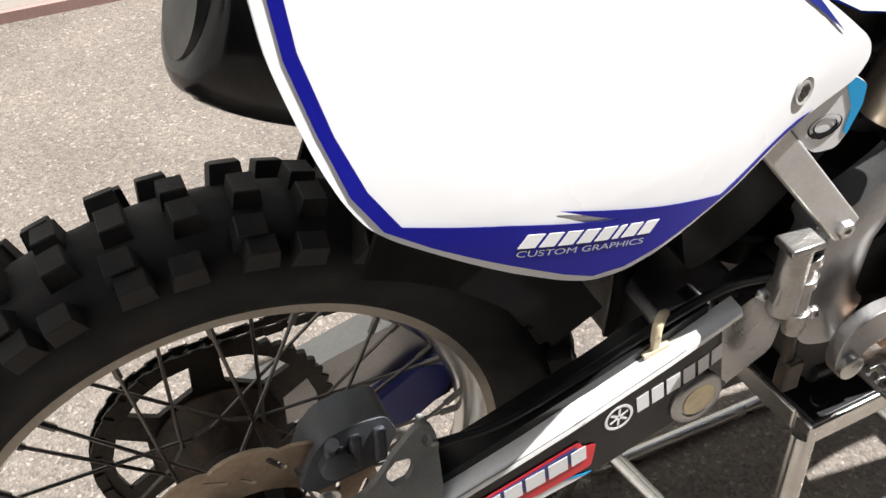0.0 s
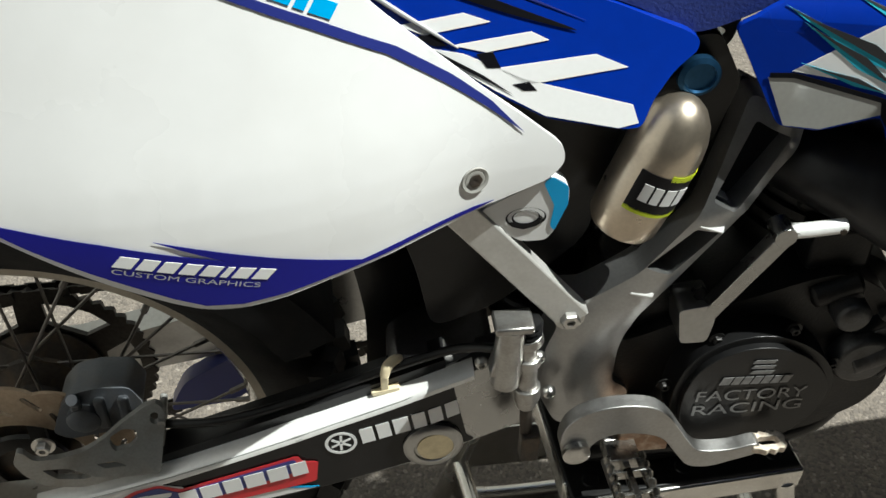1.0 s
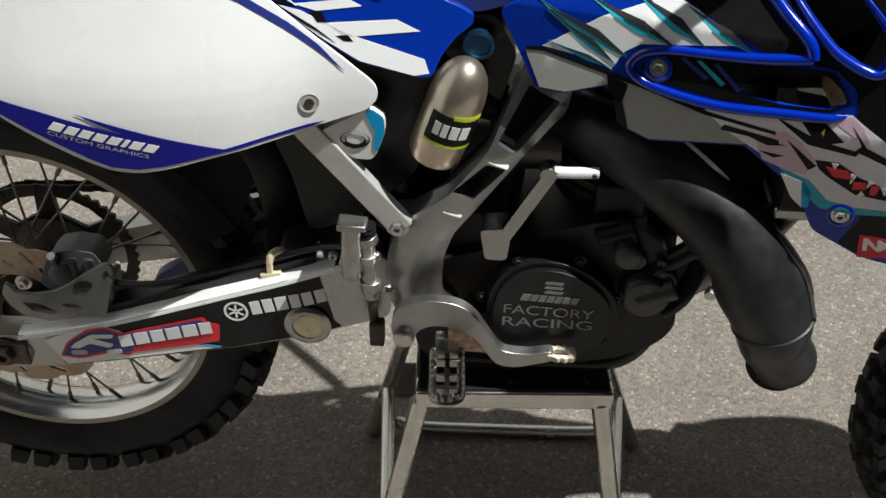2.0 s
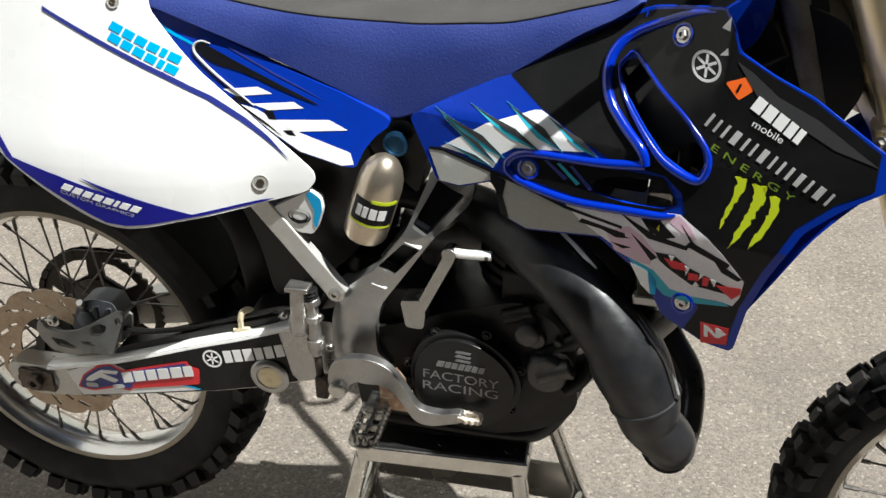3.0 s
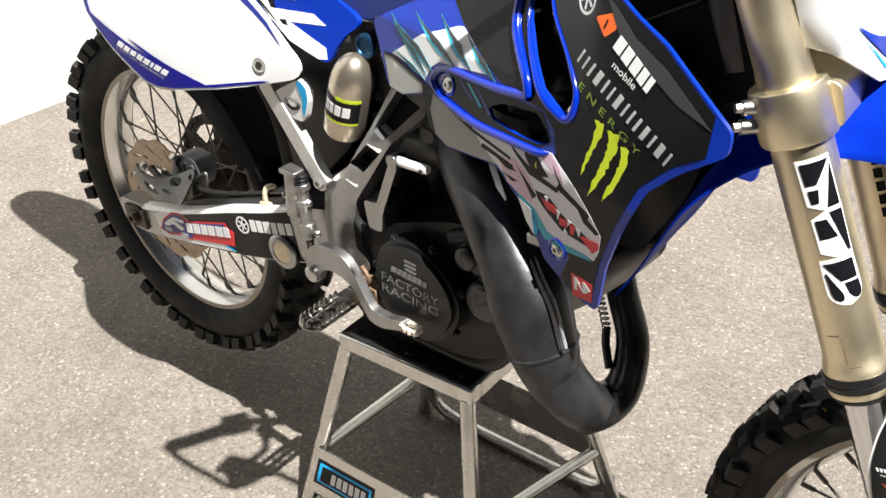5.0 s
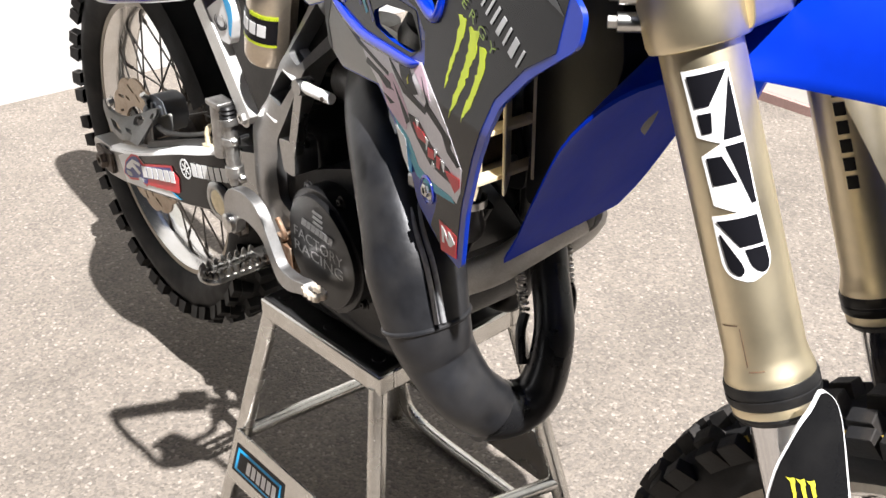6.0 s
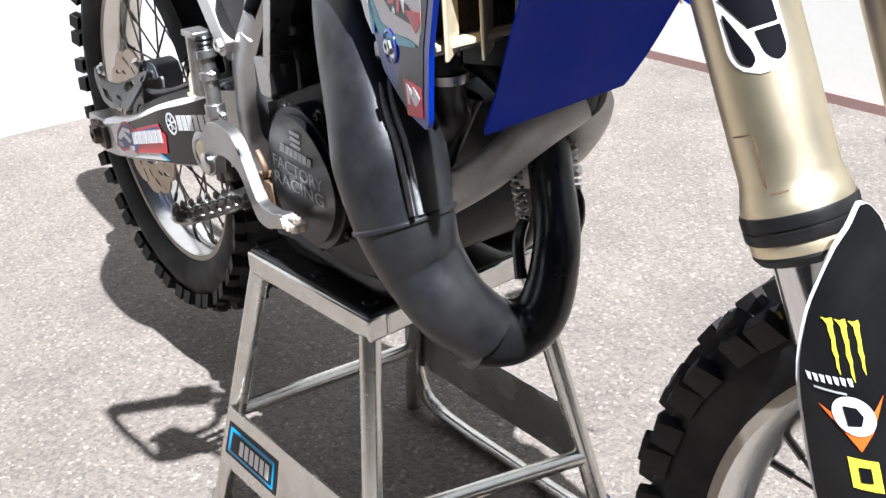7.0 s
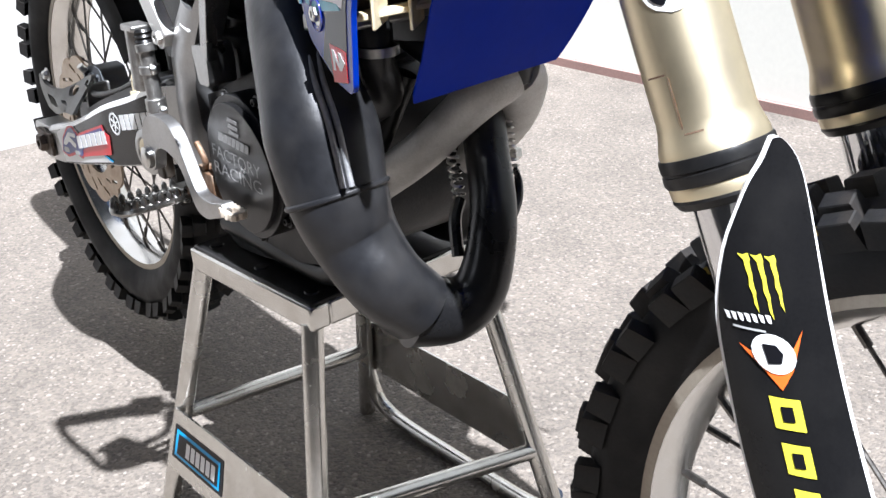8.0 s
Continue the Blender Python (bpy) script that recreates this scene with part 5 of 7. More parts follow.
decal("black_inset", rounded([(0.776, 0.894), (0.841, 0.897), (0.900, 0.901), (0.945, 0.901), (0.963, 0.873), (0.945, 0.860), (0.900, 0.858), (0.841, 0.857), (0.786, 0.866), (0.762, 0.878)], 0.004), YS, M_BLACKV, shroud, 0.0010, [SLOT_B])
RIM_A = [(0.982, 1.084), (0.957, 1.076), (0.931, 1.062), (0.894, 1.041), (0.872, 1.022), (0.865, 0.998), (0.872, 0.971), (0.892, 0.948), (0.916, 0.927), (0.922, 0.911)]
RIM_B = [(0.922, 0.911), (0.881, 0.905), (0.838, 0.902), (0.785, 0.900), (0.760, 0.891), (0.753, 0.875), (0.777, 0.861), (0.838, 0.851), (0.903, 0.853), (0.946, 0.855), (0.962, 0.860)]
RIM_C = [(0.878, 1.003), (0.885, 1.015), (0.897, 1.021), (0.927, 0.994), (0.961, 0.970), (0.987, 0.943), (0.992, 0.925), (0.985, 0.906), (0.968, 0.907), (0.940, 0.921), (0.914, 0.946), (0.889, 0.976)]
for line, radii, loop in ((RIM_A, [0.001, 0.004, 0.0055, 0.006, 0.0065, 0.0065, 0.0065, 0.0065, 0.0065, 0.006], False), (RIM_B, [0.006, 0.006, 0.005, 0.005, 0.005, 0.005, 0.005, 0.0055, 0.0055, 0.005, 0.001], False),
                          (RIM_C, [0.0018, 0.0018, 0.0018, 0.0018, 0.002, 0.003, 0.004, 0.005, 0.0055, 0.005, 0.0035, 0.002], True)):
    part("slot_rim", tube([(x, YS(x, z) - 0.001, z) for x, z in line], radii, 10, n=4, closed_path=loop), M_RIMBLUE, shroud, "raised blue edge of the air slot")
for o in ([(0.989, 1.070), (0.998, 1.084), (0.998, 1.069)], [(0.990, 1.042), (0.998, 1.052), (0.999, 1.044)]):
    decal("white_mark", o, YS, M_PRINTW, shroud, 0.0016)
decal("grey_edge", [(1.010, 1.039), (1.026, 1.031), (1.057, 1.009), (1.100, 0.992), (1.165, 0.954), (1.121, 0.964), (1.063, 0.991), (1.035, 1.006)], YS, M_GUNGREY, shroud, 0.0022)
for q in range(3):
    x0, z0 = 0.80 + q * 0.016, 0.900 - q * 0.0006
    decal("line_print", [(x0, z0 - 0.006), (x0 + 0.004, z0 - 0.005), (x0 + 0.030, z0 - 0.022 - 0.003 * q), (x0 + 0.026, z0 - 0.025 - 0.003 * q)], YS, (M_DKBLUE, M_TEAL)[q % 2], shroud, 0.0018)
for x, z in ((0.781, 0.880), (0.948, 1.051), (0.981, 0.747)):
    bolt_m = facing(YS, x, z, -0.0008)
    part("bolt_well", moved(lathe([(0.0095, 0), (0.0145, 0), (0.0140, 0.0025), (0.0115, 0.003), (0.0095, 0.001)], 24, closed=True), bolt_m), M_RIMBLUE, shroud)
    part("shroud_bolt", moved(merged(lathe([(0.003, 0), (0.0065, 0), (0.0065, 0.005), (0.0055, 0.006), (0.0032, 0.006), (0.003, 0.003)], 6), lathe([(0.003, 0), (0.0095, 0), (0.0095, 0.0015), (0.003, 0.0015)], 18)), bolt_m), M_BOLT, shroud)
decal("round_mark", disc_outline(0.977, 1.027, 0.0165), YS, M_PRINTW, shroud, 0.0016, [disc_outline(0.977, 1.027, 0.0135)])
for i in range(6):
    a = radians(90 + 60 * i)
    decal("round_mark", slot(0.977 + 0.007 * math.cos(a), 1.0275 + 0.007 * math.sin(a), a, 0.008, 0.003), YS, M_PRINTW, shroud, 0.0016)
decal("orange_mark", rounded([(0.9994, 1.0160), (1.0225, 1.0255), (1.0297, 1.0115), (1.0153, 0.9994)], 0.003), YS, M_ORANGE, shroud, 0.0016)
decal("black_mark", [(1.0115, 1.0085), (1.0150, 1.0175), (1.0172, 1.0165), (1.0138, 1.0072)], YS, M_PRINTK, shroud, 0.0024)
bars("white_print", (1.0287, 0.9935), (1.0820, 0.9637), 0.0164, [1, 1, 1, 0.8, 0.6], YS, M_PRINTW, shroud, 0.0016, 0.0, 0.2)
bars("white_print", (0.9818, 0.9669), (1.1192, 0.9046), 0.0163, [0.22, 0.2, 0.22, 0.5, 0.22, 0.2, 0.45, 0.2, 0.22, 0.25, 0.4, 0.22, 0.5, 0.2], YS, M_PRINTG, shroud, 0.0016, 0.12, 0.5)
CLAW = [[(1.0215, 0.9182), (1.0351, 0.9182), (1.0346, 0.9075), (1.0289, 0.8949), (1.0213, 0.8773), (1.0125, 0.8542), (1.0130, 0.8661), (1.0185, 0.8831), (1.0231, 0.9002), (1.0259, 0.9111)],
        [(1.0408, 0.9129), (1.0570, 0.9139), (1.0576, 0.9011), (1.0517, 0.8857), (1.0426, 0.8635), (1.0362, 0.8501), (1.0232, 0.8326), (1.0285, 0.8499), (1.0346, 0.8673), (1.0426, 0.8871), (1.0448, 0.9031)],
        [(1.0610, 0.9036), (1.0728, 0.9026), (1.0733, 0.8909), (1.0682, 0.8765), (1.0599, 0.8565), (1.0456, 0.8369), (1.0497, 0.8525), (1.0584, 0.8708), (1.0627, 0.8871), (1.0633, 0.8952)]]
def torn(pts, amp, step, seed):
    """An outline with small ragged steps along its edges."""
    rnd = random.Random(seed)
    out = []
    for p, q in zip(pts, pts[1:] + pts[:1]):
        n = max(1, int(math.dist(p, q) / step))
        out.append(p)
        out += [(p[0] + (q[0] - p[0]) * i / n + rnd.uniform(-amp, amp), p[1] + (q[1] - p[1]) * i / n + rnd.uniform(-amp, amp)) for i in range(1, n)]
    return out


for q, c in enumerate(CLAW):
    c = torn(c, 0.0016, 0.004, q)
    decal("green_print", c, YS, M_GREEN, shroud, 0.0016)
decal("red_badge", [(1.0044, 0.7278), (1.0382, 0.7270), (1.0376, 0.7038), (1.0076, 0.6985)], YS, M_RED, shroud, 0.0016)
decal("white_print", [(1.0089, 0.7243), (1.0133, 0.7243), (1.0238, 0.7149), (1.0225, 0.7244), (1.0259, 0.7244), (1.0356, 0.7183), (1.0278, 0.7109), (1.0244, 0.7104), (1.0141, 0.7181), (1.0152, 0.7091), (1.0107, 0.7085)], YS, M_PRINTW, shroud, 0.0024)
# the same panel on the far side, plain blue
part("shroud_far", sheet(rounded(SHROUD, 0.007), lambda x, z: -YS(x, z) - 0.02, 0.005, [SLOT_A, SLOT_B], 0.035), M_BLUE, bike)

# ---- radiators ----
for sgn in (-1, 1):
    y0, y1 = (-0.165, -0.055) if sgn < 0 else (0.03, 0.14)
    rad = part("radiator", box(0.925, 0.955, y0, y1, 0.735, 0.855), M_RAD, bike, "dusty radiator behind a cream plastic grille", bevel=0.003)
    part("radiator_tank", box(0.92, 0.96, y0, y1, 0.722, 0.737), M_ALU, rad, bevel=0.003)
    for z in (0.735, 0.782, 0.829):
        part("grille_rung", box(0.972, 0.988, y0, y1, z, z + 0.005), M_CREAM, rad, bevel=0.001)
    for k in range(4):
        y = y0 + (y1 - y0) * k / 3
        part("grille_blade", moved(box(-0.024, 0.022, -0.0017, 0.0017, 0.722 + 0.006 * (k % 2), 0.862), Matrix.Translation((0.982, y, 0)) @ Matrix.Rotation(radians(-48), 4, "Z")), M_CREAM, rad, bevel=0.001)
    part("hose_clamp", moved(lathe([(0.016, -0.004), (0.0185, -0.004), (0.0185, 0.004), (0.016, 0.004)], 24, closed=True), Matrix.Translation((0.948, (y0 + y1) / 2, 0.700))), M_BOLT, rad)
    part("radiator_hose", tube([(0.945, (y0 + y1) / 2, 0.73), (0.945, (y0 + y1) / 2, 0.69), (0.92, (y0 + y1) / 2 * 0.8, 0.65), (0.86, (y0 + y1) / 2 * 0.8, 0.62)], 0.016, 14), M_BLACKP, rad)

# ---- engine ----
part("coolant_hose", tube([(0.775, 0.0, 0.792), (0.812, -0.006, 0.792), (0.845, -0.02, 0.806), (0.868, -0.045, 0.842), (0.905, -0.075, 0.880), (0.93, -0.085, 0.895)], [0.024, 0.026, 0.026, 0.022, 0.018, 0.018], 18, n=6), M_BLACKP, bike, "black rubber coolant hose")
CASE = [(0.545, 0.585), (0.595, 0.60), (0.66, 0.628), (0.744, 0.657), (0.777, 0.662), (0.824, 0.632), (0.842, 0.585), (0.850, 0.545), (0.856, 0.505), (0.840, 0.475), (0.790, 0.444), (0.73, 0.430), (0.66, 0.412), (0.583, 0.405), (0.535, 0.44), (0.525, 0.52)]
engine = part("engine", sheet(rounded(CASE, 0.02), at(-0.098), 0.19), M_ENGINE, bike, "dark two-stroke engine with a black clutch cover", bevel=0.006)
CLUTCH = [(0.697 + (0.079 + 0.003 * math.cos(3 * a)) * math.cos(a), 0.540 + (0.078 - 0.003 * math.sin(2 * a)) * math.sin(a)) for a in (2 * math.pi * i / 48 for i in range(48))]
clutch = part("clutch_cover", merged(sheet(CLUTCH, at(-0.128), 0.034), sheet([(0.697 + (x - 0.697) * 0.90, 0.540 + (z - 0.540) * 0.90) for x, z in CLUTCH], at(-0.135), 0.008)), M_COVER, engine, "round black anodised clutch cover with engraved words", bevel=0.003)
for i in range(7):
    a = 2 * math.pi * i / 7 + 0.3
    part("cover_bolt", bolt(0.697 + 0.083 * math.cos(a), -0.118, 0.540 + 0.081 * math.sin(a), 0.005, 0.006), M_ENGINE, clutch)


def lettering(text, size, m, material, parent, depth=0.0008):
    """Words in the built-in font, as a mesh."""
    c = bpy.data.curves.new("lettering", "FONT")
    c.body, c.size, c.extrude, c.align_x = text, size, depth, "CENTER"
    tmp = bpy.data.objects.new("lettering", c)
    scene.collection.objects.link(tmp)
    me = bpy.data.meshes.new_from_object(tmp.evaluated_get(bpy.context.evaluated_depsgraph_get()))
    bpy.data.objects.remove(tmp)
    me.materials.clear()
    me.materials.append(material)
    return piece("lettering", me, parent, "pale engraved words", m)


bpy.context.view_layer.update()


def words_on(text, p0, p1, h, Y, material, parent, off=0.0022):
    """Words from p0 to p1 on a surface y = Y(x, z)."""
    a, c = (Vector((p[0], Y(*p) - off, p[1])) for p in (p0, p1))
    ux = (c - a).normalized()
    mid = ((p0[0] + p1[0]) / 2, (p0[1] + p1[1]) / 2)
    e = 0.01
    gz = (Y(mid[0], mid[1] + e) - Y(mid[0], mid[1] - e)) / (2 * e)
    gx = (Y(mid[0] + e, mid[1]) - Y(mid[0] - e, mid[1])) / (2 * e)
    nz = Vector((gx, -1, gz)).normalized()
    uy = nz.cross(ux).normalized()
    ob = lettering(text, 1.0, Matrix(), material, parent, 0.0)
    w = max(v.co.x for v in ob.data.vertices) - min(v.co.x for v in ob.data.vertices)
    k = (c - a).length / w
    m = Matrix((ux * k, uy * h * 1.35, nz * 0.001)).transposed().to_4x4()
    ob.data.transform(Matrix.Translation((a + c) / 2) @ m)
    for v in ob.data.vertices:
        v.co.y = Y(v.co.x, v.co.z) - off
    return ob


words_on("E N E R G Y", (0.9911, 0.9432), (1.0843, 0.9022), 0.0085, YS, M_DGREEN, shroud)
words_on("mobile", (1.0321, 0.9758), (1.0653, 0.9622), 0.0085, YS, M_PRINTW, shroud)
words_on("CUSTOM GRAPHICS", (0.1626, 0.8065), (0.2612, 0.7768), 0.0048, YP, M_PRINTG, panel, 0.0015)
words_on("FACTORY", (0.6405, 0.5445), (0.748, 0.5405), 0.0150, at(-0.1355), M_ENGRAVE, clutch, 0.0008)
words_on("RACING", (0.6405, 0.5245), (0.748, 0.5235), 0.0150, at(-0.1355), M_ENGRAVE, clutch, 0.0008)
bars("grey_print", (0.660, 0.5655), (0.727, 0.5625), 0.010, [1, 0.8, 0.8, 0.8, 0.8, 0.8, 0.8], at(-0.1355), M_ENGRAVE, clutch, 0.0008, 0.3, 0.15)
for dz in (0.0, 0.007, 0.014):
    decal("grey_print", [(0.687, 0.578 + dz), (0.708, 0.5765 + dz), (0.7105, 0.5805 + dz), (0.690, 0.582 + dz)], at(-0.1355), M_ENGRAVE, clutch)
part("engine_front", sheet(rounded([(0.81, 0.65), (0.845, 0.63), (0.848, 0.57), (0.83, 0.53), (0.79, 0.51), (0.79, 0.60)], 0.012), at(-0.06), 0.12), M_COVER, engine, bevel=0.006)
part("water_pump", merged(moved(lathe([(0.003, 0), (0.03, 0), (0.03, 0.015), (0.026, 0.02), (0.003, 0.022)], 28), Matrix.Translation((0.810, -0.098, 0.560)) @ SIDE), rod((0.80, -0.11, 0.555), (0.845, -0.11, 0.575), 0.014),
                          moved(lathe([(0.003, 0), (0.017, 0), (0.017, 0.02), (0.012, 0.024), (0.003, 0.024)], 24), Matrix.Translation((0.783, -0.098, 0.622)) @ SIDE)), M_ENGCAP, engine, "dull grey water pump housing", bevel=0.002)
for x, z, r in ((0.7814, 0.636, 0.0125), (0.7932, 0.609, 0.0145), (0.8284, 0.578, 0.019), (0.8046, 0.5436, 0.013), (0.8434, 0.557, 0.006), (0.8242, 0.6084, 0.006)):
    part("engine_cap", moved(lathe([(0.002, -0.02), (r, -0.02), (r, 0.0), (r * 0.85, 0.004), (r * 0.5, 0.005), (0.002, 0.004)], 24), Matrix.Translation((x, -0.103, z)) @ SIDE), M_ENGCAP, engine)
# added dark filler between pipe and shroud; the real head comes below
part("cylinder_head", sheet(rounded([(0.735, 0.765), (0.91, 0.785), (0.945, 0.785), (0.972, 0.735), (0.970, 0.70), (0.90, 0.69), (0.80, 0.69), (0.73, 0.70)], 0.015), at(-0.055), 0.10), M_BLACKP, engine, "dark block added to fill the gap between pipe and shroud", bevel=0.01)
part("pump_hose", tube([(0.835, -0.098, 0.527), (0.86, -0.09, 0.55), (0.88, -0.07, 0.60), (0.90, -0.05, 0.66)], 0.012, 14), M_BLACKP, engine)
part("cylinder", moved(lathe([(0.01, 0), (0.052, 0), (0.052, 0.15), (0.01, 0.15)], 36), Matrix.Translation((0.745, 0, 0.64)) @ Matrix.Rotation(radians(14), 4, "Y")), M_ENGINE, engine)
for i in range(9):
    part("cooling_fin", moved(lathe([(0.01, -0.004), (0.062, -0.004), (0.062, 0.004), (0.01, 0.004)], 36), Matrix.Translation((0.752 + i * 0.0035, 0, 0.66 + i * 0.0145)) @ Matrix.Rotation(radians(14), 4, "Y")), M_ENGINE, engine)
part("cylinder_head", moved(lathe([(0.01, 0), (0.06, 0), (0.062, 0.01), (0.055, 0.03), (0.03, 0.04), (0.01, 0.04)], 36), Matrix.Translation((0.785, 0, 0.79)) @ Matrix.Rotation(radians(14), 4, "Y")), M_CAST, engine)
part("spark_plug", rod((0.795, 0, 0.83), (0.815, 0, 0.89), 0.011), M_BLACKP, engine)
part("carburettor", merged(rod((0.58, -0.0, 0.70), (0.70, 0.0, 0.70), 0.032, seg=24), rod((0.63, 0, 0.63), (0.645, 0, 0.79), 0.027, seg=20)), M_CAST, engine)
part("coolant_hose", tube([(0.80, -0.095, 0.58), (0.86, -0.09, 0.62), (0.91, -0.09, 0.68), (0.935, -0.10, 0.73)], 0.013, 14), M_BLACKP, engine)
part("power_valve_cover", merged(box(0.74, 0.80, -0.085, -0.05, 0.655, 0.70), rod((0.745, -0.098, 0.635), (0.79, -0.098, 0.652), 0.012)), M_ENGINE, engine, bevel=0.004)
part("sprocket_shield", box(0.55, 0.64, -0.085, 0.09, 0.585, 0.66), M_ENGINE, engine, bevel=0.01)

# kick starter
kick = part("kick_starter", merged(sheet(rounded([(0.609, 0.660), (0.640, 0.664), (0.644, 0.645), (0.641, 0.618), (0.616, 0.618)], 0.006), at(-0.129), 0.034), bar((0.632, -0.121, 0.640), (0.681, -0.132, 0.742), 0.013, 0.015),
                                   rod((0.6805, -0.141, 0.747), (0.6805, -0.120, 0.747), 0.0095)), M_ALU, bike, "folded aluminium kick starter lever", bevel=0.003)
foot = part("kick_foot", tube([(0.679, -0.133, 0.7485), (0.700, -0.132, 0.7470), (0.722, -0.130, 0.7468), (0.735, -0.129, 0.7468)], [0.0068, 0.0066, 0.0066, 0.0064], 14), M_POLISHGLARE, kick, "worn bright fold-out foot of the lever")
for x in (0.690, 0.730):
    part("foot_pin", moved(lathe([(0.0005, 0), (0.0028, 0), (0.0028, 0.0016), (0.0005, 0.0016)], 12), Matrix.Translation((x, -0.1372, 0.7475)) @ SIDE), M_HUB, kick)

# brake pedal and foot peg
PEDAL = [(0.514, 0.513), (0.509, 0.534), (0.514, 0.557), (0.530, 0.572), (0.553, 0.578), (0.577, 0.577), (0.596, 0.570), (0.611, 0.554), (0.625, 0.531), (0.638, 0.511), (0.650, 0.504), (0.676, 0.503), (0.700, 0.508), (0.704, 0.495), (0.680, 0.486), (0.658, 0.480), (0.637, 0.484),
         (0.623, 0.502), (0.608, 0.525), (0.593, 0.535), (0.571, 0.540), (0.553, 0.538), (0.540, 0.528), (0.534, 0.512), (0.524, 0.505)]
pedal = part("brake_pedal", sheet([p.xy for p in curve2([(*p, 0) for p in PEDAL], 3)], at(-0.163), 0.015), M_FORGED, bike, "curved bare forged aluminium brake pedal", bevel=0.0055)
part("pedal_tip", moved(sheet([(0.697, -0.010), (0.700, -0.012), (0.706, -0.010), (0.709, -0.0125), (0.714, -0.010), (0.717, -0.0125), (0.722, -0.010), (0.725, -0.012), (0.730, -0.008), (0.732, -0.003), (0.730, 0.001), (0.732, 0.005), (0.727, 0.010), (0.722, 0.009), (0.718, 0.012), (0.713, 0.009), (0.709, 0.012), (0.704, 0.009), (0.697, 0.008)], at(-0.004), 0.008, [rounded([(0.704, -0.005), (0.724, -0.005), (0.724, 0.004), (0.704, 0.004)], 0.004)]), Matrix.Translation((0, -0.157, 0.5005)) @ Matrix.Rotation(radians(90), 4, "X")), M_TIP, pedal, "dusty pale toothed pedal tip", bevel=0.001)
part("pedal_bolt", moved(lathe([(0.003, 0), (0.013, 0), (0.013, 0.006), (0.009, 0.008), (0.003, 0.008)], 20), Matrix.Translation((0.524, -0.163, 0.522)) @ SIDE), M_BOLT, pedal)


def peg_mesh():
    a, b = Vector((0.576, -0.150, 0.487)), Vector((0.580, -0.224, 0.488))
    d = (b - a).normalized()
    s = Vector((0, 0, 1)).cross(d).normalized()
    half, n = 0.017, 7
    loop = []
    for i in range(n + 1):
        loop.append(a + (b - a) * (i / n) + s * half)
    for i in range(1, 6):
        t = math.pi * i / 6
        loop.append(b + s * half * math.cos(t) + d * half * 0.7 * math.sin(t))
    for i in range(n + 1):
        loop.append(b + (a - b) * (i / n) - s * half)
    teeth = [(p + q) / 2 for p, q in zip(loop, loop[1:])]
    rungs = [bar(a + d * 0.005, b + d * 0.012, 0.006, 0.011, up=s)]
    for t in (0.25, 0.6, 0.9):
        c = a.lerp(b, t)
        rungs.append(bar(c - s * half, c + s * half, 0.004, 0.011, up=d))
    hinge = [rod(a - d * 0.02 - s * 0.014, a - d * 0.02 + s * 0.014, 0.009), bar(a - d * 0.03, a + d * 0.008, 0.03, 0.016, up=s)]
    return tube(loop, 0.0048, 8, n=2), teeth, rungs, hinge


peg_rim, peg_teeth, peg_rungs, peg_hinge = peg_mesh()
peg = part("foot_peg", peg_rim, M_PEG, bike, "shiny toothed steel foot peg")
for b_ in peg_rungs:
    part("rung", b_, M_PEG, peg, bevel=0.0006)
for b_ in peg_hinge:
    part("hinge", b_, M_PEG, peg, bevel=0.0006)
for c in peg_teeth:
    part("tooth", moved(lathe([(0.0042, 0), (0.0034, 0.006), (0.0008, 0.0095)], 5), Matrix.Translation(c + Vector((0, 0, 0.004)))), M_PEG, peg)
part("peg_bracket", merged(box(0.575, 0.625, -0.135, -0.105, 0.475, 0.515), tube([(0.60, -0.13, 0.515), (0.612, -0.134, 0.53), (0.60, -0.136, 0.55)], 0.004, 8)), M_RUST, peg, "rusty peg bracket and spring", bevel=0.002)

# rear master cylinder and linkage
master = part("master_cylinder", merged(rod((0.466, -0.130, 0.655), (0.463, -0.130, 0.580), 0.0135, seg=20), moved(box(-0.017, 0.017, -0.013, 0.013, -0.004, 0.004), Matrix.Translation((0.466, -0.130, 0.656))), bar((0.450, -0.128, 0.606), (0.478, -0.128, 0.600), 0.018, 0.022)), M_MASTER, bike, "silver rear brake master cylinder", bevel=0.002)
part("push_rod_housing", merged(rod((0.481, -0.128, 0.638), (0.483, -0.128, 0.628), 0.0125, seg=18), rod((0.481, -0.128, 0.630), (0.485, -0.128, 0.545), 0.0095, seg=18), rod((0.482, -0.128, 0.612), (0.4825, -0.128, 0.602), 0.0125, seg=18), rod((0.484, -0.128, 0.572), (0.4848, -0.128, 0.556), 0.0125, seg=18)), M_MASTER, master, bevel=0.001)
part("push_rod", merged(rod((0.485, -0.128, 0.548), (0.488, -0.130, 0.500), 0.006, seg=12), moved(box(-0.009, 0.009, -0.008, 0.008, -0.018, 0.018), Matrix.Translation((0.491, -0.132, 0.492)))), M_HUB, master, bevel=0.002)
for x, z, r in ((0.492, 0.608, 0.0065), (0.505, 0.560, 0.0065), (0.441, 0.606, 0.006)):
    part("cylinder_bolt", moved(lathe([(0.002, 0), (r, 0), (r, 0.003), (r * 0.8, 0.006), (r * 0.45, 0.007), (r * 0.4, 0.004), (0.002, 0.004)], 16), Matrix.Translation((x, -0.126, z)) @ SIDE), M_BOLT, master)
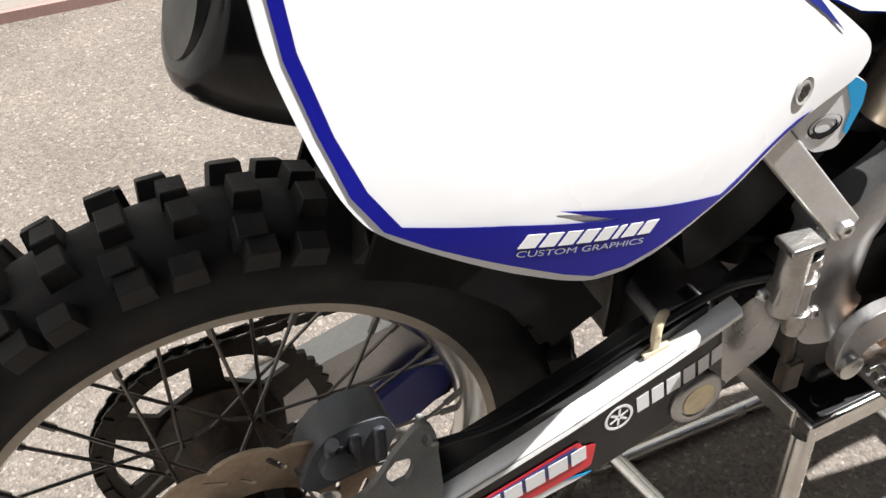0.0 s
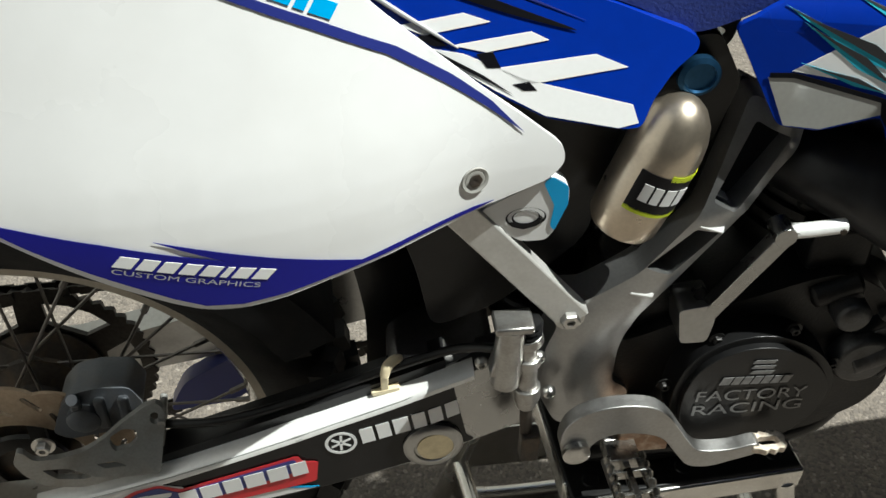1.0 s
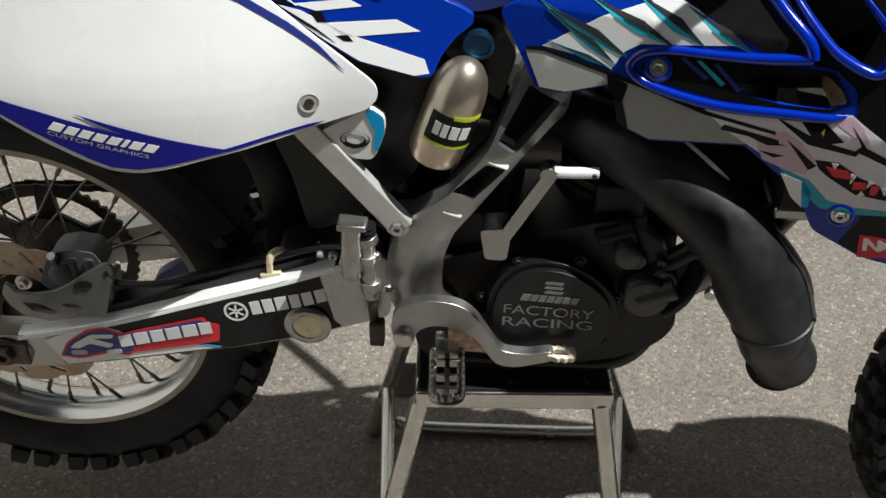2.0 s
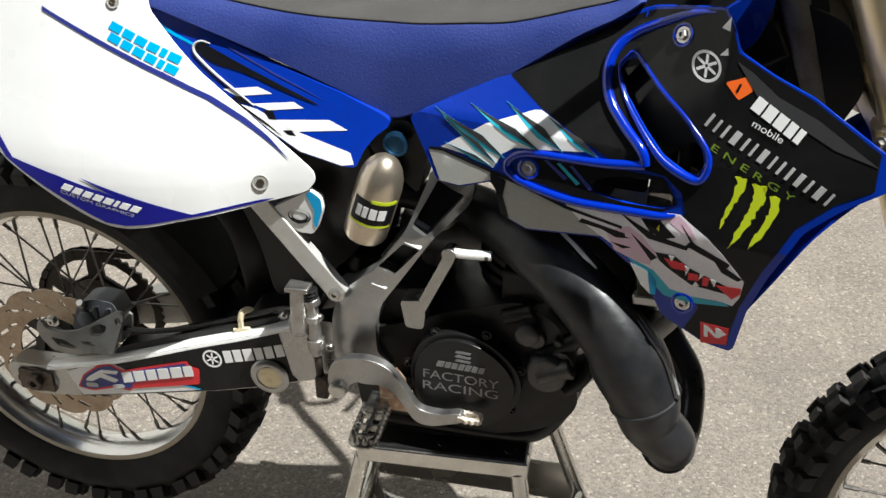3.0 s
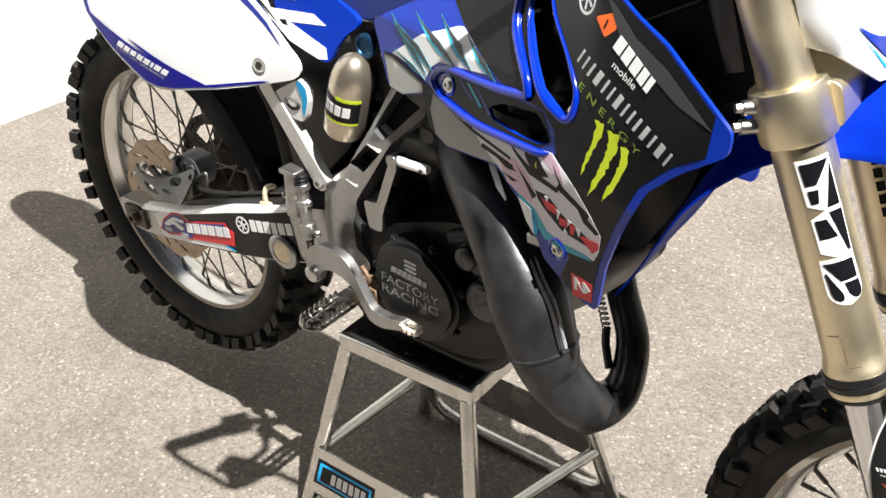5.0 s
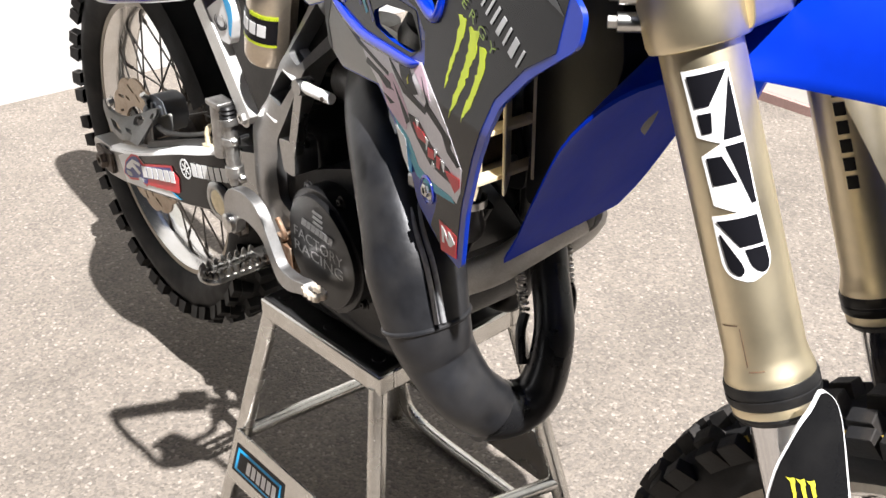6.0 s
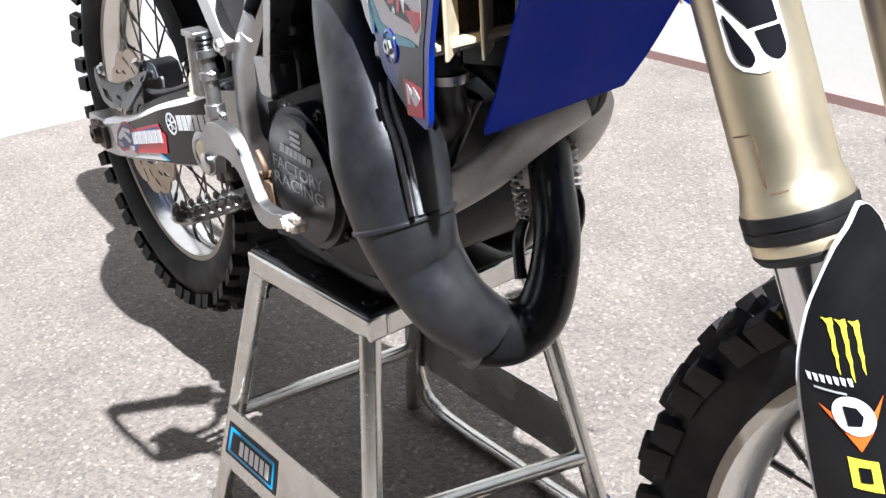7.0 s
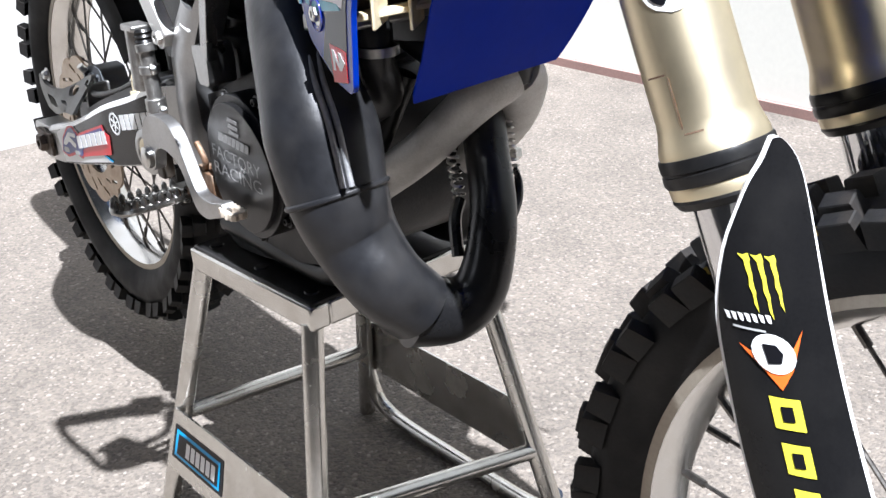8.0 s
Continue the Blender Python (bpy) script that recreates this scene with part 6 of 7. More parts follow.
part("rubber_boot", merged(*[moved(lathe([(0.003, 0), (0.010, 0), (0.012, 0.003), (0.010, 0.006), (0.003, 0.006)], 14), Matrix.Translation((0.481, -0.128, 0.638 + i * 0.006))) for i in range(3)]), M_BLACKP, master)

for ob in [master] + list(master.children):
    for v in ob.data.vertices:
        v.co += Vector((-0.003, 0.0, 0.006))

# ---- exhaust ----
PIPE = [((0.500, -0.000, 0.765), 0.0180), ((0.600, -0.015, 0.765), 0.0220), ((0.683, -0.025, 0.764), 0.0299), ((0.750, -0.073, 0.758), 0.0379), ((0.802, -0.105, 0.744), 0.0430), ((0.855, -0.133, 0.714), 0.0446), ((0.901, -0.155, 0.670), 0.0452), ((0.924, -0.160, 0.633), 0.0511), ((0.948, -0.165, 0.584), 0.0453), ((0.957, -0.157, 0.544), 0.0398), ((0.982, -0.146, 0.507), 0.0359), ((0.987, -0.118, 0.474), 0.0347)]
pipe = part("exhaust_pipe", tube([p for p, r in PIPE], [r for p, r in PIPE], 36, n=8), M_PIPE, bike, "dented blackened two-stroke expansion pipe")
HEAD = [((0.981, -0.122, 0.470), 0.0357), ((0.993, -0.083, 0.460), 0.0307), ((1.003, -0.055, 0.478), 0.0253), ((1.000, -0.035, 0.535), 0.0221), ((0.968, -0.012, 0.582), 0.0210), ((0.940, 0.000, 0.632), 0.0210), ((0.890, 0.000, 0.668), 0.0210), ((0.830, 0.000, 0.690), 0.0220)]
part("header", tube([p for p, r in HEAD], [r for p, r in HEAD], 28, n=8), M_HEADER, pipe, "satin black header bend")


def weld_ring(i, r, mat_=M_PIPE):
    p, q = Vector(PIPE[i][0]), Vector(PIPE[i + 1][0])
    d = (q - Vector(PIPE[i - 1][0])).normalized()
    return moved(lathe([(r, -0.003), (r + 0.0025, -0.0015), (r + 0.003, 0), (r + 0.0025, 0.0015), (r, 0.003)], 40, closed=True), Matrix.Translation(p) @ d.to_track_quat("Z", "Y").to_matrix().to_4x4())


part("weld_seam", merged(weld_ring(8, 0.0450)), M_PIPE, pipe)
FIN = [Vector(p) + Vector((0.86, -0.28, 0.42)).normalized() * (r + 0.001) for p, r in PIPE[5:9]]
for side in (-0.0036, 0.0036):
    part("seam_ridge", tube([p + Vector((0.30, 0.95, 0)) * side for p in FIN], 0.0026, 10, n=6), M_SEAM, pipe, "bare folded seam along the pipe")
for a, b in (((0.955, 0.022, 0.615), (0.962, 0.024, 0.560)), ((0.940, -0.035, 0.605), (0.965, -0.045, 0.550))):
    a, b = Vector(a), Vector(b)
    pts = []
    for i in range(72):
        t = i / 71
        w = i * 2 * math.pi / 8
        pts.append(a.lerp(b, t) + Vector((math.cos(w) * 0.0052, math.sin(w) * 0.0052, 0)))
    part("exhaust_spring", tube(pts, 0.0015, 5, n=2), M_BOLT, pipe)
part("spring_hook", tube([(0.962, 0.026, 0.562), (0.964, 0.028, 0.548), (0.968, 0.022, 0.532), (0.974, 0.008, 0.520)], [0.0025, 0.004, 0.0055, 0.006], 8), M_HEADER, pipe)
part("pipe_bracket", merged(tube([(0.965, -0.045, 0.550), (0.973, -0.058, 0.535), (0.985, -0.066, 0.505)], 0.006, 8)), M_HEADER, pipe)
silencer = part("silencer", tube([(0.34, -0.05, 0.80), (0.20, -0.06, 0.857), (0.08, -0.066, 0.912), (0.036, -0.068, 0.940), (0.020, -0.068, 0.9475), (0.015, -0.068, 0.950)], [0.03, 0.050, 0.055, 0.055, 0.050, 0.038], 28), M_BLACKV, bike, "black oval exhaust silencer")
part("end_cap", tube([(0.0175, -0.068, 0.949), (0.011, -0.068, 0.9515)], [0.036, 0.033], 28, n=1), M_BLACKP, silencer)

# ---- front fork (in straight-ahead places, then steered) ----
def steered(bm):
    return moved(bm, STEER)


F0, F1 = Vector((1.130, 0, 1.124)), Vector((1.301, 0, 0.685))
FD = (F1 - F0).normalized()


def on_fork(z, y=0.0):
    t = (z - F0.z) / FD.z
    return F0 + FD * t + Vector((0, y, 0))


def along(profile, y, seg=32):
    """Turns (radius, height in z) pairs about a fork leg."""
    q = (-FD).to_track_quat("Z", "Y").to_matrix().to_4x4()
    top = on_fork(profile[0][1], y)
    return steered(moved(lathe([(r, (h - profile[0][1]) / -FD.z) for r, h in profile], seg), Matrix.Translation(top) @ q))


for sgn in (-1, 1):
    y = 0.091 * sgn
    leg = part("fork_leg", along([(0.005, 1.26), (0.0265, 1.26), (0.0265, 1.0), (0.0275, 0.99), (0.0285, 0.955), (0.0305, 0.945), (0.0305, 0.80), (0.0308, 0.711), (0.0316, 0.706), (0.0335, 0.699), (0.0345, 0.695), (0.0345, 0.690), (0.005, 0.690)], y, 40), M_GOLD, bike, "bronze anodised fork leg with a large print")
    part("dust_seal", along([(0.01, 0.692), (0.0355, 0.692), (0.0362, 0.690), (0.0362, 0.6845), (0.0354, 0.684), (0.0354, 0.683), (0.0362, 0.6825), (0.0362, 0.6775), (0.035, 0.6755), (0.01, 0.6755)], y, 40), M_BLACKP, leg)
    part("seal_ring", along([(0.02, 0.6765), (0.0338, 0.6765), (0.0345, 0.674), (0.0338, 0.668), (0.02, 0.668)], y, 40), M_GOLD, leg)
    part("wiper", along([(0.02, 0.6685), (0.0338, 0.6685), (0.0342, 0.6665), (0.031, 0.662), (0.02, 0.662)], y, 40), M_BLACKP, leg)
    part("slider", along([(0.004, 0.690), (0.0240, 0.690), (0.0240, 0.42), (0.004, 0.42)], y, 32), M_CHROME, leg, "polished chrome slider tube")
    part("axle_lug", merged(along([(0.004, 0.47), (0.028, 0.47), (0.030, 0.45), (0.030, 0.36), (0.004, 0.35)], y, 24), steered(box(1.43, 1.50, y - 0.02, y + 0.02, 0.325, 0.375))), M_CAST, leg, bevel=0.004)
clamp = part("lower_clamp", merged(*[along([(0.02, 0.985), (0.037, 0.982), (0.0385, 0.975), (0.0385, 0.935), (0.037, 0.930), (0.02, 0.928)], 0.091 * s, 32) for s in (-1, 1)],
                                   steered(sheet(rounded([(1.155, 0.985), (1.235, 0.990), (1.245, 0.945), (1.165, 0.935)], 0.012), at(-0.085), 0.17))), M_GOLD, bike, "cast bronze-coloured lower fork clamp", bevel=0.002)
for z in (0.962, 0.942):
    part("clamp_bolt", steered(merged(rod((1.172, -0.112, z), (1.157, -0.125, z), 0.0075, seg=14), rod((1.160, -0.1225, z), (1.152, -0.1295, z), 0.005, seg=6))), M_BOLT, clamp)
part("upper_clamp", steered(merged(box(1.072, 1.142, -0.12, 0.12, 1.175, 1.20))), M_CAST, bike, bevel=0.006)
part("steering_stem", steered(rod((1.11, 0, 0.95), (1.035, 0, 1.16), 0.02)), M_CAST, clamp)


def fork_patch(y, z0, z1, a0, a1, r=0.0312, n=10, m_=8):
    """A curved patch on a fork leg, by height and angle round it (0 is ahead, minus to the right side)."""
    q = (-FD).to_track_quat("Z", "Y").to_matrix()
    bm = bmesh.new()
    rows_ = []
    for i in range(m_ + 1):
        z = z0 + (z1 - z0) * i / m_
        c = on_fork(z, y)
        row = []
        for j in range(n + 1):
            lo, hi = (a0(i / m_), a1(i / m_)) if callable(a0) else (a0, a1)
            a = lo + (hi - lo) * j / n
            fwd = Vector((-FD.z, 0, FD.x)).normalized()
            row.append(bm.verts.new(c + fwd * (r * math.cos(a)) + Vector((0, r * math.sin(a), 0))))
        rows_.append(row)
    for u, w in zip(rows_, rows_[1:]):
        for j in range(n):
            bm.faces.new((u[j], u[j + 1], w[j + 1], w[j]))
    return steered(bm)


right_leg = [o for o in bike.children if o.name.startswith("fork_leg")][0]


def fork_shape(material, v0, v1, lo, hi, r, label, round_end=0.0):
    """A print between v0 and v1 of the block's length; lo and hi are (start, end) across it, 0 to 1."""
    def edge(t, k):
        a, c = (e[0] + (e[1] - e[0]) * t for e in (lo, hi))
        w = math.sqrt(max(0.02, 1 - max(0.0, (t - 1 + round_end) / round_end) ** 2)) if round_end else 1.0
        mid = (a + c) / 2
        return -1.53 + 1.15 * (mid + (k - 0.5) * (c - a) * w)
    z = lambda v: 0.917 - 0.147 * v
    part("fork_print", fork_patch(-0.091, z(v0), z(v1), lambda t: edge(t, 0), lambda t: edge(t, 1), r, 8, 14), material, right_leg, label)


for v0, v1, lo, hi, end in ((0.0, 0.30, (0.0, 0.05), (0.94, 0.97), 0), (0.30, 0.345, (0.05, 0.5), (0.97, 0.98), 0), (0.345, 0.39, (0.5, 0.06), (0.98, 0.98), 0), (0.39, 0.62, (0.06, 0.10), (0.98, 0.98), 0),
                            (0.62, 0.67, (0.10, 0.55), (0.98, 0.98), 0), (0.67, 1.0, (0.0, 0.0), (0.98, 1.04), 0.35)):
    fork_shape(M_PRINTW, v0, v1, lo, hi, 0.0313, "white edge of a plain block print", end)
for v0, v1, lo, hi, end in ((0.025, 0.17, (0.10, 0.14), (0.88, 0.42), 0), (0.06, 0.33, (0.88, 0.56), (0.90, 0.92), 0), (0.20, 0.29, (0.16, 0.18), (0.44, 0.38), 0), (0.40, 0.53, (0.16, 0.18), (0.46, 0.66), 0), (0.36, 0.64, (0.56, 0.84), (0.94, 0.94), 0),
                            (0.695, 0.83, (0.08, 0.44), (0.90, 0.92), 0), (0.76, 0.965, (0.08, 0.14), (0.12, 0.54), 0.4), (0.845, 0.965, (0.52, 0.62), (0.94, 0.98), 0.5)):
    fork_shape(M_PRINTK, v0, v1, lo, hi, 0.0318, "black plain block print", end)
for z0, z1, a0, a1 in ((0.7396, 0.7386, -1.95, -1.49), (0.7370, 0.7065, -1.46, -1.435), (0.7056, 0.7046, -1.42, -1.05)):
    part("fork_seam", fork_patch(-0.091, z0, z1, a0, a1, 0.0312 if z0 > 0.71 else 0.0322, 6, 6), M_RUST, right_leg, "fine line in the fork tube")
left_leg = [o for o in bike.children if o.name.startswith("fork_leg")][1]
for i in range(6):
    z0 = 0.865 - i * 0.0145
    part("fork_print", fork_patch(0.091, z0, z0 - 0.0105, -1.45, -1.15, 0.0314, 6, 3), M_PRINTK, left_leg)

# fork guards
EDGES = curve2([(0.7145, -0.42, -0.38), (0.711, -0.49, -0.29), (0.703, -0.62, -0.20), (0.691, -0.84, -0.165), (0.670, -1.11, -0.20), (0.652, -1.30, -0.245), (0.616, -1.57, -0.33), (0.577, -1.70, -0.385), (0.535, -1.80, -0.41), (0.48, -1.85, -0.42), (0.34, -1.88, -0.42)], 6, closed=False)


def guard_edges(z):
    for p, q in zip(EDGES, EDGES[1:]):
        if q[0] <= z <= p[0]:
            t = (p[0] - z) / max(1e-6, p[0] - q[0])
            return p[1] + (q[1] - p[1]) * t, p[2] + (q[2] - p[2]) * t
    return EDGES[-1][1], EDGES[-1][2]


def fork_guard(y, name):
    rows_, n = [], 12
    sgn = 1 if y > 0 else -1
    for i in range(33):
        t = (i / 32) ** 2
        z = 0.714 - 0.36 * t
        c = on_fork(z, y) + Vector((0.012, sgn * 0.004, 0))
        lo, hi = guard_edges(z)
        row = []
        for j in range(n + 1):
            a = lo + (hi - lo) * j / n
            row.append((c.x + 0.051 * math.cos(a), c.y - sgn * 0.051 * math.sin(a), c.z + 0.0))
        rows_.append(row)
    bm = loft(rows_, cap=False)
    for v in bmesh.ops.extrude_face_region(bm, geom=bm.faces[:])["geom"]:
        if isinstance(v, bmesh.types.BMVert):
            c = on_fork(v.co.z, y) + Vector((0.012, sgn * 0.004, 0))
            d = Vector((v.co.x - c.x, v.co.y - c.y, 0)).normalized()
            v.co += d * 0.0035
    return rows_, steered(bm)


for y in (-0.091, 0.091):
    rows_, bm = fork_guard(y, "fork_guard")
    guard = part("fork_guard", bm, M_WHITE, bike, "black printed fork guard with a white edge")
    if y < 0:
        film = []
        for row in rows_:
            c = on_fork(row[0][2], y) + Vector((0.012, -0.004, 0))
            film.append([Vector(p) + (Vector((p[0] - c.x, p[1] - c.y, 0)).normalized()) * 0.0042 for p in [Vector(row[0]).lerp(Vector(row[1]), 0.45)] + row[1:-1] + [Vector(row[-1]).lerp(Vector(row[-2]), 0.45)]])
        film = [[Vector(p) - Vector((0, 0, 0.0022 if k == 0 else 0)) for p in r] for k, r in enumerate(film)]
        part("guard_film", steered(loft(film, cap=False)), M_BLACKV, guard)

        def GP(u, z, off=0.005):
            # u: angle round the guard, z: height
            c = on_fork(z, y) + Vector((0.012, -0.004, 0))
            return Vector((c.x + (0.051 + off) * math.cos(u), c.y + (0.051 + off) * math.sin(u), z))

        def guard_decal(name, outline, material, lift=0.005):
            bm_ = bmesh.new()
            vs = [bm_.verts.new((u, 0, z)) for u, z in outline]
            bm_.faces.new(vs)
            bmesh.ops.triangulate(bm_, faces=bm_.faces[:])
            bmesh.ops.subdivide_edges(bm_, edges=bm_.edges[:], cuts=2, use_grid_fill=True)
            for v in bm_.verts:
                v.co = GP(v.co.x, v.co.z, lift)
            return part(name, steered(bm_), material, guard)

        for k, (drop, length) in enumerate(((0.0, 0.033), (0.0004, 0.0365), (0.0012, 0.031))):
            u0, top = -1.10 + k * 0.125, 0.6535 - drop
            guard_decal("claw_print", [(u0 + 0.088 * a, top - length * b) for a, b in ((-0.25, 0.0), (0.3, 0.02), (0.95, -0.01), (1.0, 0.10), (0.72, 0.18), (0.80, 0.36), (0.60, 0.47), (0.66, 0.66), (0.42, 0.76), (0.36, 1.0), (0.12, 0.86), (0.24, 0.70), (0.08, 0.56), (0.30, 0.40), (0.22, 0.22), (0.30, 0.12))], M_YELLOW)
        for k in range(7):
            u0 = -1.43 + k * 0.068
            guard_decal("white_print", [(u0, 0.6195), (u0 + 0.05, 0.6190), (u0 + 0.045, 0.6145), (u0 + 0.012, 0.615)], M_PRINTW)
        guard_decal("grey_print", [(-1.38, 0.6118), (-1.06, 0.6105), (-1.06, 0.6092), (-1.38, 0.6105)], M_PRINTG)
        guard_decal("orange_mark", [(-1.38, 0.6015), (-1.16, 0.594), (-0.90, 0.596), (-0.70, 0.6105), (-0.90, 0.588), (-1.06, 0.5765), (-1.18, 0.587)], M_ORANGE)
        guard_decal("white_mark", [(-1.045 + 0.21 * math.cos(2 * math.pi * i / 20), 0.5975 + 0.0115 * math.sin(2 * math.pi * i / 20)) for i in range(20)], M_PRINTW, 0.0056)
        guard_decal("black_mark", [(-1.13, 0.6035), (-1.00, 0.603), (-0.95, 0.598), (-0.99, 0.5925), (-1.12, 0.592)], M_PRINTK, 0.0062)
        for k in range(4):
            z = 0.5725 - k * 0.027
            guard_decal("yellow_print", [(-1.22 - 0.01 * k, z), (-0.92 - 0.035 * k, z - 0.001), (-0.94 - 0.035 * k, z - 0.0195), (-1.24 - 0.01 * k, z - 0.0185)], M_YELLOW)
            guard_decal("black_mark", [(-1.13 - 0.02 * k, z - 0.005), (-1.01 - 0.03 * k, z - 0.005), (-1.02 - 0.03 * k, z - 0.014), (-1.14 - 0.02 * k, z - 0.014)], M_PRINTK, 0.0056)

# ---- front fender and number plate ----
FEND = [(1.018, 0.676, 0.086, 0.000), (1.023, 0.686, 0.090, 0.002), (1.042, 0.722, 0.096, 0.008), (1.072, 0.785, 0.106, 0.014), (1.110, 0.858, 0.111, 0.020), (1.163, 0.918, 0.100, 0.030), (1.215, 0.944, 0.068, 0.040), (1.280, 0.956, 0.053, 0.050), (1.40, 0.966, 0.060, 0.050), (1.55, 0.975, 0.100, 0.030), (1.72, 0.955, 0.098, 0.018), (1.80, 0.935, 0.04, 0.008)]
rows_ = []
for x, z, w, drop in curve2(FEND, 4, closed=False):
    rows_.append([(x, k * w, z - drop * abs(k) ** 3 + (0.026 if abs(k) < 0.3 else 0.012 if abs(k) < 0.6 else 0.0) * min(1.0, max(0.0, (x - 1.09) / 0.12))) for k in (-1, -0.97, -0.8, -0.5, -0.3, 0, 0.3, 0.5, 0.8, 0.97, 1)])
bm = loft(rows_, cap=False)
for v in bmesh.ops.extrude_face_region(bm, geom=bm.faces[:])["geom"]:
    if isinstance(v, bmesh.types.BMVert):
        v.co.z -= 0.004
fender = part("front_fender", steered(bm), M_FENDER, bike, "long glossy blue front fender")
for x0, x1 in ((1.335, 1.352), (1.362, 1.392), (1.402, 1.418)):
    mark = bmesh.new()
    corner = []
    for x_, k_ in ((x0, 0.86), (x1, 0.86), (x1 + 0.012, 0.68), (x0 + 0.012, 0.68)):
        row = min(curve2(FEND, 24, closed=False), key=lambda r: abs(r[0] - x_))
        corner.append(mark.verts.new((x_, -k_ * row[2], row[1] - row[3] * k_ ** 3 + 0.0022)))
    mark.faces.new(corner)
    part("white_print", steered(mark), M_PRINTW, fender)
rows_ = []
for i in range(9):
    t = i / 8
    z = 1.020 + 0.25 * t
    sh = 0.016 - 0.30 * (z - 0.985)
    w = 0.85 + 0.3 * t
    rows_.append([(x + sh, y * w, z - 0.05 * (1 - t) * (1 - (y / 0.108) ** 2)) for x, y in ((1.196, -0.108), (1.220, -0.104), (1.240, -0.085), (1.252, -0.045), (1.256, 0), (1.252, 0.045), (1.240, 0.085), (1.220, 0.104), (1.196, 0.108))])
bm = loft(rows_, cap=False)
for v in bmesh.ops.extrude_face_region(bm, geom=bm.faces[:])["geom"]:
    if isinstance(v, bmesh.types.BMVert):
        v.co.x -= 0.004
plate = part("number_plate", steered(bm), M_WHITE, bike, "white front number plate with blue flashes")


def on_plate(y, t, off=0.0018):
    cols = ((-0.108, 1.196), (-0.104, 1.220), (-0.085, 1.240), (-0.045, 1.252), (0.0, 1.256))
    x = next(xa + (xb - xa) * (y - ya) / (yb - ya) for (ya, xa), (yb, xb) in zip(cols, cols[1:]) if ya <= y <= yb)
    z = 1.020 + 0.25 * t
    return (x + 0.016 - 0.30 * (z - 0.985) + off, y * (0.85 + 0.3 * t) - off * 0.5, z - 0.05 * (1 - t) * (1 - (y / 0.108) ** 2))


for tip, lo, hi, top, m_ in ((-0.082, 0.165, 0.055, 0.165, M_BLUE), (-0.098, 0.185, 0.035, 0.165, M_CYAN)):
    flash = bmesh.new()
    prev = None
    for k in range(13):
        u = k / 12
        y = tip * (1 - u) + (0.0 if m_ is M_BLUE else -0.02) * u
        if m_ is M_BLUE:
            a, b = lo + (hi - lo) * u, top - 0.02 * u
        else:
            a, b = lo + (hi - lo) * u, lo - 0.004 + (hi + 0.022 - lo) * u
        pair = [flash.verts.new(on_plate(y, v, 0.0018 if m_ is M_BLUE else 0.0014)) for v in (a, b)]
        if prev:
            flash.faces.new((prev[0], pair[0], pair[1], prev[1]))
        prev = pair
    part("plate_flash", steered(flash), m_, plate, "blue flash" if m_ is M_BLUE else "pale cyan edge")
part("plate_line", steered(tube([on_plate(-0.1075 + 0.0025 * k, 0.44 - 0.045 * k, 0.0005) for k in range(5)], 0.0009, 6, n=3)), M_DKBLUE, plate)

# rear fender, handlebar
rows_ = []
for x, z, w in curve2([(0.22, 1.04, 0.09), (0.05, 1.08, 0.095), (-0.15, 1.12, 0.09), (-0.36, 1.13, 0.07), (-0.44, 1.12, 0.04)], 4, closed=False):
    rows_.append([(x, k * w, z - 0.03 * abs(k) ** 3) for k in (-1, -0.8, -0.4, 0, 0.4, 0.8, 1)])
bm = loft(rows_, cap=False)
for v in bmesh.ops.extrude_face_region(bm, geom=bm.faces[:])["geom"]:
    if isinstance(v, bmesh.types.BMVert):
        v.co.z -= 0.004
part("rear_fender", bm, M_WHITE, bike, "white rear fender")
hb = part("handlebar", tube([(0.84, -0.405, 1.33), (0.91, -0.27, 1.345), (1.01, -0.17, 1.305), (1.06, -0.09, 1.265), (1.06, 0.06, 1.265), (1.01, 0.14, 1.305), (0.91, 0.25, 1.345), (0.84, 0.385, 1.33)], 0.012, 14), M_COVER, bike, "wide motocross handlebar")
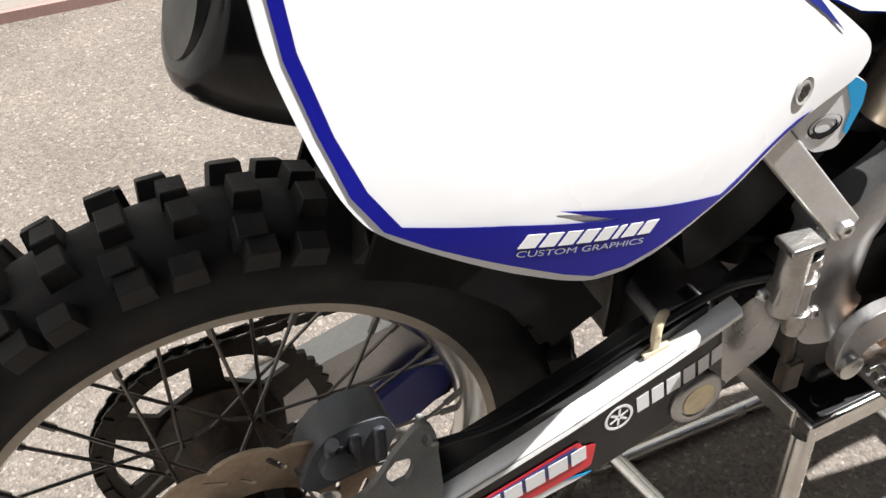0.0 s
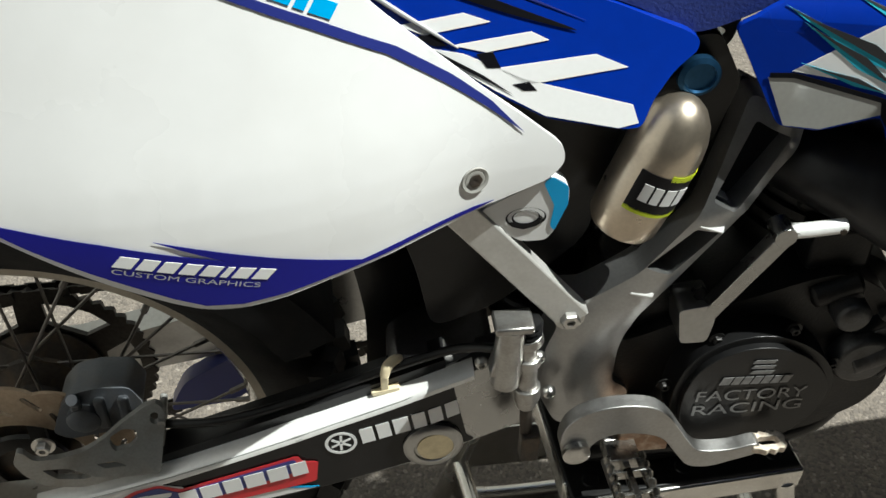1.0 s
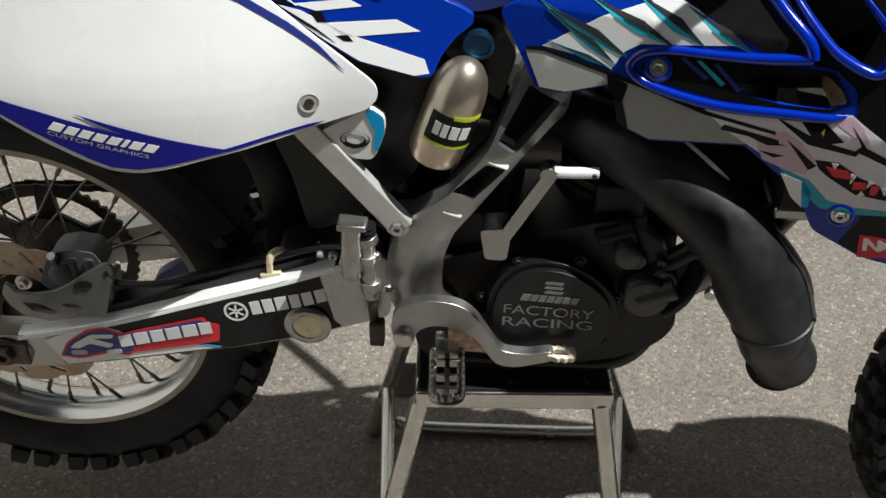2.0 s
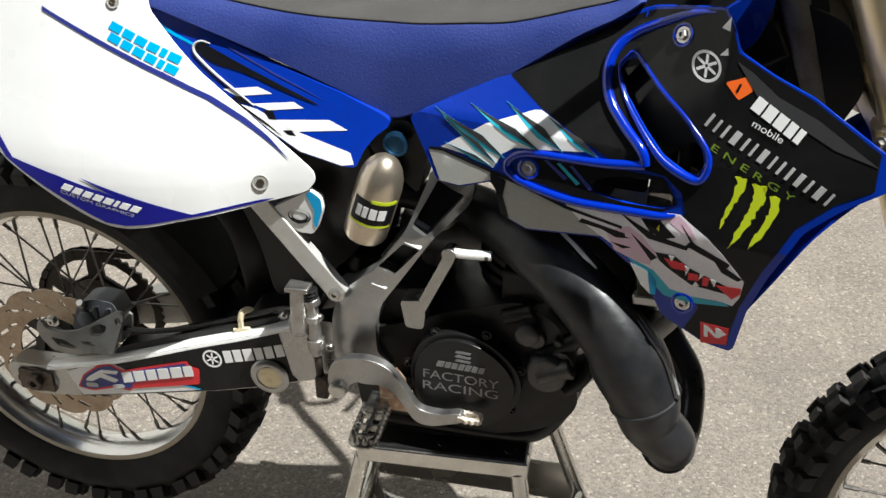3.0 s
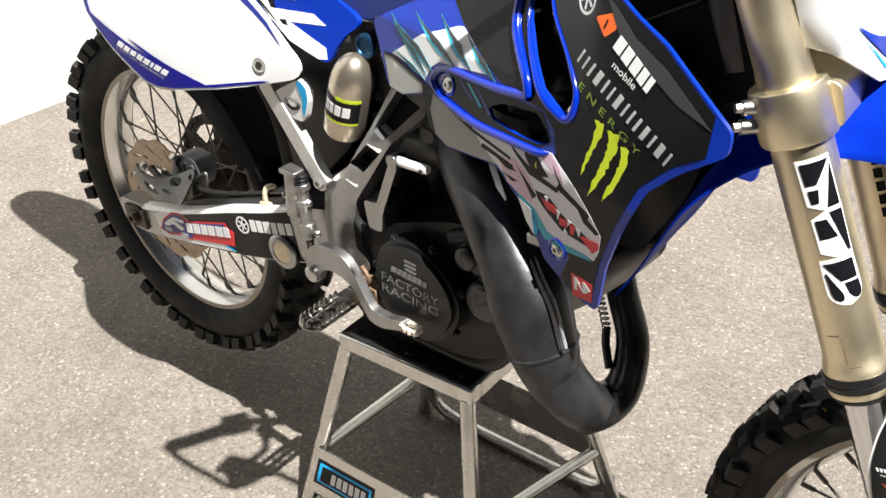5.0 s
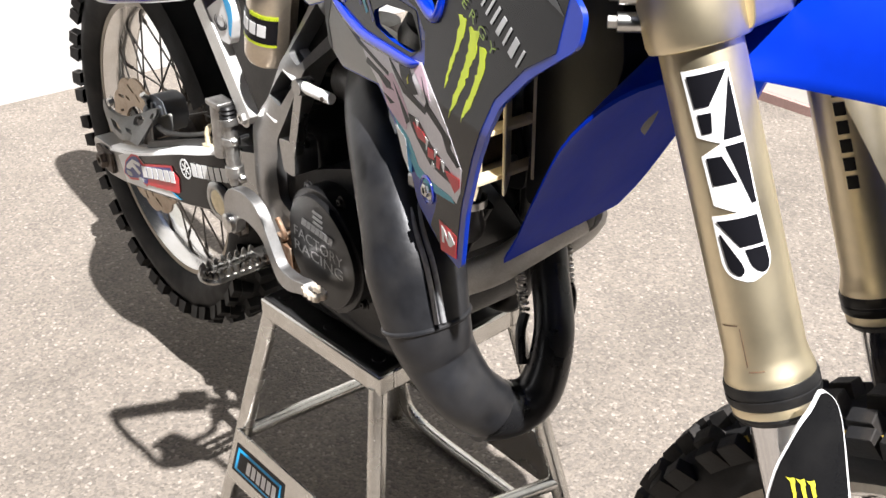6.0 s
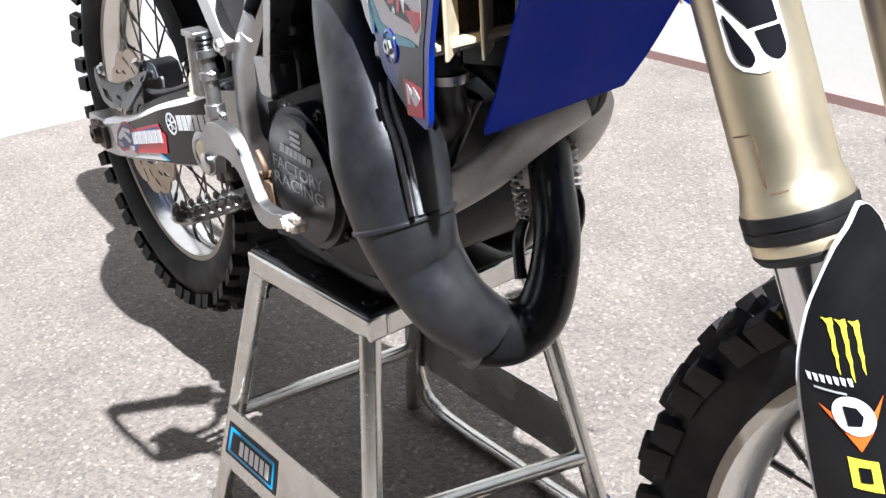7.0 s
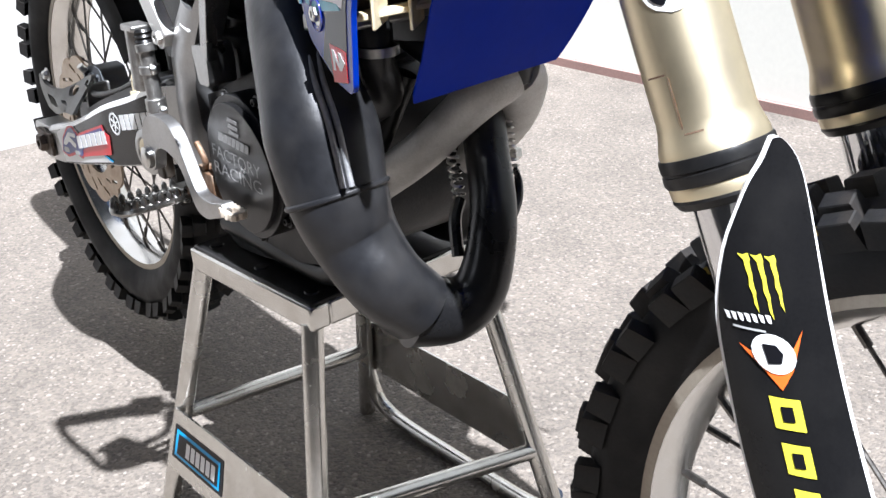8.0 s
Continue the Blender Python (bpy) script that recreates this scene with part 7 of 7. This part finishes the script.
for sgn, y in ((-1, -0.02), (1, -0.0)):
    part("grip", tube([(0.84, sgn * 0.39 + y, 1.33), (0.902, sgn * 0.27 + y, 1.344)], 0.017, 14, n=1), M_RUBBER, hb)
    part("lever_perch", tube([(0.885, sgn * 0.285 + y, 1.344), (0.912, sgn * 0.245 + y, 1.345)], 0.028, 16, n=1), M_BLACKP, hb)
    part("lever", tube([(0.935, sgn * 0.245 + y, 1.335), (0.985, sgn * 0.27 + y, 1.325), (0.985, sgn * 0.33 + y, 1.32), (0.955, sgn * 0.37 + y, 1.315)], 0.008, 10), M_ALU, hb)
    part("hand_guard", tube([(0.835, sgn * 0.392 + y, 1.33), (0.895, sgn * 0.395 + y, 1.33), (0.963, sgn * 0.388 + y, 1.325), (1.016, sgn * 0.380 + y, 1.32), (1.038, sgn * 0.33 + y, 1.325), (1.02, sgn * 0.24 + y, 1.32)], 0.007, 10), M_BLACKP, hb)
    mount = bmesh.new()
    lo = [mount.verts.new((x_, sgn * y_ + y, 1.312)) for x_, y_ in ((0.955, 0.362), (1.016, 0.382), (1.042, 0.33), (1.026, 0.302), (0.989, 0.312), (0.948, 0.327))]
    mount.faces.new(lo)
    for v in bmesh.ops.extrude_face_region(mount, geom=mount.faces[:])["geom"]:
        if isinstance(v, bmesh.types.BMVert):
            v.co.z += 0.022
    part("guard_mount", mount, M_BLACKP, hb, bevel=0.004)
    rows_ = []
    for i in range(7):
        u = i / 6
        zt, zl = 1.345 - 0.01 * u, 1.199 + 0.055 * u
        rows_.append([(1.150 + 0.045 * math.sin(math.pi * u) + 0.021 * (1 - w_) * (1 - u), sgn * (0.353 - 0.13 * u) + y, zl + (zt - zl) * w_) for w_ in (0, 0.33, 0.67, 1)])
    sh_bm = loft(rows_, cap=False)
    for v in bmesh.ops.extrude_face_region(sh_bm, geom=sh_bm.faces[:])["geom"]:
        if isinstance(v, bmesh.types.BMVert):
            v.co.x -= 0.003
    if sgn > 0:
        sh_bm.free()
        continue
    part("hand_shield", sh_bm, M_BLUE, hb, "blue plastic hand shield")
    part("shield_arm", tube([(1.03, sgn * 0.31 + y, 1.322), (1.09, sgn * 0.30 + y, 1.325), (1.175, sgn * 0.29 + y, 1.315)], 0.007, 10), M_BLACKP, hb)

# ---- stand ----
stand = new("bike_stand")
stand.location = (0.6545, -0.002, 0)
tagged(stand, "welded bare steel motorcycle stand with a black rubber top", "stand")
SM = Matrix.Translation((0.6545, -0.002, 0)) @ Matrix.Rotation(radians(4), 4, "Z")


def sp(name, bm, material, label="", bevel=0.0):
    return part(name, moved(bm, SM), material, stand, label, bevel=bevel)


H = 0.128
sp("top_frame", merged(box(-H, H, -H, -H + 0.025, 0.372, 0.401), box(-H, H, H - 0.025, H, 0.372, 0.401), box(-H, -H + 0.025, -H + 0.025, H - 0.025, 0.372, 0.401), box(H - 0.025, H, -H + 0.025, H - 0.025, 0.372, 0.401)), M_STEEL, "square steel top frame", 0.003)
pad = sp("rubber_pad", box(-H + 0.004, H - 0.004, -H + 0.004, H - 0.004, 0.3985, 0.4045), M_BLACKP, "black rubber pad with round studs", 0.002)
for x in (-0.1, 0.0, 0.1):
    for y in (-0.105, 0.105):
        sp("stud", moved(lathe([(0.002, 0), (0.009, 0), (0.008, 0.002), (0.002, 0.0025)], 18), Matrix.Translation((x, y, 0.4045))), M_BLACKP)
UNSM = SM.inverted()
FEET = {(-1, -1): ((0.541, -0.126, 0.375), (0.463, -0.200, 0.0)), (1, -1): ((0.776, -0.112, 0.375), (0.842, -0.185, 0.0)),
        (-1, 1): ((0.526, 0.116, 0.375), (0.437, 0.150, 0.0)), (1, 1): ((0.758, 0.128, 0.375), (0.880, 0.158, 0.0))}
for key, (top, foot) in FEET.items():
    FEET[key] = (UNSM @ Vector(top), UNSM @ Vector(foot))
    sp("leg", rod(*FEET[key], 0.0125, seg=20), M_STEEL, "round steel leg")


def leg_at(sx, sy, z):
    a, b = FEET[sx, sy]
    return a.lerp(b, (a.z - z) / (a.z - b.z))


for sy in (-1, 1):
    a, b = leg_at(-1, sy, 0.175), leg_at(1, sy, 0.175)
    c, d = leg_at(-1, sy, 0.085), leg_at(1, sy, 0.085)
    o = Vector((0, sy * 0.012, 0))
    bm = bmesh.new()
    vs = [bm.verts.new(p + q) for q in (o, o + Vector((0, sy * 0.003, 0))) for p in (a, b, d, c)]
    for f in ((0, 1, 2, 3), (7, 6, 5, 4), (0, 4, 5, 1), (1, 5, 6, 2), (2, 6, 7, 3), (3, 7, 4, 0)):
        bm.faces.new([vs[i] for i in f])
    sp("side_plate", bm, M_STEEL, "flat steel side plate")
    if sy < 0:
        n_ = Vector((0, -1, 0))
        def PL(u, v, off):
            return a.lerp(b, u).lerp(c.lerp(d, u), v) + o + Vector((0, -0.003 - off, 0))
        for (u0, u1, v0, v1, off, m_) in ((0.03, 0.42, 0.22, 0.78, 0.0006, M_PRINTK), (0.05, 0.40, 0.28, 0.72, 0.0012, M_CYAN), (0.07, 0.39, 0.33, 0.67, 0.0018, M_PRINTK)):
            bm = bmesh.new()
            bm.faces.new([bm.verts.new(PL(u, v, off)) for u, v in ((u0, v0), (u1, v0), (u1, v1), (u0, v1))])
            sp("sticker", bm, m_)
        for k in range(6):
            u0 = 0.14 + k * 0.04
            bm = bmesh.new()
            bm.faces.new([bm.verts.new(PL(u, v, 0.0024)) for u, v in ((u0, 0.38), (u0 + 0.03, 0.38), (u0 + 0.03, 0.62), (u0, 0.62))])
            sp("sticker_print", bm, M_PRINTW)
for sx in (-1, 1):
    sp("cross_tube", rod(leg_at(sx, -1, 0.160), leg_at(sx, 1, 0.125), 0.0105, seg=16), M_STEEL)
sp("ground_rail", tube([UNSM @ Vector(p) for p in ((0.468, 0.140, 0.125), (0.460, 0.146, 0.085), (0.466, 0.153, 0.040), (0.490, 0.158, 0.018), (0.545, 0.160, 0.0115), (0.650, 0.164, 0.0105), (0.760, 0.168, 0.0105), (0.815, 0.168, 0.016), (0.848, 0.164, 0.035), (0.862, 0.158, 0.065))], 0.0105, 14), M_STEEL, "bent round steel rail lying on the ground")
